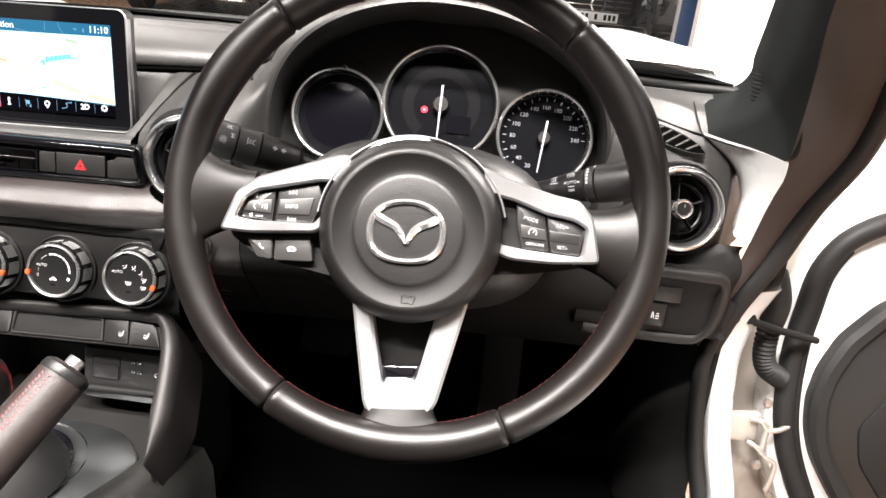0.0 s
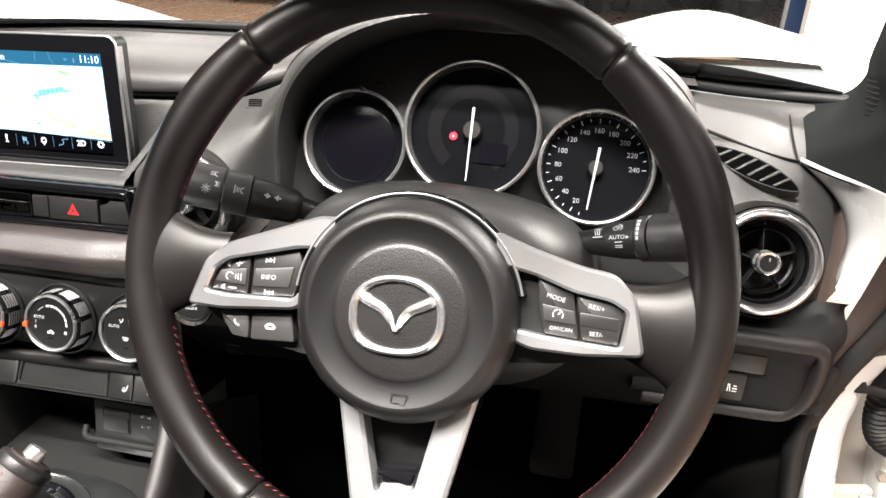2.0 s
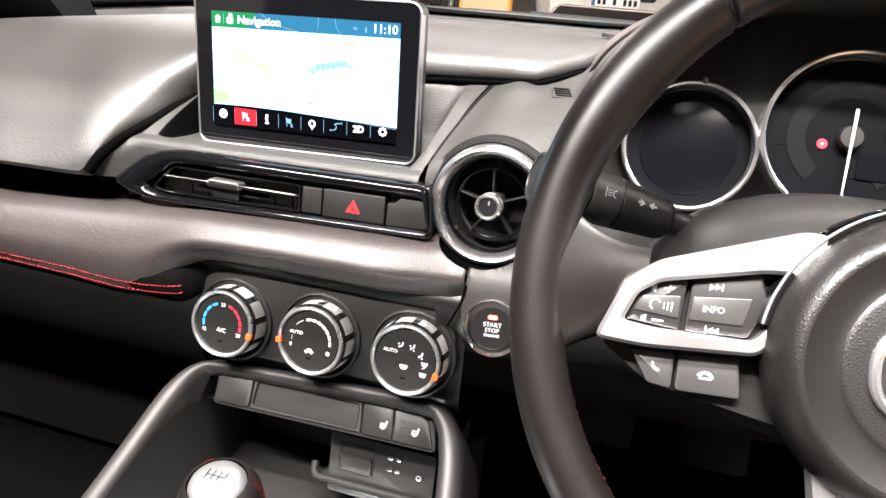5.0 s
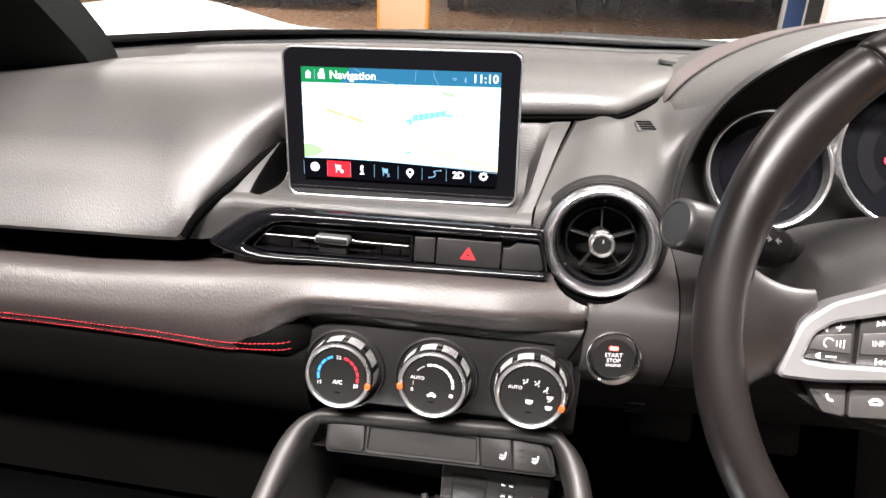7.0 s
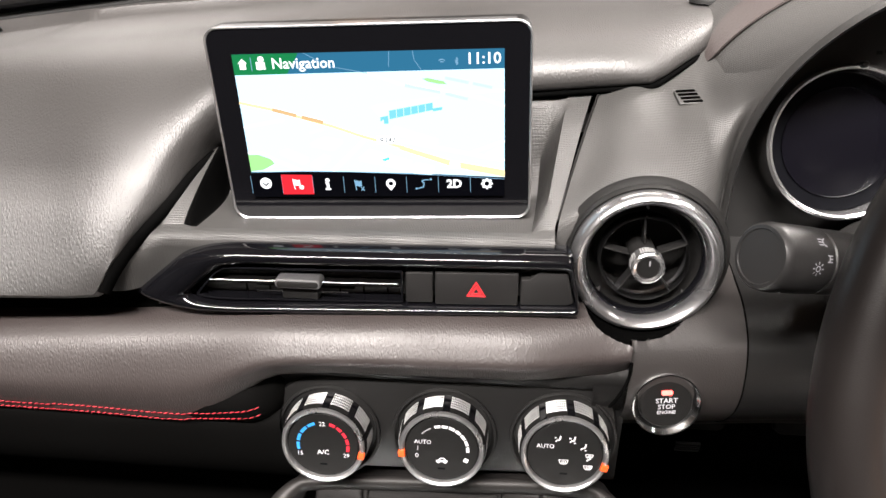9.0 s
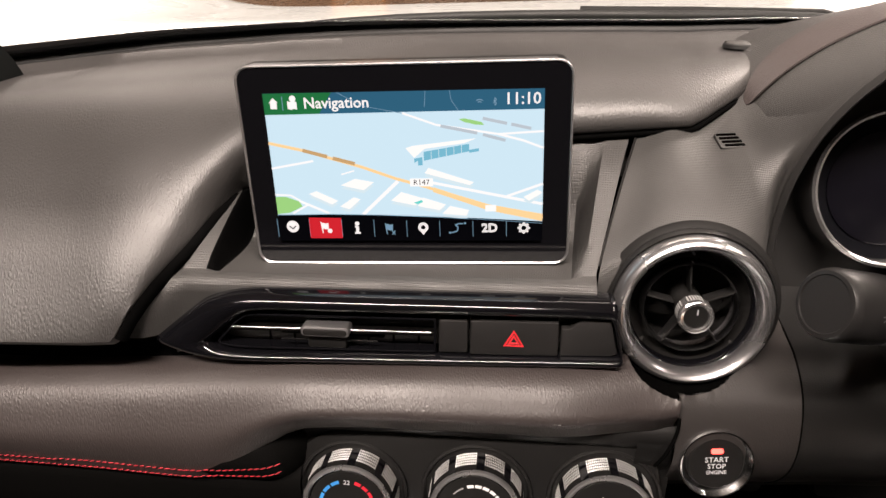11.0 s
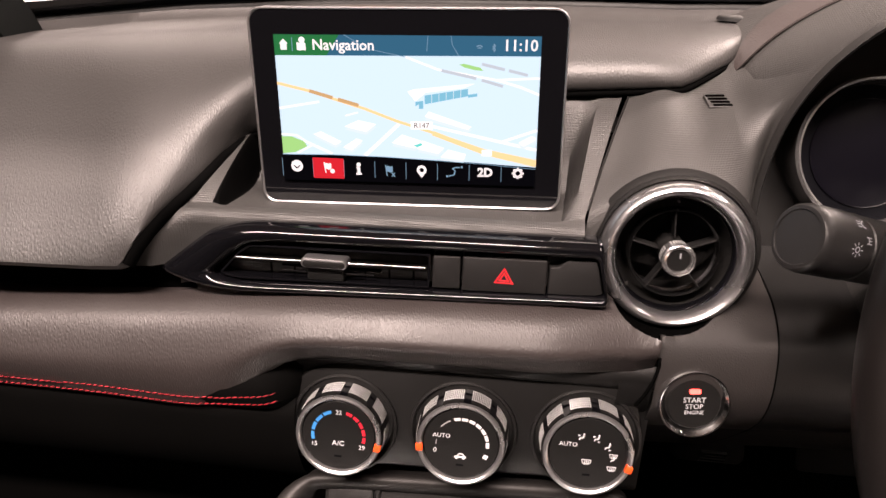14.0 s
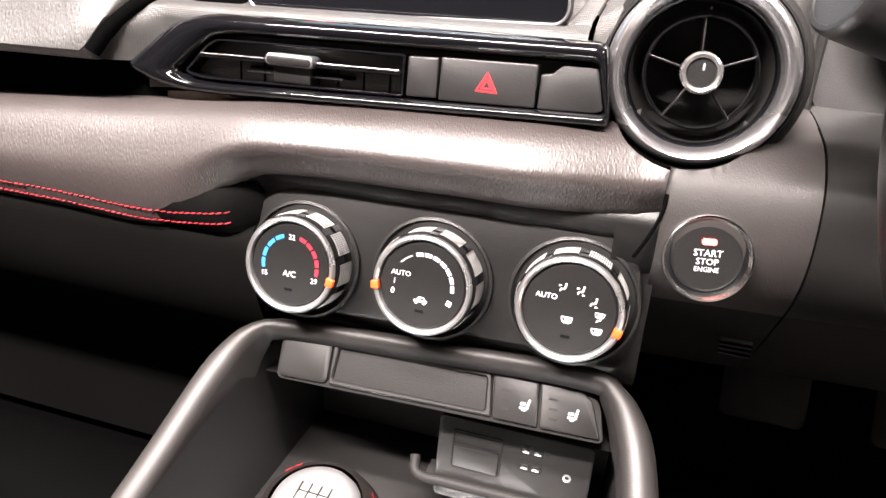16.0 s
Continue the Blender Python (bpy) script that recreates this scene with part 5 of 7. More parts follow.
            for rr, z in ((r * 0.219, -0.0046), (r * 0.221, 0.0022)):
                vs.append((rr * math.cos(t), rr * math.sin(t), z))
        fs.append((b, b + 2, b + 3, b + 1))
    put("knurling", vs, fs, KNURL, hub, "silver knurled band", smooth=False)["kind"] = "stuff"
    lathe("knob_cap", [(0.0, 0.0036), (r * 0.145, 0.0036), (r * 0.155, 0.0030)], PLAST, hub, n=32)
    flat("mark", [bar(0.0006, r * 0.03, 0.0006, r * 0.10, 0.0008)], 0.0039, KEYINK, hub)
    slab("dot", disc(0.0, r * 0.68, 0.0006, 8), -0.018, -0.0145, GREYINK, v)
    return v


round_vent(-0.2585, 0.7340, 0.7845, 6, 0, 0.0432, "round air vent with a silver ring beside the screen")
round_vent(0.2080, 0.7400, 0.7920, 14, 4, 0.0405, "round air vent with a silver ring by the door")
lathe("vent_collar", [(0.0470, -0.03), (0.0462, -0.012), (0.0440, -0.006), (0.0430, -0.012)], PLAST, dash, "black collar round the vent", m=face(-0.2585, 0.7340, 0.7845, 6), n=96)
lathe("vent_collar", [(0.0445, -0.04), (0.0440, -0.012), (0.0415, -0.005), (0.0400, -0.012)], PLAST, dash, "black collar round the vent", m=face(0.2080, 0.7400, 0.7920, 14, 4), n=96)

# ---- climate dials ----
def dial(x, y, z, r, mark_deg, label):
    d = thing("climate_dial", label, "control dial", face(x, y, z, 10, 0), "climate dials")
    lathe("skirt", [(r * 1.36, -0.022), (r * 1.33, -0.0155), (r * 1.27, -0.0150), (r * 1.19, -0.0190), (r * 1.10, -0.0195)], PLAST, d, n=72)
    rows = []
    n = 96
    for k in range(n):
        a = 2 * math.pi * k / n
        q = 0.0
        rows.append([((p - q) * math.cos(a), (p - q) * math.sin(a), h) for p, h in ((r * 1.115, -0.021), (r * 1.09, -0.004), (r * 1.06, 0.0))])
    surface("barrel", rows, DARK, d, "dark barrel", close_u=True)
    # knurling: small silver pips in five rings, between the gloss ribs
    vs, fs = [], []
    for k in range(150):
        if 8 <= (2.4 * k) % 36 <= 17.5:
            continue
        for j in range(6):
            b = len(vs)
            for e, h in ((0.34, 0.0), (0.20, 0.00042)):
                for da, dj in ((-e, -e), (e, -e), (e, e), (-e, e)):
                    a, f = radians(2.4 * (k + da)), (j + 0.5 + dj) / 6
                    p, z = r * (1.110 - 0.022 * f) + h, -0.0195 + 0.0155 * f
                    vs.append((p * math.cos(a), p * math.sin(a), z))
            fs += [(b + 4, b + 5, b + 6, b + 7)] + [(b + i, b + (i + 1) % 4, b + 4 + (i + 1) % 4, b + 4 + i) for i in range(4)]
    put("knurling", vs, fs, KNURL, d, "silver knurled band", smooth=False)["kind"] = "stuff"
    for k in range(10):
        a0 = 360 / 10 * k + 8
        vs, fs = [], []
        t = [radians(v) for v in np.linspace(a0, a0 + 9.5, 5)]
        for a in t:
            for p, h in ((r * 1.127, -0.0205), (r * 1.104, -0.0042), (r * 1.075, -0.0002)):
                vs.append((p * math.cos(a), p * math.sin(a), h))
        for i in range(4):
            for j in range(2):
                fs.append((3 * i + j, 3 * i + 3 + j, 3 * i + 4 + j, 3 * i + j + 1))
        put("barrel_rib", vs, fs, PIANO, d)
    lathe("ring", [(r * 1.065, -0.003), (r * 1.06, 0.0002), (r * 1.035, 0.0016), (r * 0.985, 0.0020), (r * 0.945, 0.0012), (r * 0.925, -0.002)], BRUSH, d, "satin silver ring", n=96)
    lathe("face_disc", [(0.0, -0.0002), (r * 0.88, -0.0002), (r * 0.905, -0.0008), (r * 0.918, -0.0022)], PLAST, d, "black printed face", n=72)
    lathe("face_gap", [(r * 0.90, -0.0016), (r * 0.94, -0.0014)], DARK, d, n=48)
    a = radians(mark_deg)
    slab("pointer", soften([(-0.0024, -0.0020), (-0.0020, 0.0022), (0.0020, 0.0022), (0.0024, -0.0020)], 0.0006, 2), 0.0, 0.0027, ORANGE, d, "orange pointer", bevel=0.0005, m=pose(r * 0.995 * math.cos(a), r * 0.995 * math.sin(a), 0, 0, 0, mark_deg - 90))
    return d


KR = 0.0248
k1 = dial(-0.4470, 0.6975, 0.6680, KR, -12, "temperature dial with blue and red arcs")
k2 = dial(-0.3728, 0.6975, 0.6708, KR, 188, "fan speed dial with white segments")
k3 = dial(-0.2985, 0.6980, 0.6728, KR, -16, "air direction dial with white symbols")
Z = 0.0003
flat("blue_scale", arcs(0.0148, 0.0168, 105, 195, 4, 4, 5), Z, BLUEINK, k1)
flat("red_scale", arcs(0.0148, 0.0168, -15, 75, 5, 4, 5), Z, REDINK, k1)
for text, x, y, s in (("22", 0.0, 0.0150, 0.0040), ("15", -0.0148, -0.0066, 0.0040), ("29", 0.0146, -0.0066, 0.0040), ("A/C", 0.0, -0.0050, 0.0046)):
    words("lettering", text, s, WHITEINK, k1, x, y, Z)
flat("fan_scale", arcs(0.0150, 0.0169, -5, 108, 7, 3, 4), Z, WHITEINK, k2)
flat("fan_scale", [arcs(0.0155, 0.0163, 115, 140, 1, 0, 6)[0], bar(-0.0146, 0.0018, -0.0148, -0.0014, 0.0005)], Z, GREYINK, k2)
words("lettering", "AUTO", 0.0038, WHITEINK, k2, -0.0116, 0.0046, Z)
words("lettering", "0", 0.0044, WHITEINK, k2, -0.0152, -0.0052, Z)
words("lettering", "AUTO", 0.0038, WHITEINK, k3, -0.0117, 0.0050, Z)
for d in (k1, k2, k3):
    flat("lamp_bar", [bar(-0.0022, -0.0135, 0.0022, -0.0135, 0.0013)], Z, GREYBAND, d)

# ---- start button ----
start = thing("start_button", "round black engine start button with a lit red lamp", "push button", face(-0.2412, 0.7090, 0.7058, 10, 4, 3))
lathe("ring", [(0.0204, -0.008), (0.0203, -0.0004), (0.0199, 0.0008), (0.0192, 0.0006), (0.0178, -0.0012), (0.0166, -0.0024), (0.0160, -0.0034)], CHROME, start, "chrome ring sloping inwards", n=72)
lathe("face_disc", [(0.0, -0.0006), (0.0146, -0.0008), (0.0156, -0.002), (0.0160, -0.006)], DARK, start, n=64)
slab("lamp", rounded(0.0064, 0.0028, 0.0010, 3, 0, 0.0078), -0.0006, 0.0002, GLOW_RED, start, "lit red lamp")
for text, y, s in (("START", 0.0024, 0.0044), ("STOP", -0.0016, 0.0042), ("ENGINE", -0.0052, 0.0031)):
    words("lettering", text, s, WHITEINK, start, 0, y, -0.0004)

# ---- black trim with the centre vent and hazard switch ----
trim = thing("vent_trim", "gloss black trim strip holding the centre air vent", "dashboard trim", face(-0.43, 0.7240, 0.7700, 4))


def T(x, z):
    return (x + 0.43, z - 0.770)


ring_o = [T(-0.562, 0.7580), T(-0.530, 0.7835), T(-0.515, 0.7885), T(-0.50, 0.7905), T(-0.304, 0.7946), T(-0.3008, 0.7925), T(-0.2950, 0.7600), T(-0.2965, 0.7564), T(-0.50, 0.7485), T(-0.524, 0.7485), T(-0.546, 0.7520)]
ring_i = [T(-0.5300, 0.7588), T(-0.512, 0.7745), T(-0.505, 0.7795), T(-0.49, 0.7815), T(-0.306, 0.7853), T(-0.3028, 0.7840), T(-0.2975, 0.7640), T(-0.2990, 0.7622), T(-0.50, 0.7545), T(-0.512, 0.7545), T(-0.521, 0.7555)]
oo, ii = soften(ring_o, 0.006), soften(ring_i, 0.004)
rows = [[(x, y, -0.012) for x, y in oo]]
for f in np.linspace(0, 1, 11):
    rows.append([(a[0] * (1 - f) + b[0] * f, a[1] * (1 - f) + b[1] * f, 0.0058 - 0.0052 * abs((f - 0.55) / 0.55) ** 2.4) for a, b in zip(oo, ii)])
rows.append([(x, y, -0.012) for x, y in ii])
surface("gloss_frame", rows, TRIMGLOSS, trim, "gloss black frame with a rolled face", close_v=True, close_u=True, sharp=70)
slab("backing", soften(ring_i, 0.004), -0.036, -0.034, VOID, trim)
ring_slab("duct", soften(ring_i, 0.004), soften(shrink(ring_i, 0.001), 0.004), -0.036, -0.004, VOID, trim, bevel=0.0003)
bright = [T(-0.5235, 0.7590), T(-0.511, 0.7730), T(-0.504, 0.7778), T(-0.398, 0.7800), T(-0.397, 0.7795), T(-0.397, 0.7600), T(-0.398, 0.7590), T(-0.502, 0.7560), T(-0.512, 0.7560), T(-0.5195, 0.7570)]
ring_slab("inner_frame", soften(bright, 0.002), soften(shrink(bright, 0.0013), 0.002), -0.010, 0.0010, TRIMGLOSS, trim, "black inner frame", bevel=0.0004)
for k in range(7):
    box("vane", 0.0012, 0.024, 0.018, LOWER, trim, m=pose(*T(-0.495 + 0.0145 * k, 0.768), -0.018), bevel=0.0003)
box("louvre", 0.116, 0.0015, 0.014, LOWER, trim, "horizontal black louvre", m=pose(*T(-0.4570, 0.7690), -0.006, 0, 0, 1), bevel=0.0006)
tube("louvre_edge", [(*T(-0.5130, 0.7694), 0.0010), (*T(-0.4000, 0.7716), 0.0010)], 0.0007, DARKCHROME, trim, "thin bright edge of the louvre", n=8)
tube("guide_wire", [(*T(-0.4850, 0.7628), 0.0), (*T(-0.4300, 0.7640), 0.0)], 0.0006, DARKCHROME, trim, "thin bright guide", n=6)
box("louvre", 0.060, 0.0016, 0.010, LOWER, trim, m=pose(*T(-0.457, 0.7645), -0.010), bevel=0.0006)
tab = slab("vent_tab", rounded(0.0275, 0.0062, 0.0028, 5, *T(-0.4585, 0.7708)), -0.004, 0.0055, CAPM, trim, "slider tab edged in silver", bevel=0.0012)
slab("tab_face", rounded(0.0248, 0.0040, 0.0018, 5, *T(-0.4585, 0.7706)), 0.0050, 0.0062, KEYGREY, tab, bevel=0.0006)
slab("vent_tab_base", rounded(0.022, 0.010, 0.0015, 3, *T(-0.4585, 0.7640)), -0.008, 0.0015, PLAST, trim, bevel=0.0012)
hz = thing("hazard_switch", "black hazard switch with a red triangle between blank covers", "switch", face(-0.43, 0.7240, 0.7700, 4))
slab("blank_cover", soften([T(-0.3955, 0.7600), T(-0.3955, 0.7795), T(-0.3795, 0.7800), T(-0.3795, 0.7605)], 0.001, 2), -0.010, 0.0012, GREYP, hz, bevel=0.0010)
slab("switch_key", soften([T(-0.3783, 0.7600), T(-0.3783, 0.7805), T(-0.3305, 0.7818), T(-0.3305, 0.7615)], 0.001, 2), -0.010, 0.0020, GREYP, hz, bevel=0.0010)
slab("blank_cover", soften([T(-0.3293, 0.7612), T(-0.3293, 0.7775), T(-0.3240, 0.7782), T(-0.3190, 0.7830), T(-0.3032, 0.7833), T(-0.2985, 0.7640), T(-0.302, 0.7624)], 0.001, 2), -0.010, 0.0008, GREYP, hz, bevel=0.0010)
tc = T(-0.3545, 0.7705)
HAZ = mat("hazard_red", (0.75, 0.03, 0.04), 0.4, spots=0.05, worn=0.02)
for s in (0.0066, 0.0038):
    o = [(tc[0] + s * math.cos(radians(a)), tc[1] - 0.001 + s * math.sin(radians(a))) for a in (90, 210, 330)]
    ring_slab("triangle", o, shrink(o, 0.0009), 0.0015, 0.0022, HAZ, hz, bevel=0.0001)

# symbols on the dials: fan, recirculation, air paths, demisters
def person_vent(cx, cy, k):
    """A seated shape with one or two arrows, as a few strokes."""
    out = [disc(cx + 0.0009, cy + 0.0016, 0.0006, 8), bar(cx + 0.0009, cy + 0.0009, cx + 0.0003, cy - 0.0010, 0.0010), bar(cx + 0.0003, cy - 0.0010, cx - 0.0014, cy - 0.0010, 0.0008), bar(cx - 0.0014, cy - 0.0010, cx - 0.0018, cy - 0.0024, 0.0007)]
    if k in (0, 1):
        out.append([(cx - 0.0026, cy + 0.0012), (cx - 0.0008, cy + 0.0006), (cx - 0.0026, cy)])
    if k in (1, 2):
        out.append([(cx + 0.0004, cy - 0.0020), (cx + 0.0020, cy - 0.0026), (cx + 0.0004, cy - 0.0032)])
    return out


def demist(cx, cy):
    return [bar(cx - 0.0024, cy - 0.0012, cx - 0.0032, cy + 0.0016, 0.0005), bar(cx + 0.0024, cy - 0.0012, cx + 0.0032, cy + 0.0016, 0.0005), bar(cx - 0.0032, cy + 0.0016, cx + 0.0032, cy + 0.0016, 0.0005), bar(cx - 0.0024, cy - 0.0012, cx + 0.0024, cy - 0.0012, 0.0005)] + [bar(cx + q, cy - 0.0022, cx + q + 0.0003, cy + 0.0010, 0.0005) for q in (-0.0012, 0.0, 0.0012)]


for i, (ax, ay) in enumerate(((-0.0040, 0.0106), (0.0046, 0.0106), (0.0112, 0.0060))):
    flat("air_symbol", small(person_vent(ax, ay, i), 0.95), Z, WHITEINK, k3)
flat("air_symbol", small(person_vent(0.0148, -0.0022, 3) + demist(0.0146, 0.0002), 0.72), Z, WHITEINK, k3)
flat("demist_symbol", small(demist(0.0142, -0.0082), 0.80), Z, WHITEINK, k3)
flat("demist_symbol", small(demist(-0.0005, -0.0052), 0.85), Z, WHITEINK, k3)
flat("fan_symbol", [disc(0.0150 + 0.0010 * math.cos(a), -0.0068 + 0.0010 * math.sin(a), 0.00075, 10) for a in (0.4, 1.97, 3.54, 5.11)], Z, WHITEINK, k2)
flat("car_symbol", [bar(-0.0034, -0.0082, 0.0036, -0.0082, 0.0012), bar(-0.0018, -0.0076, -0.0008, -0.0062, 0.0006), bar(-0.0008, -0.0062, 0.0014, -0.0062, 0.0006), bar(0.0014, -0.0062, 0.0026, -0.0076, 0.0006), disc(-0.0020, -0.0090, 0.0008, 8), disc(0.0022, -0.0090, 0.0008, 8)], Z, WHITEINK, k2)

for g in (gc, gr):
    for ob in g.children:
        if ob.name.startswith("ticks"):
            ob["kind"] = "stuff"

# ---- centre console ----
console = thing("centre_console", "black plastic centre console with a storage tray and arched side rails", "centre console")
# arched rail: up one side, across under the dials, down the other
rail = [(-0.511, 0.540, 0.510), (-0.502, 0.600, 0.545), (-0.495, 0.640, 0.572), (-0.486, 0.685, 0.605), (-0.474, 0.7060, 0.6190), (-0.450, 0.7110, 0.6225), (-0.37, 0.7115, 0.6275), (-0.290, 0.7110, 0.6315), (-0.270, 0.7070, 0.6270), (-0.258, 0.690, 0.6125), (-0.250, 0.660, 0.586), (-0.244, 0.630, 0.562), (-0.239, 0.600, 0.541)]
rp = spline(rail, 80)
rows = []
for i, p in enumerate(rp):
    d = Vector(rp[min(i + 1, 79)] - rp[max(i - 1, 0)]).normalized()
    s = d.cross(Vector((0, 0.55, -0.84))).normalized()
    u = -s.cross(d)
    s = -s
    k = min(1.0, (79.6 - i) / 9)
    side = along([0, 22, 30, 50, 56, 80], [1, 1, 0.35, 0.35, 1, 1], i)
    # from the inner wall over the rounded crest and down the outer cheek
    prof = [(0.0050, -0.030), (0.0054, -0.004), (0.0048, 0.0000), (0.0030, 0.0030), (0.0, 0.0042), (-0.0040, 0.0030), (-0.0065, -0.0010), (-0.0080, -0.0080), (-0.0095, -0.024 * side - 0.004), (-0.013, -0.060 * side - 0.004)]
    wide = along([0, 20, 28, 50, 58, 80], [1.45, 1.35, 0.75, 0.75, 1.35, 1.45], i)
    deep = along([0, 22, 29, 50, 57, 80], [1.0, 1.0, 0.30, 0.30, 1.0, 1.0], i)
    rows.append([Vector(p) + s * (a * k * wide) + u * (b * (deep if b < -0.005 else 1.0)) for a, b in prof])
surface("side_rail", rows, RAILM, console, "arched black rail with a rounded crest", sharp=75)
# switch row face
CF = face(-0.3695, 0.7075, 0.6025, 30, 0, 1)
slab("switch_bezel", soften([(-0.0906, -0.0094), (-0.0917, 0.0150), (-0.0850, 0.0195), (0.0850, 0.0192), (0.0932, 0.0130), (0.0978, -0.0075)], 0.004), -0.014, -0.0010, DARK, console, "black bezel behind the switches", m=CF, bevel=0.0008)
slab("blank_cover", soften([(-0.0890, -0.0078), (-0.0902, 0.0130), (-0.0848, 0.0182), (-0.0594, 0.0186), (-0.0582, -0.0070)], 0.004), -0.006, 0.0012, CONSOLEKEY, console, bevel=0.0012, m=CF)
o = soften([(-0.0588, 0.0186), (-0.0574, -0.0070), (0.0380, -0.0056), (0.0345, 0.0190)], 0.0018)
i = soften([(-0.0546, 0.0145), (-0.0554, -0.0036), (0.0338, -0.0028), (0.0320, 0.0150)], 0.0018)
ring_slab("recess_frame", o, i, -0.0165, 0.0012, CONSOLEKEY, console, bevel=0.0010, m=CF)
slab("recess_floor", i, -0.0180, -0.0150, DARK, console, m=CF)
for outline, lx, sx in (([(0.0354, 0.0190), (0.0604, 0.0180), (0.0629, -0.0058), (0.0387, -0.0058)], 0.0434, 0.0546), ([(0.0612, 0.0180), (0.0832, 0.0172), (0.0892, 0.0128), (0.0956, -0.0054), (0.0640, -0.0058)], 0.0690, 0.0802)):
    b = slab("heater_switch", soften(outline, 0.0016), -0.006, 0.0014, CONSOLEKEY, console, "seat heater switch", bevel=0.001, m=CF)
    for q in range(3):
        flat("lamp", [bar(lx - 0.0022 + 0.0007 * q, 0.0103 - 0.0051 * q, lx + 0.0022 + 0.0007 * q, 0.0103 - 0.0051 * q, 0.0010)], 0.0017, DARK, b)
    cx, cy = sx, 0.0045
    flat("symbol", small([[(cx + 0.0010, cy - 0.0020), (cx + 0.0028, cy + 0.0048), (cx + 0.0044, cy + 0.0044), (cx + 0.0030, cy - 0.0030)], bar(cx - 0.0040, cy - 0.0028, cx + 0.0026, cy - 0.0028, 0.0016), bar(cx - 0.0034, cy - 0.001, cx - 0.0030, cy + 0.0018, 0.0007), bar(cx - 0.0018, cy - 0.001, cx - 0.0014, cy + 0.0018, 0.0007), bar(cx - 0.0002, cy - 0.001, cx + 0.0002, cy + 0.0018, 0.0007), bar(cx - 0.002, cy - 0.0045, cx + 0.0015, cy - 0.0045, 0.0008)], 0.66), 0.0018, KEYINK, b)
# socket panel
PF = face(-0.3165, 0.7250, 0.5560, 6)
slab("socket_panel", rounded(0.0905, 0.054, 0.003, 6, -0.0035, -0.0055), -0.006, 0.0, PLAST, console, bevel=0.001, m=PF)
ring_slab("socket_frame", rounded(0.0300, 0.0245, 0.0015, 3, -0.0248, 0.0020), rounded(0.0280, 0.0225, 0.0012, 3, -0.0248, 0.0020), -0.001, 0.0008, DARK, console, bevel=0.0002, m=PF)
slab("socket_flap", rounded(0.0274, 0.0140, 0.001, 3, -0.0248, -0.0022), -0.001, 0.0022, PLAST, console, "black socket flap", bevel=0.0008, m=PF)
slab("socket_gap", rounded(0.0274, 0.0070, 0.001, 3, -0.0248, 0.0090), -0.001, 0.0004, DARK, console, m=PF)
for q in range(2):
    u = slab("usb_port", rounded(0.0135, 0.0058, 0.0006, 2, 0.0073, 0.0116 - 0.0105 * q), -0.001, 0.0003, DARK, console, "usb port with silver contacts", m=PF)
    for e in (-1, 1):
        slab("contact", rounded(0.0042, 0.0030, 0.0005, 2, 0.0073 + e * 0.0034, 0.0114 - 0.0105 * q), 0.0002, 0.0011, CHROME, u, bevel=0.0003)
lathe("aux_socket", [(0.0022, 0.0), (0.0024, 0.0008), (0.0014, 0.0010), (0.0012, -0.0006), (0.0, -0.0008)], BRUSH, console, m=PF @ pose(0.0287, 0.0, 0), n=20)
lip = [(-0.380, 0.7300, 0.5420), (-0.376, 0.7230, 0.5340), (-0.355, 0.7215, 0.5345), (-0.300, 0.7215, 0.5355), (-0.272, 0.7215, 0.5360)]
tube("tray_lip", spline(lip, 20), 0.0032, DARK, console, "rounded lip of the upper tray", n=10)
surface("upper_shelf", [[(x, 0.740, 0.534), (x, 0.722, 0.5330)] for x in (-0.372, -0.33, -0.268)], DARK, console, thick=0.003)
# tray well
well = [[(x, y, z) for y, z in ((0.718, 0.585), (0.80, 0.575), (0.80, 0.505), (0.70, 0.497), (0.62, 0.492))] for x in (-0.478, -0.42, -0.36, -0.30, -0.266)]
surface("tray_well", well, DARK, console, "deep black tray")
surface("well_side", [[(-0.476, 0.72, 0.60), (-0.476, 0.80, 0.58), (-0.476, 0.80, 0.50)], [(-0.483, 0.65, 0.575), (-0.478, 0.70, 0.52), (-0.478, 0.70, 0.497)], [(-0.490, 0.60, 0.55), (-0.482, 0.64, 0.50), (-0.482, 0.62, 0.492)]], PLAST, console)
side = [(0.625, 0.535, -0.2465), (0.66, 0.560, -0.2520), (0.69, 0.582, -0.2580), (0.72, 0.590, -0.2620), (0.78, 0.560, -0.2640), (0.86, 0.520, -0.2640)]
surface("console_side", [[(x, y, z0), (x + 0.001, y, 0.46), (x + 0.006, y, 0.33)] for y, z0, x in side], DARK, console, "black side of the console", thick=0.003)
# tunnel top with gear surround
tunnel = []
for y in np.linspace(0.30, 0.66, 14):
    zt = 0.490 + 0.010 * (0.66 - y)
    tunnel.append([(-0.53, y, 0.33), (-0.515, y, 0.43), (-0.500, y, zt - 0.014), (-0.480, y, zt - 0.002), (-0.44, y, zt), (-0.34, y, zt), (-0.285, y, zt - 0.001), (-0.262, y, zt - 0.012), (-0.25, y, 0.44), (-0.235, y, 0.33)])
surface("tunnel_cover", tunnel, TUNNELHIDE, console, "black leather-covered tunnel")
for sgn in (-1, 1):
    roll = []
    edge = [(-0.268, 0.700), (-0.272, 0.665), (-0.280, 0.628), (-0.294, 0.590), (-0.312, 0.54), (-0.330, 0.48), (-0.345, 0.40), (-0.35, 0.30)]
    for ex, ey in spline(edge, 26):
        k = min(1.0, max(0.12, (0.705 - ey) / 0.05))
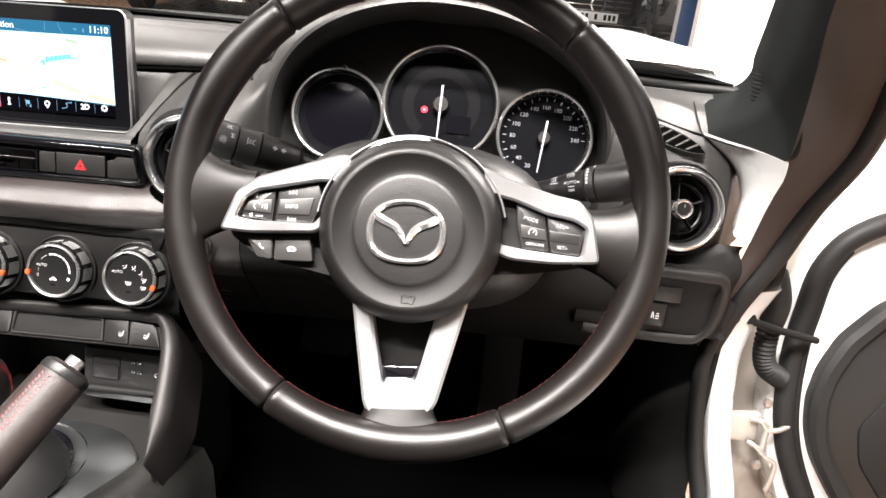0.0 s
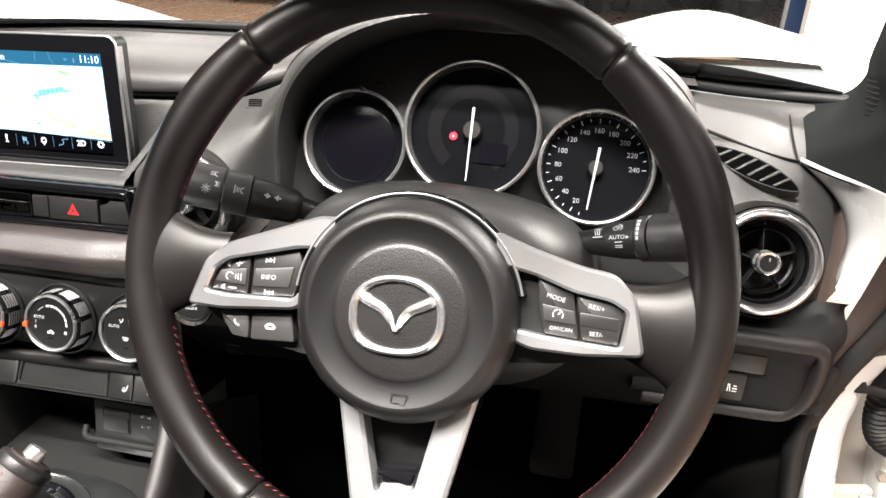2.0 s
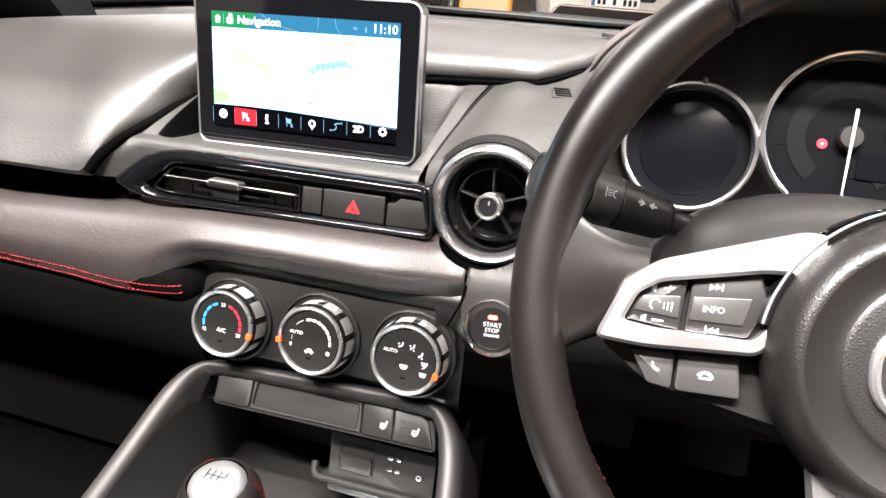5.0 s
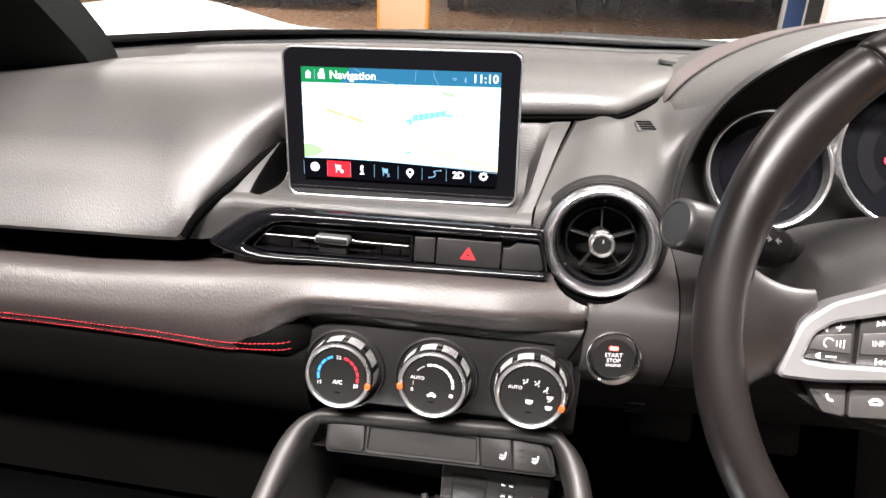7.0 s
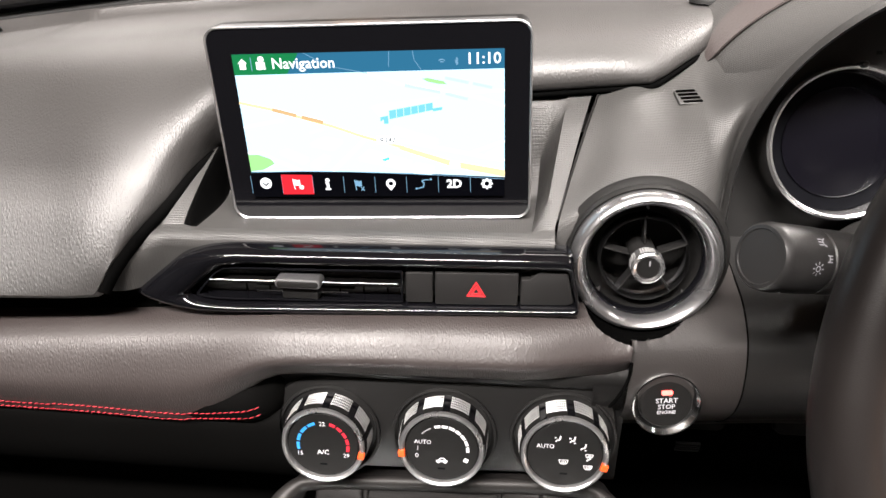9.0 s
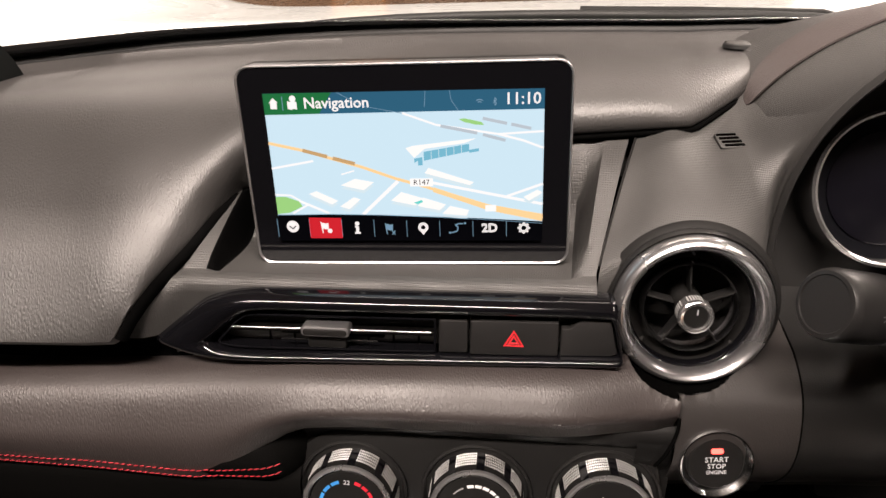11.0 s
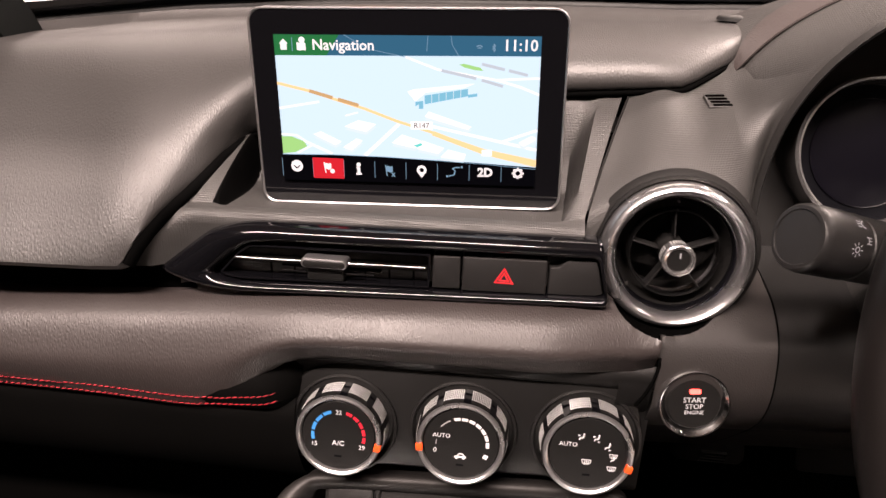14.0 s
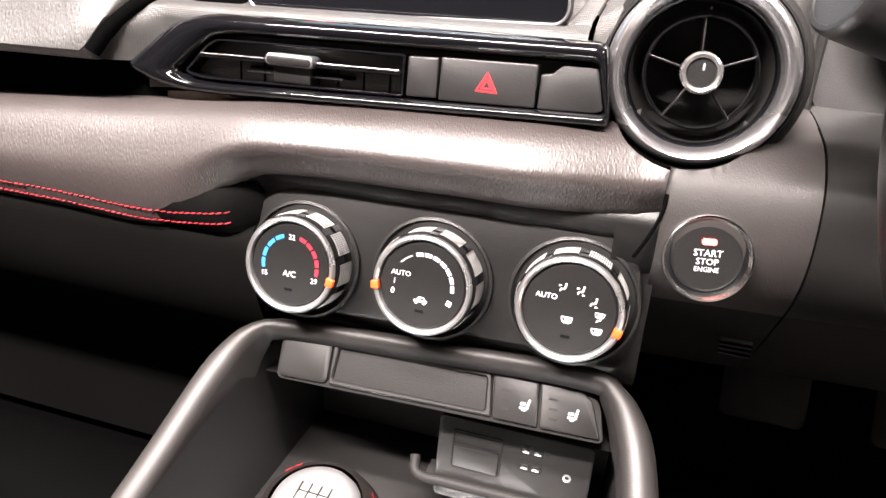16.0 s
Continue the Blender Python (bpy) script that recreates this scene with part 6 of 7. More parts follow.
        cross = [(0.0, 0.0), (0.001, 0.010 * k), (0.006, 0.016 * k), (0.016, 0.0195 * k), (0.028, 0.018 * k), (0.040, 0.008 * k), (0.050, -0.02), (0.055, -0.08)]
        roll.append([(ex + a if sgn > 0 else -0.745 - ex - a, ey, 0.494 + b) for a, b in cross])
    surface("leather_roll", roll, TUNNELHIDE, console, "padded leather edge of the tunnel")
surround = thing("gear_surround", "oval silver trim plate round the gear lever", "trim plate", pose(-0.380, 0.612, 0.4985, -1))
so = soften([(0.030, -0.21), (0.090, -0.03), (0.108, 0.045), (0.070, 0.088), (0.030, 0.098), (-0.030, 0.098), (-0.070, 0.088), (-0.100, 0.045), (-0.085, -0.03), (-0.04, -0.21)], 0.02, 6)
slab("plate", so, -0.004, 0.004, PLATE, surround, "dark silver plate", bevel=0.002)
lathe("outer_line", [(0.0745, 0.0036), (0.0735, 0.0052), (0.0720, 0.0036)], CHROME, surround, "bright thin ring", m=pose(-0.012, 0.014, 0), n=80)
lathe("boot_ring", [(0.0640, 0.0035), (0.0630, 0.0085), (0.0600, 0.0098), (0.0560, 0.008), (0.052, 0.0)], PIANO, surround, "gloss black ring", m=pose(-0.012, 0.010, 0), n=80)
gear = thing("gear_lever", "black leather gear knob with a silver top cap and red stitching", "gear lever", pose(-0.372, 0.604, 0.505, 12))
lathe("boot", [(0.054, 0.004), (0.050, 0.016), (0.036, 0.030), (0.024, 0.044), (0.017, 0.058)], RUBBER, gear, n=40)
lathe("knob", [(0.012, 0.055), (0.015, 0.062), (0.0195, 0.078), (0.0245, 0.095), (0.0262, 0.108), (0.0252, 0.119), (0.0215, 0.127), (0.018, 0.1295)], RIM, gear, "black leather knob", n=48)
cap = lathe("cap", [(0.0, 0.1345), (0.006, 0.1342), (0.0120, 0.1330), (0.0160, 0.1305), (0.0175, 0.1275)], CAPM, gear, "silver shift pattern cap", n=48)
flat("shift_pattern", [bar(-0.006, 0.004, -0.006, -0.004, 0.0006), bar(-0.002, 0.004, -0.002, -0.004, 0.0006), bar(0.002, 0.004, 0.002, -0.004, 0.0006), bar(0.006, 0.004, 0.006, 0.0, 0.0006), bar(-0.006, 0, 0.006, 0, 0.0006)], 0.1348, DARKCHROME, cap)
for a0 in (138, 28):
    verts, faces = [], []
    for q, z in spline([(0.0215, 0.084), (0.0248, 0.096), (0.0265, 0.107), (0.0257, 0.118), (0.0222, 0.1262)], 16):
        b = len(verts)
        for da in (-9, -1, 1, 9):
            verts.append((q * math.cos(radians(a0 + da)), q * math.sin(radians(a0 + da)), z - 0.0007))
            verts.append((q * math.cos(radians(a0 + da)), q * math.sin(radians(a0 + da)), z + 0.0007))
        faces += [(b, b + 2, b + 3, b + 1), (b + 4, b + 6, b + 7, b + 5)]
    ob = put("red_seam", verts, faces, RED, gear, "red stitched seam")
    ob["kind"] = "stuff"
# handbrake
hb0, hb1 = Vector((-0.345, 0.400, 0.530)), Vector((-0.2645, 0.547, 0.662))
brake = thing("handbrake", "leather handbrake lever with red stitching and a silver button", "handbrake", Matrix.Translation(hb0) @ (hb1 - hb0).to_track_quat("Z", "Y").to_matrix().to_4x4())
BL = (hb1 - hb0).length
lathe("grip", [(0.0, -0.10), (0.0185, -0.10), (0.0190, 0.0), (0.0192, BL * 0.5), (0.0185, BL - 0.012), (0.0170, BL - 0.005), (0.0135, BL - 0.001), (0.0, BL)], GRIP, brake, n=36)
lathe("button", [(0.0066, BL - 0.002), (0.0066, BL + 0.0050), (0.0058, BL + 0.0066), (0.0, BL + 0.0070)], SATIN, brake, "silver release button", n=32)
lathe("end_collar", [(0.0178, BL - 0.012), (0.0190, BL - 0.009), (0.0182, BL - 0.004), (0.0155, BL - 0.002)], PLAST, brake, n=36)
verts, faces = [], []
for k in range(80):
    zz = -0.04 + 0.0031 * k
    if zz > BL - 0.014:
        break
    for dx in (-0.0030, 0.0030):
        b = len(verts)
        for q in ((dx - 0.0011, 0.0), (dx, 0.0004), (dx + 0.0011, 0.0)):
            for e in (-0.00045, 0.00045):
                a = math.radians(108) + q[0] / 0.019
                rr = 0.0193 + q[1]
                verts.append((rr * math.cos(a), rr * math.sin(a), zz + e + (0.0008 if dx > 0 else -0.0008) * (q[0] - dx) / 0.002))
        faces += [(b, b + 1, b + 3, b + 2), (b + 2, b + 3, b + 5, b + 4)]
st = put("red_stitching", verts, faces, WHEELRED, brake, "double row of red stitches")
st["kind"] = "stuff"

# ---- footwells ----
foot = thing("footwell", "black carpeted footwells with dark mats, their shade put into the colour", "car floor", kind="structure")
surface("carpet", [[(x, -0.6, 0.33), (x, 0.2, 0.33), (x, 0.75, 0.34), (x, 1.0, 0.40), (x, 1.15, 0.62), (x, 1.15, 0.80)] for x in (-1.08, -0.8, -0.52, -0.25, 0.0, 0.33)], SHADED_CARPET, foot, thick=0.01)
surface("side_kick", [[(-1.09, y, 0.32), (-1.09, y, 0.80)] for y in (-0.6, 0.2, 1.15)], DARK, foot, thick=0.01)
kick = [[(0.33, y, z) for z in (0.32, 0.5, 0.66)] for y in (0.80, 0.95, 1.15)]
surface("kick_panel", [[(x_, y_, z) for x_, y_ in spline([(0.296, 0.803), (0.275, 0.812), (0.252, 0.840), (0.238, 0.880), (0.240, 0.96), (0.27, 1.15)], 14)] for z in (0.32, 0.45, 0.58, 0.655)], PLAST, foot, "black moulded kick panel", thick=0.004)
for px, pz, w in ((0.075, 0.50, 0.05), (-0.045, 0.53, 0.065), (-0.155, 0.53, 0.065)):
    pd = thing("pedal", "black rubber foot pedal hanging in the footwell", "pedal", face(px, 0.93, pz, 25), "foot pedals")
    slab("pad", rounded(w, 0.055 if px < 0.06 else 0.12, 0.008), -0.006, 0.004, DARK, pd, bevel=0.002)
    tube("arm", [(0, 0, -0.004), (0, 0.05, -0.03), (0, 0.20, -0.02), (0, 0.32, 0.02)], 0.008, DARK, pd)

# ---- screen picture: flat lit pieces ----
def lit(name, colour, strength=1.0):
    m = bpy.data.materials.new(name)
    m.use_nodes = True
    n = m.node_tree.nodes
    b = n["Principled BSDF"]
    b.inputs["Base Color"].default_value = (0.0, 0.0, 0.0, 1)
    b.inputs["Roughness"].default_value = 0.15
    b.inputs["Emission Color"].default_value = (*colour, 1)
    b.inputs["Emission Strength"].default_value = strength
    return m


SG = 2.2
L_SKY, L_BAR, L_BAR2 = lit("lit_map_blue", (0.56, 0.79, 0.92), SG), lit("lit_title_blue", (0.022, 0.115, 0.20), SG), lit("lit_title_green", (0.01, 0.16, 0.05), SG)
L_ROAD, L_MAIN, L_GREEN = lit("lit_road", (0.92, 0.95, 0.97), SG), lit("lit_main_road", (0.95, 0.66, 0.33), SG), lit("lit_park", (0.30, 0.64, 0.22), SG)
L_ROOF, L_WALL, L_SIDE, L_BLACK = lit("lit_roof", (0.93, 0.96, 0.96), SG), lit("lit_wall_blue", (0.16, 0.48, 0.64), SG), lit("lit_wall_pale", (0.62, 0.80, 0.88), SG), lit("lit_black", (0.002, 0.002, 0.003), SG)
L_WHITE, L_RED, L_DIM, L_NAMES, L_GREYN = lit("lit_white", (0.95, 0.95, 0.95), SG), lit("lit_red", (0.62, 0.02, 0.03), SG), lit("lit_dim_blue", (0.16, 0.30, 0.42), SG), lit("lit_name_brown", (0.55, 0.36, 0.17), SG), lit("lit_name_grey", (0.46, 0.55, 0.62), SG)
DW, DH = 0.1525, 0.0842
DC = (0.0002, 0.0002)


def S(u, v):
    """Picture place from 0..1 across and 0..1 down."""
    return (DC[0] + (u - 0.5) * DW, DC[1] + (0.5 - v) * DH)


def sp(points):
    return [S(u, v) for u, v in points]


def stroke(points, w):
    return [bar(*S(*a), *S(*b), w) for a, b in zip(points, points[1:])]


pict = new("display")
pict.parent = screen
pict["label"] = "lit display with a tilted street map and a row of icons"
E0 = 0.0004
flat("map_ground", [sp([(0, 0.135), (1, 0.125), (1, 0.885), (0.75, 0.86), (0.4, 0.835), (0, 0.83)])], E0, L_SKY, pict)
flat("title_bar", [sp([(0.0, 0), (1, 0), (1, 0.128), (0.0, 0.138)])], E0 + 0.0002, L_BAR, pict)
flat("title_tint", [sp([(0, 0), (0.02, 0), (0.12, 0.137), (0, 0.138)]), sp([(0.02, 0), (0.25, 0), (0.2, 0.136), (0.12, 0.137)])], E0 + 0.0003, L_BAR2, pict)
flat("park", [sp([(0, 0.70), (0.04, 0.70), (0.09, 0.735), (0.10, 0.77), (0.05, 0.815), (0.0, 0.825)]), sp([(0.70, 0.185), (0.72, 0.18), (0.78, 0.205), (0.79, 0.225), (0.76, 0.222), (0.72, 0.205)])], E0 + 0.0003, L_GREEN, pict)
flat("side_road", stroke([(0, 0.50), (0.16, 0.45)], 0.0012) + stroke([(0.33, 0.83), (0.47, 0.595)], 0.0020) + stroke([(0.09, 0.73), (0.20, 0.82)], 0.0014) + stroke([(0.50, 0.14), (0.62, 0.22), (0.84, 0.285), (1, 0.27)], 0.0011) + stroke([(0.84, 0.285), (0.93, 0.33), (1, 0.38)], 0.0012) + stroke([(0.87, 0.705), (1, 0.62)], 0.0014) + stroke([(0.55, 0.59), (1, 0.76)], 0.0016) + stroke([(0.26, 0.545), (0.31, 0.52)], 0.0008) + stroke([(0.0, 0.685), (0.06, 0.69), (0.12, 0.76), (0.06, 0.82)], 0.0010), E0 + 0.0004, L_ROAD, pict)
flat("title_lines", stroke([(0.585, 0.0), (0.58, 0.10)], 0.0003) + stroke([(0.67, 0.0), (0.675, 0.06), (0.70, 0.13)], 0.0003) + stroke([(0.27, 0.0), (0.36, 0.09), (0.50, 0.14)], 0.0003) + stroke([(0.07, 0.02), (0.07, 0.11)], 0.0004), E0 + 0.0006, L_DIM, pict)
flat("main_road", stroke([(0, 0.325), (0.12, 0.375), (0.34, 0.495), (0.46, 0.575), (0.58, 0.64), (0.80, 0.77), (1, 0.84)], 0.0017) + stroke([(0.60, 0.655), (0.80, 0.785), (1, 0.865)], 0.0028), E0 + 0.0005, L_MAIN, pict)
roofs = [[(0.255, 0.62), (0.31, 0.575), (0.38, 0.60), (0.34, 0.655)], [(0.13, 0.68), (0.16, 0.66), (0.24, 0.73), (0.215, 0.755)], [(0.245, 0.77), (0.30, 0.705), (0.325, 0.72), (0.28, 0.79)], [(0.44, 0.73), (0.48, 0.67), (0.56, 0.715), (0.53, 0.765)], [(0.54, 0.77), (0.56, 0.71), (0.645, 0.76), (0.62, 0.80)], [(0.57, 0.54), (0.585, 0.505), (0.75, 0.605), (0.735, 0.625)], [(0.63, 0.825), (0.66, 0.77), (0.73, 0.80), (0.72, 0.84)], [(0.93, 0.71), (0.98, 0.66), (1.0, 0.68), (0.95, 0.735)], [(0.79, 0.765), (0.83, 0.765), (0.83, 0.81), (0.79, 0.81)]]
flat("roof_shadow", [sp([(u, v + 0.022) for u, v in r]) for r in roofs[:-1]], E0 + 0.0006, L_SIDE, pict)
flat("map_building", [sp(r) for r in roofs] + [sp([(0.505, 0.37), (0.53, 0.355), (0.76, 0.31), (0.72, 0.34), (0.575, 0.375), (0.535, 0.435)])], E0 + 0.0007, L_ROOF, pict)
flat("building_front", [sp([(0.57, 0.395), (0.735, 0.345), (0.735, 0.395), (0.57, 0.455)]), sp([(0.535, 0.44), (0.565, 0.43), (0.565, 0.485), (0.548, 0.487), (0.548, 0.455), (0.535, 0.47)]), sp([(0.735, 0.385), (0.77, 0.375), (0.77, 0.395), (0.735, 0.405)])], E0 + 0.0008, L_WALL, pict)
flat("wall_lines", [bar(*S(0.57 + 0.0275 * k, 0.395 - 0.0083 * k), *S(0.57 + 0.0275 * k, 0.455 - 0.010 * k), 0.0003) for k in range(1, 6)], E0 + 0.0009, L_SIDE, pict)
# names on the map as plain bars
for u0, v0, u1, v1 in ((0.125, 0.375, 0.215, 0.42), (0.235, 0.43, 0.315, 0.47)):
    flat("name_bar", [bar(*S(u0, v0), *S(u1, v1), 0.0021)], E0 + 0.0010, L_NAMES, pict)
for u0, v0, u1, v1 in ((0.635, 0.225, 0.765, 0.275), (0.785, 0.285, 0.865, 0.325), (0.785, 0.18, 0.87, 0.215), (0.885, 0.22, 0.955, 0.25)):
    flat("name_bar", [bar(*S(u0, v0), *S(u1, v1), 0.0017)], E0 + 0.0010, L_GREYN, pict)
flat("road_sign", [sp([(0.515, 0.575), (0.60, 0.575), (0.60, 0.63), (0.515, 0.63)])], E0 + 0.0010, L_ROOF, pict)
words("lettering", "R147", 0.0044, lit("lit_sign_black", (0.05, 0.05, 0.05), SG), pict, *S(0.5575, 0.603), E0 + 0.0012)
flat("position_mark", [sp([(0.525, 0.745), (0.555, 0.725), (0.56, 0.74), (0.54, 0.755)])], E0 + 0.0010, lit("lit_teal", (0.1, 0.65, 0.6), SG), pict)
words("title", "Navigation", 0.0084, L_WHITE, pict, *S(0.265, 0.068), E0 + 0.0006, bold=0.00012)
words("clock", "11:10", 0.0088, L_WHITE, pict, *S(0.925, 0.062), E0 + 0.0006, bold=0.00010)
flat("home_icon", [sp([(0.02, 0.06), (0.037, 0.028), (0.054, 0.06), (0.049, 0.06), (0.049, 0.10), (0.025, 0.10), (0.025, 0.06)])], E0 + 0.0006, L_WHITE, pict)
flat("map_icon", [sp([(0.088, 0.05), (0.10, 0.055), (0.112, 0.05), (0.122, 0.055), (0.122, 0.105), (0.112, 0.10), (0.10, 0.105), (0.088, 0.10)]), disc(*S(0.108, 0.035), 0.0018)], E0 + 0.0006, L_WHITE, pict)
flat("signal_icon", arcs(0.0010, 0.0015, 45, 135, 1, 0, 6, *S(0.775, 0.09)) + arcs(0.0022, 0.0027, 45, 135, 1, 0, 6, *S(0.775, 0.09)) + stroke([(0.822, 0.065), (0.834, 0.085), (0.828, 0.10), (0.828, 0.05), (0.834, 0.065), (0.822, 0.085)], 0.0004), E0 + 0.0006, L_DIM, pict)
# icon row
edge = [(0, 0.845), (0.2, 0.838), (0.4, 0.842), (0.6, 0.855), (0.8, 0.875), (1, 0.905)]
flat("icon_bar", [sp([(0.0, 0.83), (0.2, 0.825), (0.4, 0.832), (0.6, 0.848), (0.8, 0.868), (1, 0.895), (1, 1.02), (0, 1.02)])], E0 + 0.0009, L_BLACK, pict)
flat("bar_rule", stroke([(0.0, 0.83), (0.2, 0.825), (0.4, 0.832), (0.6, 0.848), (0.8, 0.868), (1, 0.895)], 0.0003), E0 + 0.0010, L_DIM, pict)


def SI(u, v):
    """The icon row is spread a little wider than the map."""
    return S(u * 1.0385 - 0.0099, v)


def spi(points):
    return [SI(u, v) for u, v in points]


def strokei(points, w):
    return [bar(*SI(*a), *SI(*b), w) for a, b in zip(points, points[1:])]


flat("divider", [bar(*SI(u, 0.855 + 0.03 * u), *SI(u, 0.99), 0.0003) for u in (0.005, 0.125, 0.245, 0.365, 0.485, 0.605, 0.725, 0.845)], E0 + 0.0010, L_DIM, pict)
flat("active_key", [spi([(0.125, 0.848), (0.245, 0.852), (0.245, 1.0), (0.125, 1.0)])], E0 + 0.0011, L_RED, pict)
iy = 0.925
flat("icon_disc", [disc(*SI(0.062, iy - 0.012), 0.0036, 24)], E0 + 0.0012, L_WHITE, pict)
flat("icon_tick", strokei([(0.050, iy - 0.018), (0.062, iy + 0.006), (0.074, iy - 0.018)], 0.0008), E0 + 0.0014, L_BLACK, pict)
flat("icon_flag", [spi([(0.170, 0.89), (0.178, 0.885), (0.186, 0.892), (0.196, 0.887), (0.196, 0.93), (0.186, 0.935), (0.178, 0.928), (0.172, 0.932)]), bar(*SI(0.169, 0.88), *SI(0.174, 0.96), 0.0006), disc(*SI(0.200, 0.945), 0.0014, 14)], E0 + 0.0013, L_WHITE, pict)
flat("icon_info", [disc(*SI(0.303, iy - 0.032), 0.0013, 14), bar(*SI(0.303, iy - 0.012), *SI(0.303, iy + 0.034), 0.0017), bar(*SI(0.294, iy - 0.010), *SI(0.303, iy - 0.010), 0.0010), bar(*SI(0.292, iy + 0.036), *SI(0.314, iy + 0.036), 0.0010)], E0 + 0.0012, L_WHITE, pict)
flat("icon_flag", [spi([(0.408, 0.90), (0.416, 0.895), (0.424, 0.902), (0.434, 0.897), (0.434, 0.94), (0.424, 0.945), (0.416, 0.938), (0.410, 0.942)]), bar(*SI(0.407, 0.89), *SI(0.412, 0.97), 0.0006), bar(*SI(0.430, 0.945), *SI(0.442, 0.975), 0.0006), bar(*SI(0.442, 0.945), *SI(0.430, 0.975), 0.0006)], E0 + 0.0012, L_DIM, pict)
ring = arcs(0.0014, 0.0029, 0, 360, 1, 0, 26, *SI(0.545, iy - 0.004))
flat("icon_pin", ring + [spi([(0.530, iy + 0.012), (0.560, iy + 0.012), (0.545, iy + 0.052)])], E0 + 0.0012, L_WHITE, pict)
flat("icon_route", strokei([(0.648, iy + 0.035), (0.668, iy + 0.025), (0.672, iy - 0.005), (0.662, iy - 0.020), (0.675, iy - 0.030), (0.690, iy - 0.03)], 0.0007) + [disc(*SI(0.697, iy - 0.033), 0.0007, 10), disc(*SI(0.642, iy + 0.036), 0.0007, 10)], E0 + 0.0012, L_DIM, pict)
words("icon_2d", "2D", 0.0072, L_WHITE, pict, *SI(0.785, iy + 0.004), E0 + 0.0012, bold=0.00025)
gx, gy = SI(0.907, iy + 0.002)
teeth = [[(gx + r * math.cos(a) , gy + r * math.sin(a)) for r, a in ((0.0024, t - 0.22), (0.0035, t - 0.16), (0.0035, t + 0.16), (0.0024, t + 0.22))] for t in np.arange(0, 6.28, math.pi / 4)]
flat("icon_gear", arcs(0.0015, 0.0027, 0, 360, 1, 0, 26, gx, gy) + teeth, E0 + 0.0012, L_WHITE, pict)

# ---- car body: pillars, windscreen, bonnet, door ----
SHELL = mat("pillar_trim", (0.0070, 0.0080, 0.0078), 0.65, grain=0.3, scale=900, spots=0.2, worn=0.05, spec=0.07)
frame_ = thing("windscreen_frame", "dark windscreen pillars and header with rubber seals", "car pillar", kind="structure")


SEALBROWN = mat("door_seal_felt", (0.024, 0.018, 0.016), 0.7, grain=0.4, scale=800, spots=0.3, worn=0.06)
PL = [(0.2405, 0.912, 0.8820), (0.268, 0.908, 0.8845), (0.290, 0.903, 0.8925), (0.296, 0.888, 0.908), (0.289, 0.866, 0.925), (0.282, 0.833, 0.953), (0.274, 0.798, 0.982), (0.250, 0.690, 1.075), (0.215, 0.530, 1.215)]
PR = [(0.2385, 0.834, 0.8475), (0.2550, 0.797, 0.8468), (0.2728, 0.763, 0.8464), (0.2905, 0.737, 0.8480), (0.2960, 0.740, 0.8850), (0.294, 0.740, 0.918), (0.279, 0.700, 0.980), (0.255, 0.600, 1.080), (0.225, 0.450, 1.220)]
lp, rp2 = spline(PL, 44), spline(PR, 44)
rows = []
for i, (a, b) in enumerate(zip(lp, rp2)):
    a, b = Vector(a), Vector(b)
    k = min(1.0, i / 14)
    rows.append([a + Vector((0.0, 0.02, 0.005))] + [a.lerp(b, t) + Vector((-0.001 * k, -0.012 * k, 0.004 * k - 0.014 * (1 - k))) * math.sin(math.pi * t) for t in np.linspace(0, 1, 13)] + [b + Vector((0.012, 0.010, 0.0)) * k, b + Vector((0.030, 0.030, 0.0)) * k])
surface("pillar_trim", rows, SHELL, frame_, "dark moulded pillar trim", sharp=75)
for k in range(9):
    tube("grip_rib", [(0.2880, 0.8750 - 0.0022 * k, 0.9130 - 0.0042 * k), (0.2950, 0.8660 - 0.0022 * k, 0.9120 - 0.0042 * k)], 0.0010, DARK, frame_, n=6)
SLft = [(0.262, 0.793, 0.640), (0.275, 0.795, 0.665), (0.284, 0.788, 0.718), (0.2885, 0.771, 0.768), (0.2905, 0.740, 0.845), (0.294, 0.738, 0.918), (0.279, 0.700, 0.980), (0.255, 0.600, 1.080), (0.225, 0.450, 1.220)]
SRgt = [(0.270, 0.795, 0.632), (0.289, 0.798, 0.683), (0.312, 0.795, 0.733), (0.333, 0.788, 0.795), (0.355, 0.768, 0.857), (0.354, 0.740, 0.920), (0.340, 0.700, 0.985), (0.315, 0.600, 1.085), (0.285, 0.450, 1.225)]
sl, sr = spline(SLft, 40), spline(SRgt, 40)
surface("door_opening_trim", [[Vector(a).lerp(Vector(b), t) + Vector((0, -0.006, 0.002)) * math.sin(math.pi * t) for t in np.linspace(0, 1, 7)] for a, b in zip(sl, sr)], SEALBROWN, frame_, "brown-black felt trim along the door opening", sharp=60)
tube("door_seal", [Vector(p) + Vector((0.010, 0.006, 0.0)) for p in sr], 0.013, RUBBER, frame_, "black rubber door seal", n=12)
# far pillar and the header
rows = []
for p in spline([(-0.835, 0.955, 0.84), (-0.830, 0.90, 0.90), (-0.845, 0.72, 1.06), (-0.86, 0.50, 1.215)], 16):
    rows.append([Vector(p) + Vector((dx, dy, dz)) for dx, dy, dz in ((0.058, 0.015, 0.012), (0.052, -0.012, -0.012), (0.0, -0.03, -0.02), (-0.06, -0.03, -0.02), (-0.11, 0.02, 0.0), (-0.05, 0.04, 0.03))])
surface("pillar_trim", rows, SHELL, frame_, "dark moulded pillar trim", close_v=True, caps=True, sharp=60)
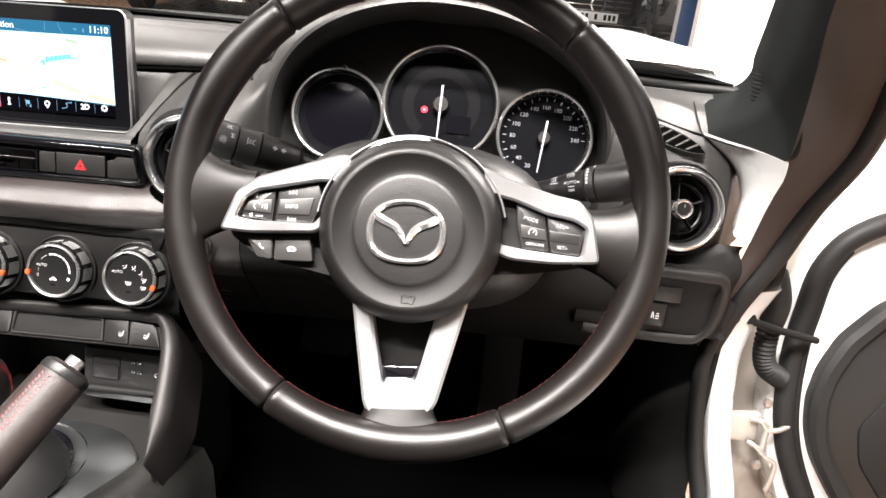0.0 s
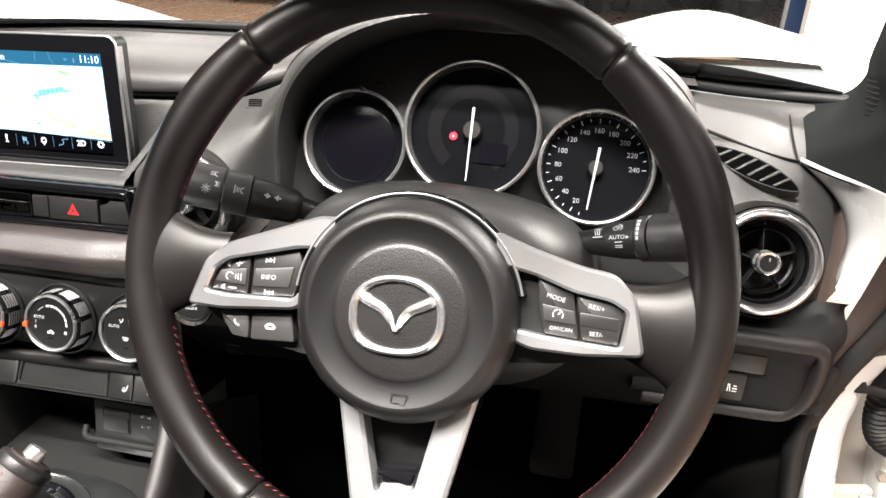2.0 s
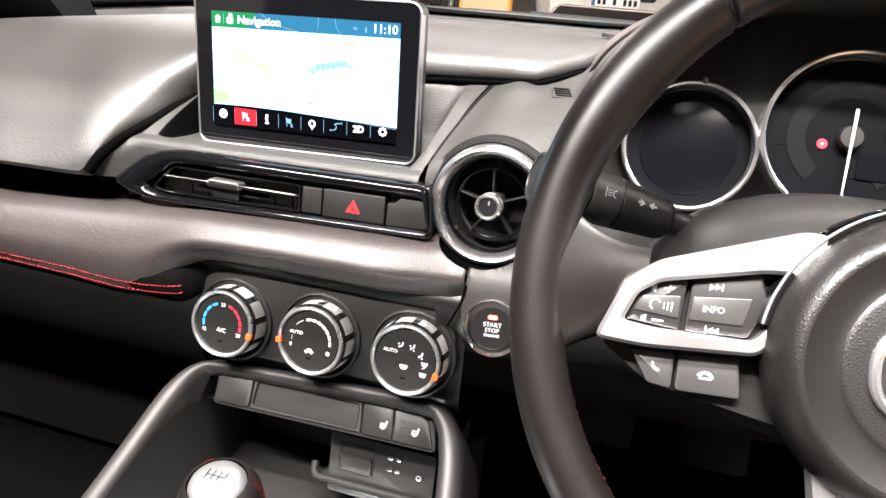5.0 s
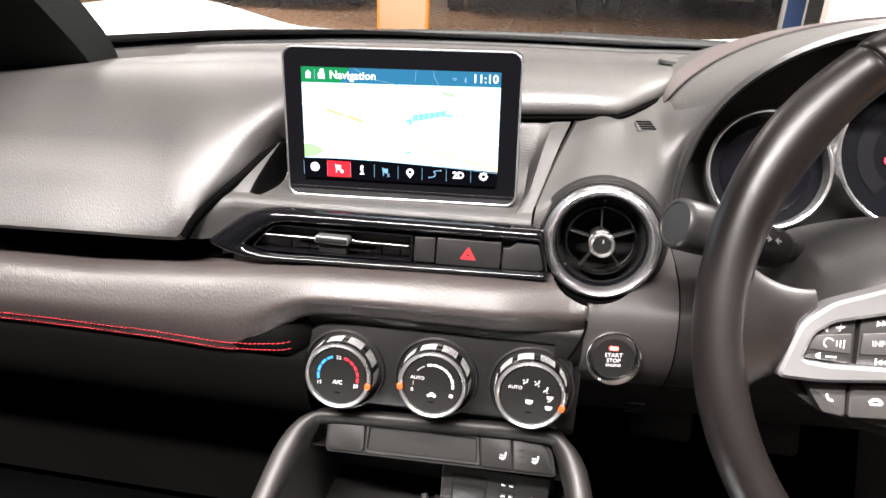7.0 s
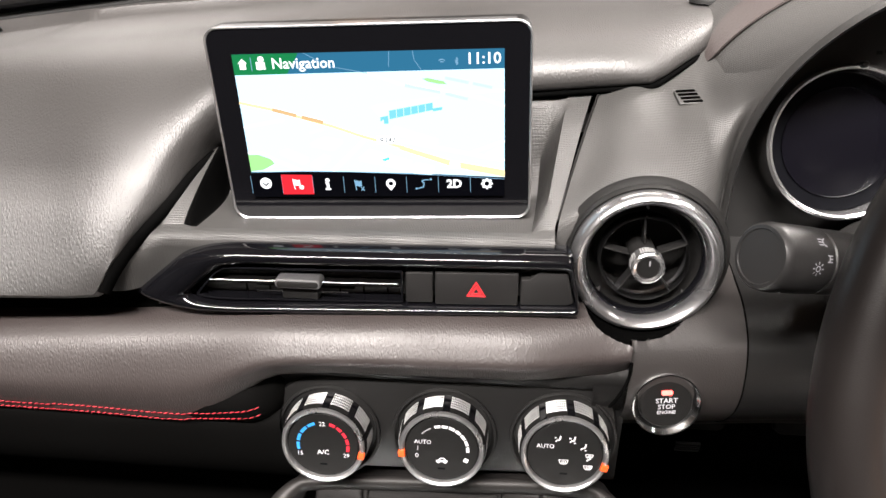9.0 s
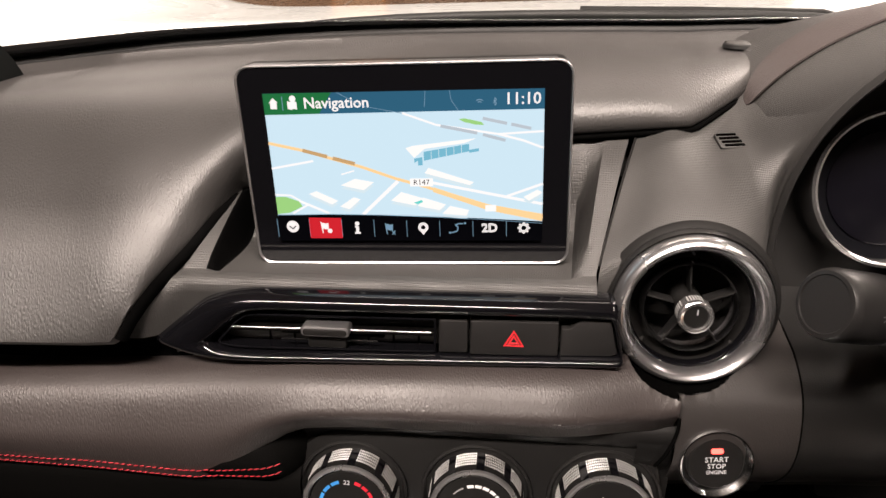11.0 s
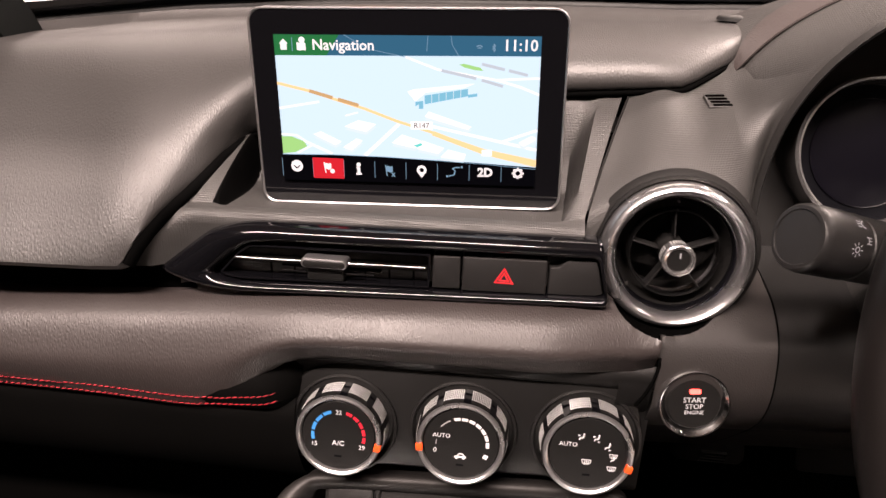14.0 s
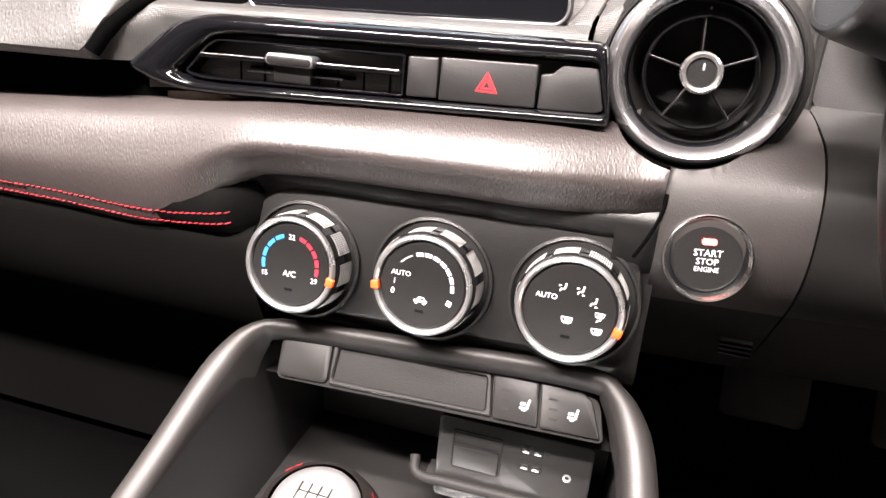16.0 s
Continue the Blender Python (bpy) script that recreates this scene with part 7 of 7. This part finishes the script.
head = [[(x, 0.47 + dy, 1.228 + dz) for dy, dz in ((0.03, -0.02), (0.04, 0.01), (0.0, 0.03), (-0.05, 0.015), (-0.055, -0.01), (-0.01, -0.028))] for x in np.linspace(-1.05, 0.28, 6)]
surface("header_rail", head, SHELL, frame_, "dark windscreen header", close_v=True, caps=True)

ws = thing("windscreen", "clear curved windscreen above the dashboard", "windscreen", kind="structure")
rows = []
for t in np.linspace(0, 1, 10):
    row = []
    for x in np.linspace(-0.93, 0.285, 17):
        row.append((x * (1 - 0.10 * t) - 0.03 * t, (base_y(x) + 0.006) * (1 - t) + 0.50 * t, (pad_z(x) + 0.002) * (1 - t) + 1.228 * t + 0.02 * math.sin(math.pi * t)))
    rows.append(row)
wg = surface("pane", rows, GLASS, ws)
wg.visible_shadow = False
seal = [(x, base_y(x) + 0.004, pad_z(x) - 0.001) for x in np.linspace(-1.08, 0.29, 30)]
tube("lower_seal", seal, 0.0055, RUBBER, ws, "black seal along the windscreen foot", n=8)
band = []
for x in np.linspace(-0.93, 0.285, 40):
    foot_p = Vector((x, base_y(x) + 0.006, pad_z(x) + 0.002))
    head_p = Vector((x * 0.90 - 0.03, 0.50, 1.228))
    w = along([-0.93, -0.6, -0.35, -0.1, 0.08, 0.2, 0.285], [0.030, 0.022, 0.014, 0.012, 0.034, 0.030, 0.008], x)
    up_ = (head_p - foot_p).normalized()
    band.append([foot_p + up_ * w * t + Vector((0, 0.003, 0.0)) for t in (0, 0.5, 1)])
surface("black_border", band, PIANO, ws, "black printed border of the glass", thick=0.001)

cowl = thing("cowl_panel", "grey plastic cowl at the windscreen foot", "cowl", kind="structure")
COWL = mat("weathered_cowl", (0.10, 0.11, 0.11), 0.4, grain=0.3, scale=500, spots=0.4, worn=0.08)
surface("cowl", [[(x, base_y(x) + 0.02, pad_z(x) - 0.012), (x, base_y(x) + 0.05, pad_z(x) - 0.007), (x, base_y(x) + 0.09, pad_z(x) - 0.006), (x, base_y(x) + 0.13, pad_z(x) - 0.010), (x, 1.14, 0.882 + 0.030 * (x + 0.40))] for x in np.linspace(-1.10, 0.32, 24)], COWL, cowl)
for wx0, wx1 in ((-0.62, -0.06), (-0.10, 0.25)):
    wp = thing("wiper", "black windscreen wiper resting at the foot of the glass", "wiper", group="wipers")
    pts = [(x, base_y(x) + 0.045, pad_z(x) + 0.002 + 0.006 * math.sin(3.14 * (x - wx0) / (wx1 - wx0))) for x in np.linspace(wx0, wx1, 12)]
    tube("blade", pts, [0.0015] + [0.0045] * 10 + [0.0015], RUBBER, wp, n=8)
    tube("arm", [(pts[-1][0], pts[-1][1] + 0.03, pts[-1][2] - 0.006)] + [(p[0] + 0.01, p[1] + 0.012, p[2] + 0.003) for p in pts[-2:4:-2]], 0.0035, DARK, wp, n=8)

bonnet = thing("bonnet", "glossy white car bonnet with raised wing crests", "bonnet")


def bonnet_z(x, y):
    u = x + 0.40
    crest = 0.050 * math.exp(-((abs(u) - 0.62) / 0.14) ** 2) * math.exp(-((y - 1.55) / 0.40) ** 2)
    return 0.893 + 0.030 * u - 0.04 * max(0.0, y - 1.15) - 0.20 * max(0.0, y - 1.5) ** 2 + crest - 0.35 * max(0.0, abs(u) - 0.74) ** 1.5 - 0.4 * max(0.0, 1.16 - y)


surface("panel", [[(x, y, bonnet_z(x, y)) for y in np.linspace(1.11, 2.25, 30)] for x in np.linspace(-1.27, 0.47, 60)], PAINT, bonnet, "white painted panel")

wing = thing("door_jamb", "white painted body side with door hinges and rubber boot", "car body", kind="structure")
JZ = [0.30, 0.447, 0.506, 0.563, 0.617, 0.661, 0.72]
JX = [0.350, 0.323, 0.305, 0.295, 0.290, 0.297, 0.325]
BODY = mat("inner_body_paint", (0.36, 0.335, 0.30), 0.35, coat=0.3, spots=0.15, worn=0.06)
rows = []
for z in np.linspace(0.30, 0.70, 22):
    x = along(JZ, JX, z)
    rows.append([(x + 0.002, 0.830, z), (x, 0.803, z), (x + 0.003, 0.800, z), (x + 0.026, 0.812, z), (x + 0.034, 0.820, z), (x + 0.037, 0.832, z)])
surface("jamb_flange", rows, PAINT, wing, "white painted flange", sharp=50)
rows = []
for z in np.linspace(0.30, 0.86, 26):
    x = along(JZ, JX, min(z, 0.70))
    w = 0.006 * math.sin(z * 40) * (1 if z < 0.50 else 0)
    rows.append([(x + 0.036, 0.828, z), (x + 0.038, 0.86 + w, z), (x + 0.050, 0.893, z), (x + 0.075, 0.905 + w, z), (x + 0.10, 0.918, z), (x + 0.15, 0.940, z), (x + 0.25, 0.955, z)])
surface("hinge_face", rows, BODY, wing, "cream-white hinge face")
tube("jamb_seal", spline([(0.322, 0.79, 0.38), (0.306, 0.79, 0.45), (0.291, 0.79, 0.509), (0.281, 0.79, 0.565), (0.276, 0.79, 0.619), (0.281, 0.791, 0.650), (0.290, 0.795, 0.690)], 24), 0.0085, RUBBER, wing, "black rubber door seal", n=12)
surface("wing_top", [[(x, y, 0.83 + 0.02 * math.sin((y - 0.95) * 3) - 0.25 * max(0, x - 0.44) ** 1.3) for y in np.linspace(0.96, 2.0, 12)] for x in np.linspace(0.33, 0.60, 8)], PAINT, wing, "white painted wing")
hz_ = 0.508
box("hinge_leaf", 0.040, 0.012, 0.036, BODY, wing, "white painted hinge", m=pose(0.366, 0.868, hz_, 0, 0, 14), bevel=0.003)
tube("hinge_bracket", spline([(0.372, 0.862, hz_ + 0.013), (0.385, 0.860, hz_ + 0.012), (0.392, 0.858, hz_ + 0.004), (0.404, 0.858, hz_ + 0.004), (0.418, 0.864, hz_ + 0.008)], 14), 0.0032, STEEL, wing, "bent steel bracket", n=8)
tube("hinge_bracket", spline([(0.374, 0.862, hz_ - 0.017), (0.386, 0.858, hz_ - 0.022), (0.398, 0.856, hz_ - 0.033), (0.410, 0.856, hz_ - 0.040), (0.411, 0.856, hz_ - 0.060), (0.408, 0.856, hz_ - 0.078)], 16), 0.0032, STEEL, wing, "bent steel bracket", n=8)
tube("hinge_pin", [(0.392, 0.860, hz_ + 0.008), (0.392, 0.860, hz_ - 0.022)], 0.0042, STEEL, wing, n=10)
for bx, bz in ((0.410, 0.543), (0.396, 0.535), (0.402, 0.448), (0.430, 0.405)):
    lathe("bolt", [(0.0, 0.006), (0.005, 0.006), (0.006, 0.004), (0.006, 0.0)], STEEL, wing, m=face(bx, 0.884, bz), n=6)
boot = [(0.352, 0.868, 0.712), (0.358, 0.860, 0.700), (0.366, 0.856, 0.672), (0.364, 0.858, 0.640), (0.366, 0.860, 0.610), (0.374, 0.862, 0.590), (0.395, 0.870, 0.575)]
bp = spline(boot, 64)
tube("cable_boot", bp, [0.006 + 0.0075 * min(1, i / 8) if i < 30 else (0.0130 if i % 2 else 0.0110) for i in range(64)], RUBBER, wing, "corrugated black rubber cable boot", n=14)
tube("check_strap", spline([(0.290, 0.800, 0.664), (0.325, 0.820, 0.660), (0.369, 0.842, 0.645), (0.424, 0.868, 0.628)], 12), 0.0042, DARK, wing, "black door check strap", n=8)
for q in (0, 1):
    lathe("bolt", [(0.0, 0.006), (0.006, 0.006), (0.007, 0.004), (0.007, 0.0)], DARK, wing, m=face(0.300 + 0.022 * q, 0.803 + 0.012 * q, 0.668 - 0.002 * q), n=6)

# open driver's door, swung out ahead; its inner side faces the seats
door = thing("car_door", "open white car door with black trim and rubber seal", "car door", face(0.40, 0.888, 0.60, 7, 0))
path = [(0.160, 0.185), (0.110, 0.176), (0.079, 0.165), (0.043, 0.140), (0.021, 0.103), (0.014, 0.059), (0.009, 0.004), (0.013, -0.067), (0.027, -0.122), (0.054, -0.178), (0.090, -0.24)]
seal_p = [tuple(p) for p in spline(path, 44)]
shell = [(0.90, -0.30), (0.90, 0.36), (0.20, 0.335), (0.100, 0.300), (0.072, 0.262), (0.050, 0.215), (0.020, 0.180), (-0.004, 0.12), (-0.010, 0.05), (-0.012, -0.03), (-0.006, -0.09), (0.008, -0.14), (0.030, -0.19), (0.06, -0.25), (0.09, -0.30)]
slab("door_shell", soften(shell, 0.02, 3), -0.06, 0.0, PAINT, door, "white painted door shell", bevel=0.008)
tube("door_seal", [(x, y, 0.004) for x, y in seal_p] + [(0.9, -0.27, 0.004)], 0.0125, RUBBER, door, "black rubber seal", n=12)
tube("seal_lip", [(x + 0.012, y, 0.006) for x, y in seal_p[14:40]], 0.0055, DARK, door, "thin inner lip of the seal", n=8)
card = [(0.90, -0.30), (0.90, 0.16), (0.30, 0.135), (0.20, 0.112), (0.135, 0.088), (0.100, 0.064), (0.066, 0.024), (0.050, -0.015), (0.045, -0.05), (0.050, -0.086), (0.062, -0.118), (0.083, -0.150), (0.12, -0.20), (0.17, -0.30)]
ring_slab("card_edge", soften(shrink(card, -0.010), 0.012, 3), soften(shrink(card, 0.012), 0.012, 3), -0.002, 0.024, RUBBER, door, "black rubber edge of the door card", bevel=0.006)
slab("door_card", soften(shrink(card, 0.010), 0.012, 3), -0.002, 0.016, PLAST, door, "black door card", bevel=0.004)
slab("speaker_panel", soften([(0.095, -0.075), (0.120, -0.035), (0.180, -0.020), (0.40, -0.015), (0.40, -0.25), (0.17, -0.20), (0.105, -0.120)], 0.012, 4), 0.012, 0.0195, DARK, door, "black speaker panel", bevel=0.003)

# white end panel by the right vent
endp = thing("end_panel", "white painted wing-shaped panel at the end of the dashboard", "trim panel")
top = [(0.2405, 0.834, 0.8495), (0.2548, 0.795, 0.8484), (0.2725, 0.762, 0.8480), (0.2892, 0.735, 0.8447)]
foot_ = [(0.2440, 0.832, 0.8462), (0.2671, 0.810, 0.8253), (0.2735, 0.787, 0.8000), (0.2690, 0.772, 0.7660), (0.2868, 0.770, 0.7616)]
rows = []
for i, (a, b) in enumerate(zip(spline(top, 20), spline(foot_, 20))):
    a, b = Vector(a), Vector(b)
    t = i / 19
    rows.append([a + Vector((0.003, 0.012, 0.001))] + [a.lerp(b, k) + Vector((0.004, -0.006, 0.004)) * math.sin(math.pi * min(1.0, k * 2.2)) * math.sin(math.pi * (0.15 + 0.7 * t)) for k in (0, 0.06, 0.14, 0.24, 0.4, 0.6, 0.8, 1)] + [b + Vector((0.003, 0.012, 0))])
surface("panel", rows, PAINT, endp, "white painted panel", sharp=30)

# back of the cabin
cabin = thing("cabin_wall", "plain dark wall closing the cabin behind the seats", "cabin wall", kind="structure")
surface("bulkhead", [[(x, -0.42, 0.30), (x, -0.42, 0.75), (x, -0.50, 1.02)] for x in (-1.10, -0.40, 0.36)], SHADED_CARPET, cabin, thick=0.02)
surface("side_wall", [[(-1.10, y, 0.30), (-1.10, y, 0.60), (-1.12, y, 0.86)] for y in (-0.45, 0.2, 0.95)], DARK, cabin, thick=0.02)
surface("sill", [[(0.30, y, 0.30), (0.31, y, 0.40), (0.34, y, 0.42), (0.42, y, 0.41), (0.45, y, 0.30)] for y in (-0.45, 0.2, 0.80)], PAINT, cabin)

for ob in pict.children:
    if ob.name.split(".")[0] in ("map_building", "building_front", "side_road", "main_road", "park", "roof_shadow", "title_lines", "title_tint", "wall_lines", "divider"):
        ob["kind"] = "stuff"

# ---- showroom ----
FLOOR = mat("brown_floor_tile", (0.20, 0.12, 0.075), 0.28, grain=0.1, scale=60, spots=0.5, worn=0.08)
WALLM = mat("white_wall", (0.36, 0.36, 0.35), 0.7, grain=0.1, scale=200, spots=0.05, worn=0.03)
CEIL = mat("ceiling_grey", (0.12, 0.12, 0.12), 0.8, grain=0.1, scale=200, spots=0.05, worn=0.03)


def setting(name, verts, faces, material, label, category):
    ob = put(name, verts, faces, material, None, label, smooth=False)
    return tagged(ob, label, category, kind="structure")


def block(name, x0, x1, y0, y1, z0, z1, material, label, category):
    v = [(x, y, z) for x in (x0, x1) for y in (y0, y1) for z in (z0, z1)]
    f = [(0, 1, 3, 2), (4, 6, 7, 5), (0, 4, 5, 1), (2, 3, 7, 6), (0, 2, 6, 4), (1, 5, 7, 3)]
    return setting(name, v, f, material, label, category)


block("floor", -12, 12, -7, 16, -0.2, 0.0, FLOOR, "brown tiled showroom floor", "floor")
block("ceiling", -12, 12, -7, 16, 3.5, 3.7, CEIL, "plain dark grey showroom ceiling", "ceiling")
block("wall_north", -12, 12, 16, 16.2, 0, 3.5, WALLM, "plain pale showroom wall", "wall")
block("wall_south", -12, 12, -7.2, -7, 0, 3.5, WALLM, "plain pale showroom wall", "wall")
block("wall_west", -12.2, -12, -7, 16, 0, 3.5, WALLM, "plain pale showroom wall", "wall")
block("wall_east", 12, 12.2, -7, 16, 0, 3.5, WALLM, "plain pale showroom wall", "wall")

# floor joints: thin pale strips let into the tiles
JOINT = mat("pale_joint", (0.38, 0.32, 0.27), 0.6, spots=0.2, worn=0.05)
verts, faces = [], []
for k in range(-9, 10):
    for x0, x1, y0, y1 in ((0.9 * k - 0.006, 0.9 * k + 0.006, 3.0, 15.9), (-9, 9, 8.9 + 0.9 * k, 8.912 + 0.9 * k)):
        if y0 < 3.0:
            continue
        b = len(verts)
        verts += [(x0, y0, 0.004), (x1, y0, 0.004), (x1, min(y1, 15.9), 0.004), (x0, min(y1, 15.9), 0.004)]
        faces.append((b, b + 1, b + 2, b + 3))
jo = setting("floor_joints", verts, faces, JOINT, "thin pale joints between the brown floor tiles", "floor joints")
jo["kind"] = "stuff"

# bright white partition with a blue edge post, orange post
BRIGHT = mat("white_board", (0.86, 0.87, 0.88), 0.5, spots=0.02, worn=0.02)
BLUE = mat("blue_post", (0.03, 0.09, 0.26), 0.4, spots=0.1, worn=0.03)
ORANGEP = mat("orange_post", (0.75, 0.28, 0.03), 0.45, spots=0.1, worn=0.03)
block("wall_partition", 1.33, 7.5, 5.30, 5.42, 0.0, 3.0, BRIGHT, "bright white showroom partition", "wall")


def post(name, x, y, w, h, material, edge, label):
    e = new(name)
    e.matrix_basis = pose(x, y, 0)
    tagged(e, label, "post")
    box("core", w, 0.10, h, material, e, m=pose(0, 0, h / 2), bevel=0.004)
    for s in (-1, 1):
        box("edge_strip", 0.02, 0.11, h, edge, e, "pale edge strip", m=pose(s * (w / 2 + 0.01), 0, h / 2), bevel=0.003)
    return e


post("post", 1.88, 8.0, 0.17, 2.6, BLUE, BRIGHT, "blue showroom post with white edges")
post("post", -1.87, 7.3, 0.46, 2.6, mat("tan_post", (0.55, 0.36, 0.22), 0.5, spots=0.2, worn=0.04), ORANGEP, "tan showroom post with orange edges")

# parked cars
TYRE = mat("tyre_rubber", (0.015, 0.015, 0.015), 0.8, grain=0.4, scale=120, spots=0.2, worn=0.05)
TINT = mat("dark_car_glass", (0.01, 0.012, 0.013), 0.05, coat=0.5, spots=0.1, worn=0.01)
LENSM = mat("headlamp_lens", (0.55, 0.58, 0.60), 0.08, coat=1.0, spots=0.1, worn=0.02)


def parked_car(x, y, yaw, colour, label):
    paint = mat("car_paint", colour, 0.28, coat=1.0, spots=0.06, worn=0.03)
    e = new("parked_car")
    e.matrix_basis = pose(x, y, 0, 0, 0, yaw)
    tagged(e, label, "car", "parked cars")
    W = 0.89
    prof = [(0.00, 0.30, 0.66), (0.06, 0.28, 0.82), (0.35, 0.27, 0.95), (1.15, 0.26, 1.02), (1.9, 0.25, 1.42), (2.9, 0.25, 1.45), (3.8, 0.26, 1.15), (4.3, 0.30, 0.95), (4.4, 0.40, 0.8)]
    rows = []
    for k, (yy, zb, zt) in enumerate(spline(prof, 40)):
        w = W * (0.80 + 0.20 * min(1.0, yy / 0.45)) * (1.0 if yy < 4.0 else 1 - 0.15 * (yy - 4.0) / 0.4)
        belt = min(zt, 0.98)
        tw = w * (0.96 if zt <= 1.03 else 0.96 - 0.5 * (zt - 1.03))
        rows.append([(-w * 0.96, yy, zb), (-w, yy, 0.55), (-w * 0.99, yy, belt - 0.12), (-w * 0.94, yy, belt - 0.02), (-tw * 0.86, yy, zt - 0.02), (-tw * 0.5, yy, zt), (tw * 0.5, yy, zt), (tw * 0.86, yy, zt - 0.02), (w * 0.94, yy, belt - 0.02), (w * 0.99, yy, belt - 0.12), (w, yy, 0.55), (w * 0.96, yy, zb)])
    surface("body", rows, paint, e, close_v=True, caps=True, sharp=50)
    surface("windscreen", [[(q * 0.62, 1.22, 1.045), (q * 0.60, 1.50, 1.22), (q * 0.52, 1.82, 1.40)] for q in np.linspace(-1, 1, 6)], TINT, e, "dark windscreen", m=pose(0, -0.03, 0.03))
    g = slab("grille", soften([(-0.42, -0.11), (0.42, -0.11), (0.48, 0.08), (0.36, 0.13), (-0.36, 0.13), (-0.48, 0.08)], 0.04), -0.02, 0.012, DARK, e, "dark grille with bright bars", m=face(0, -0.005, 0.60))
    for k in range(3):
        box("bar", 0.80, 0.012, 0.012, CHROME, g, m=pose(0, -0.06 + 0.06 * k, 0.014), bevel=0.003)
    lathe("round_badge", [(0.085, 0.0), (0.09, 0.015), (0.075, 0.018), (0.07, 0.01)], CHROME, e, "plain bright ring", m=face(0, -0.02, 0.61), n=32)
    ring_slab("bumper_intake", soften([(-0.70, -0.07), (0.70, -0.07), (0.62, 0.07), (-0.62, 0.07)], 0.04), soften([(-0.66, -0.045), (0.66, -0.045), (0.59, 0.045), (-0.59, 0.045)], 0.03), -0.02, 0.02, CHROME, e, "bright intake edge", bevel=0.006, m=face(0, 0.0, 0.34))
    slab("intake_mesh", soften([(-0.66, -0.05), (0.66, -0.05), (0.59, 0.05), (-0.59, 0.05)], 0.03), -0.03, 0.01, DARK, e, m=face(0, 0.0, 0.34))
    for s in (-1, 1):
        slab("headlamp", soften([(s * -0.14, -0.06), (s * 0.16, -0.02), (s * 0.17, 0.09), (s * -0.08, 0.05)], 0.03), -0.05, 0.02, LENSM, e, "clear headlamp", bevel=0.015, m=face(s * 0.64, 0.06, 0.70, 15, s * 22))
        for yy in (0.85, 3.45):
            t = new("wheel")
            t.parent, t.matrix_basis = e, pose(s * 0.80, yy, 0.315, 0, 90 * s, 0)
            lathe("tyre", [(0.21, 0.10), (0.29, 0.105), (0.315, 0.07), (0.315, -0.07), (0.29, -0.10)], TYRE, t, n=40)
            lathe("rim", [(0.0, 0.07), (0.06, 0.075), (0.18, 0.06), (0.205, 0.095), (0.215, 0.10)], BRUSH, t, n=40)
    pl = box("number_plate", 0.52, 0.012, 0.11, BRIGHT, e, "white plate with a blue end and plain dark bars", m=pose(0, -0.035, 0.47), bevel=0.003)
    flat("plate_end", [[(-0.255, -0.05), (-0.215, -0.05), (-0.215, 0.05), (-0.255, 0.05)]], 0.008, BLUE, pl, m=pose(0, 0, 0, 90))
    flat("plate_bars", [[(-0.19 + 0.055 * k, -0.032), (-0.155 + 0.055 * k, -0.032), (-0.155 + 0.055 * k, 0.032), (-0.19 + 0.055 * k, 0.032)] for k in (0, 1, 3, 5, 6, 7)], 0.008, DARK, pl, m=pose(0, 0, 0, 90))
    return e


parked_car(1.10, 9.2, 4, (0.012, 0.012, 0.014), "black parked car facing the showroom aisle")
parked_car(-0.75, 8.6, 8, (0.55, 0.53, 0.50), "silver-white parked car facing the showroom aisle")
parked_car(-3.6, 8.3, 6, (0.010, 0.011, 0.015), "black parked car beside the orange-edged post")
parked_car(-6.2, 9.4, 10, (0.02, 0.02, 0.022), "dark grey parked car near the wall")
parked_car(1.75, 10.6, -6, (0.22, 0.21, 0.20), "grey parked car near the blue post")
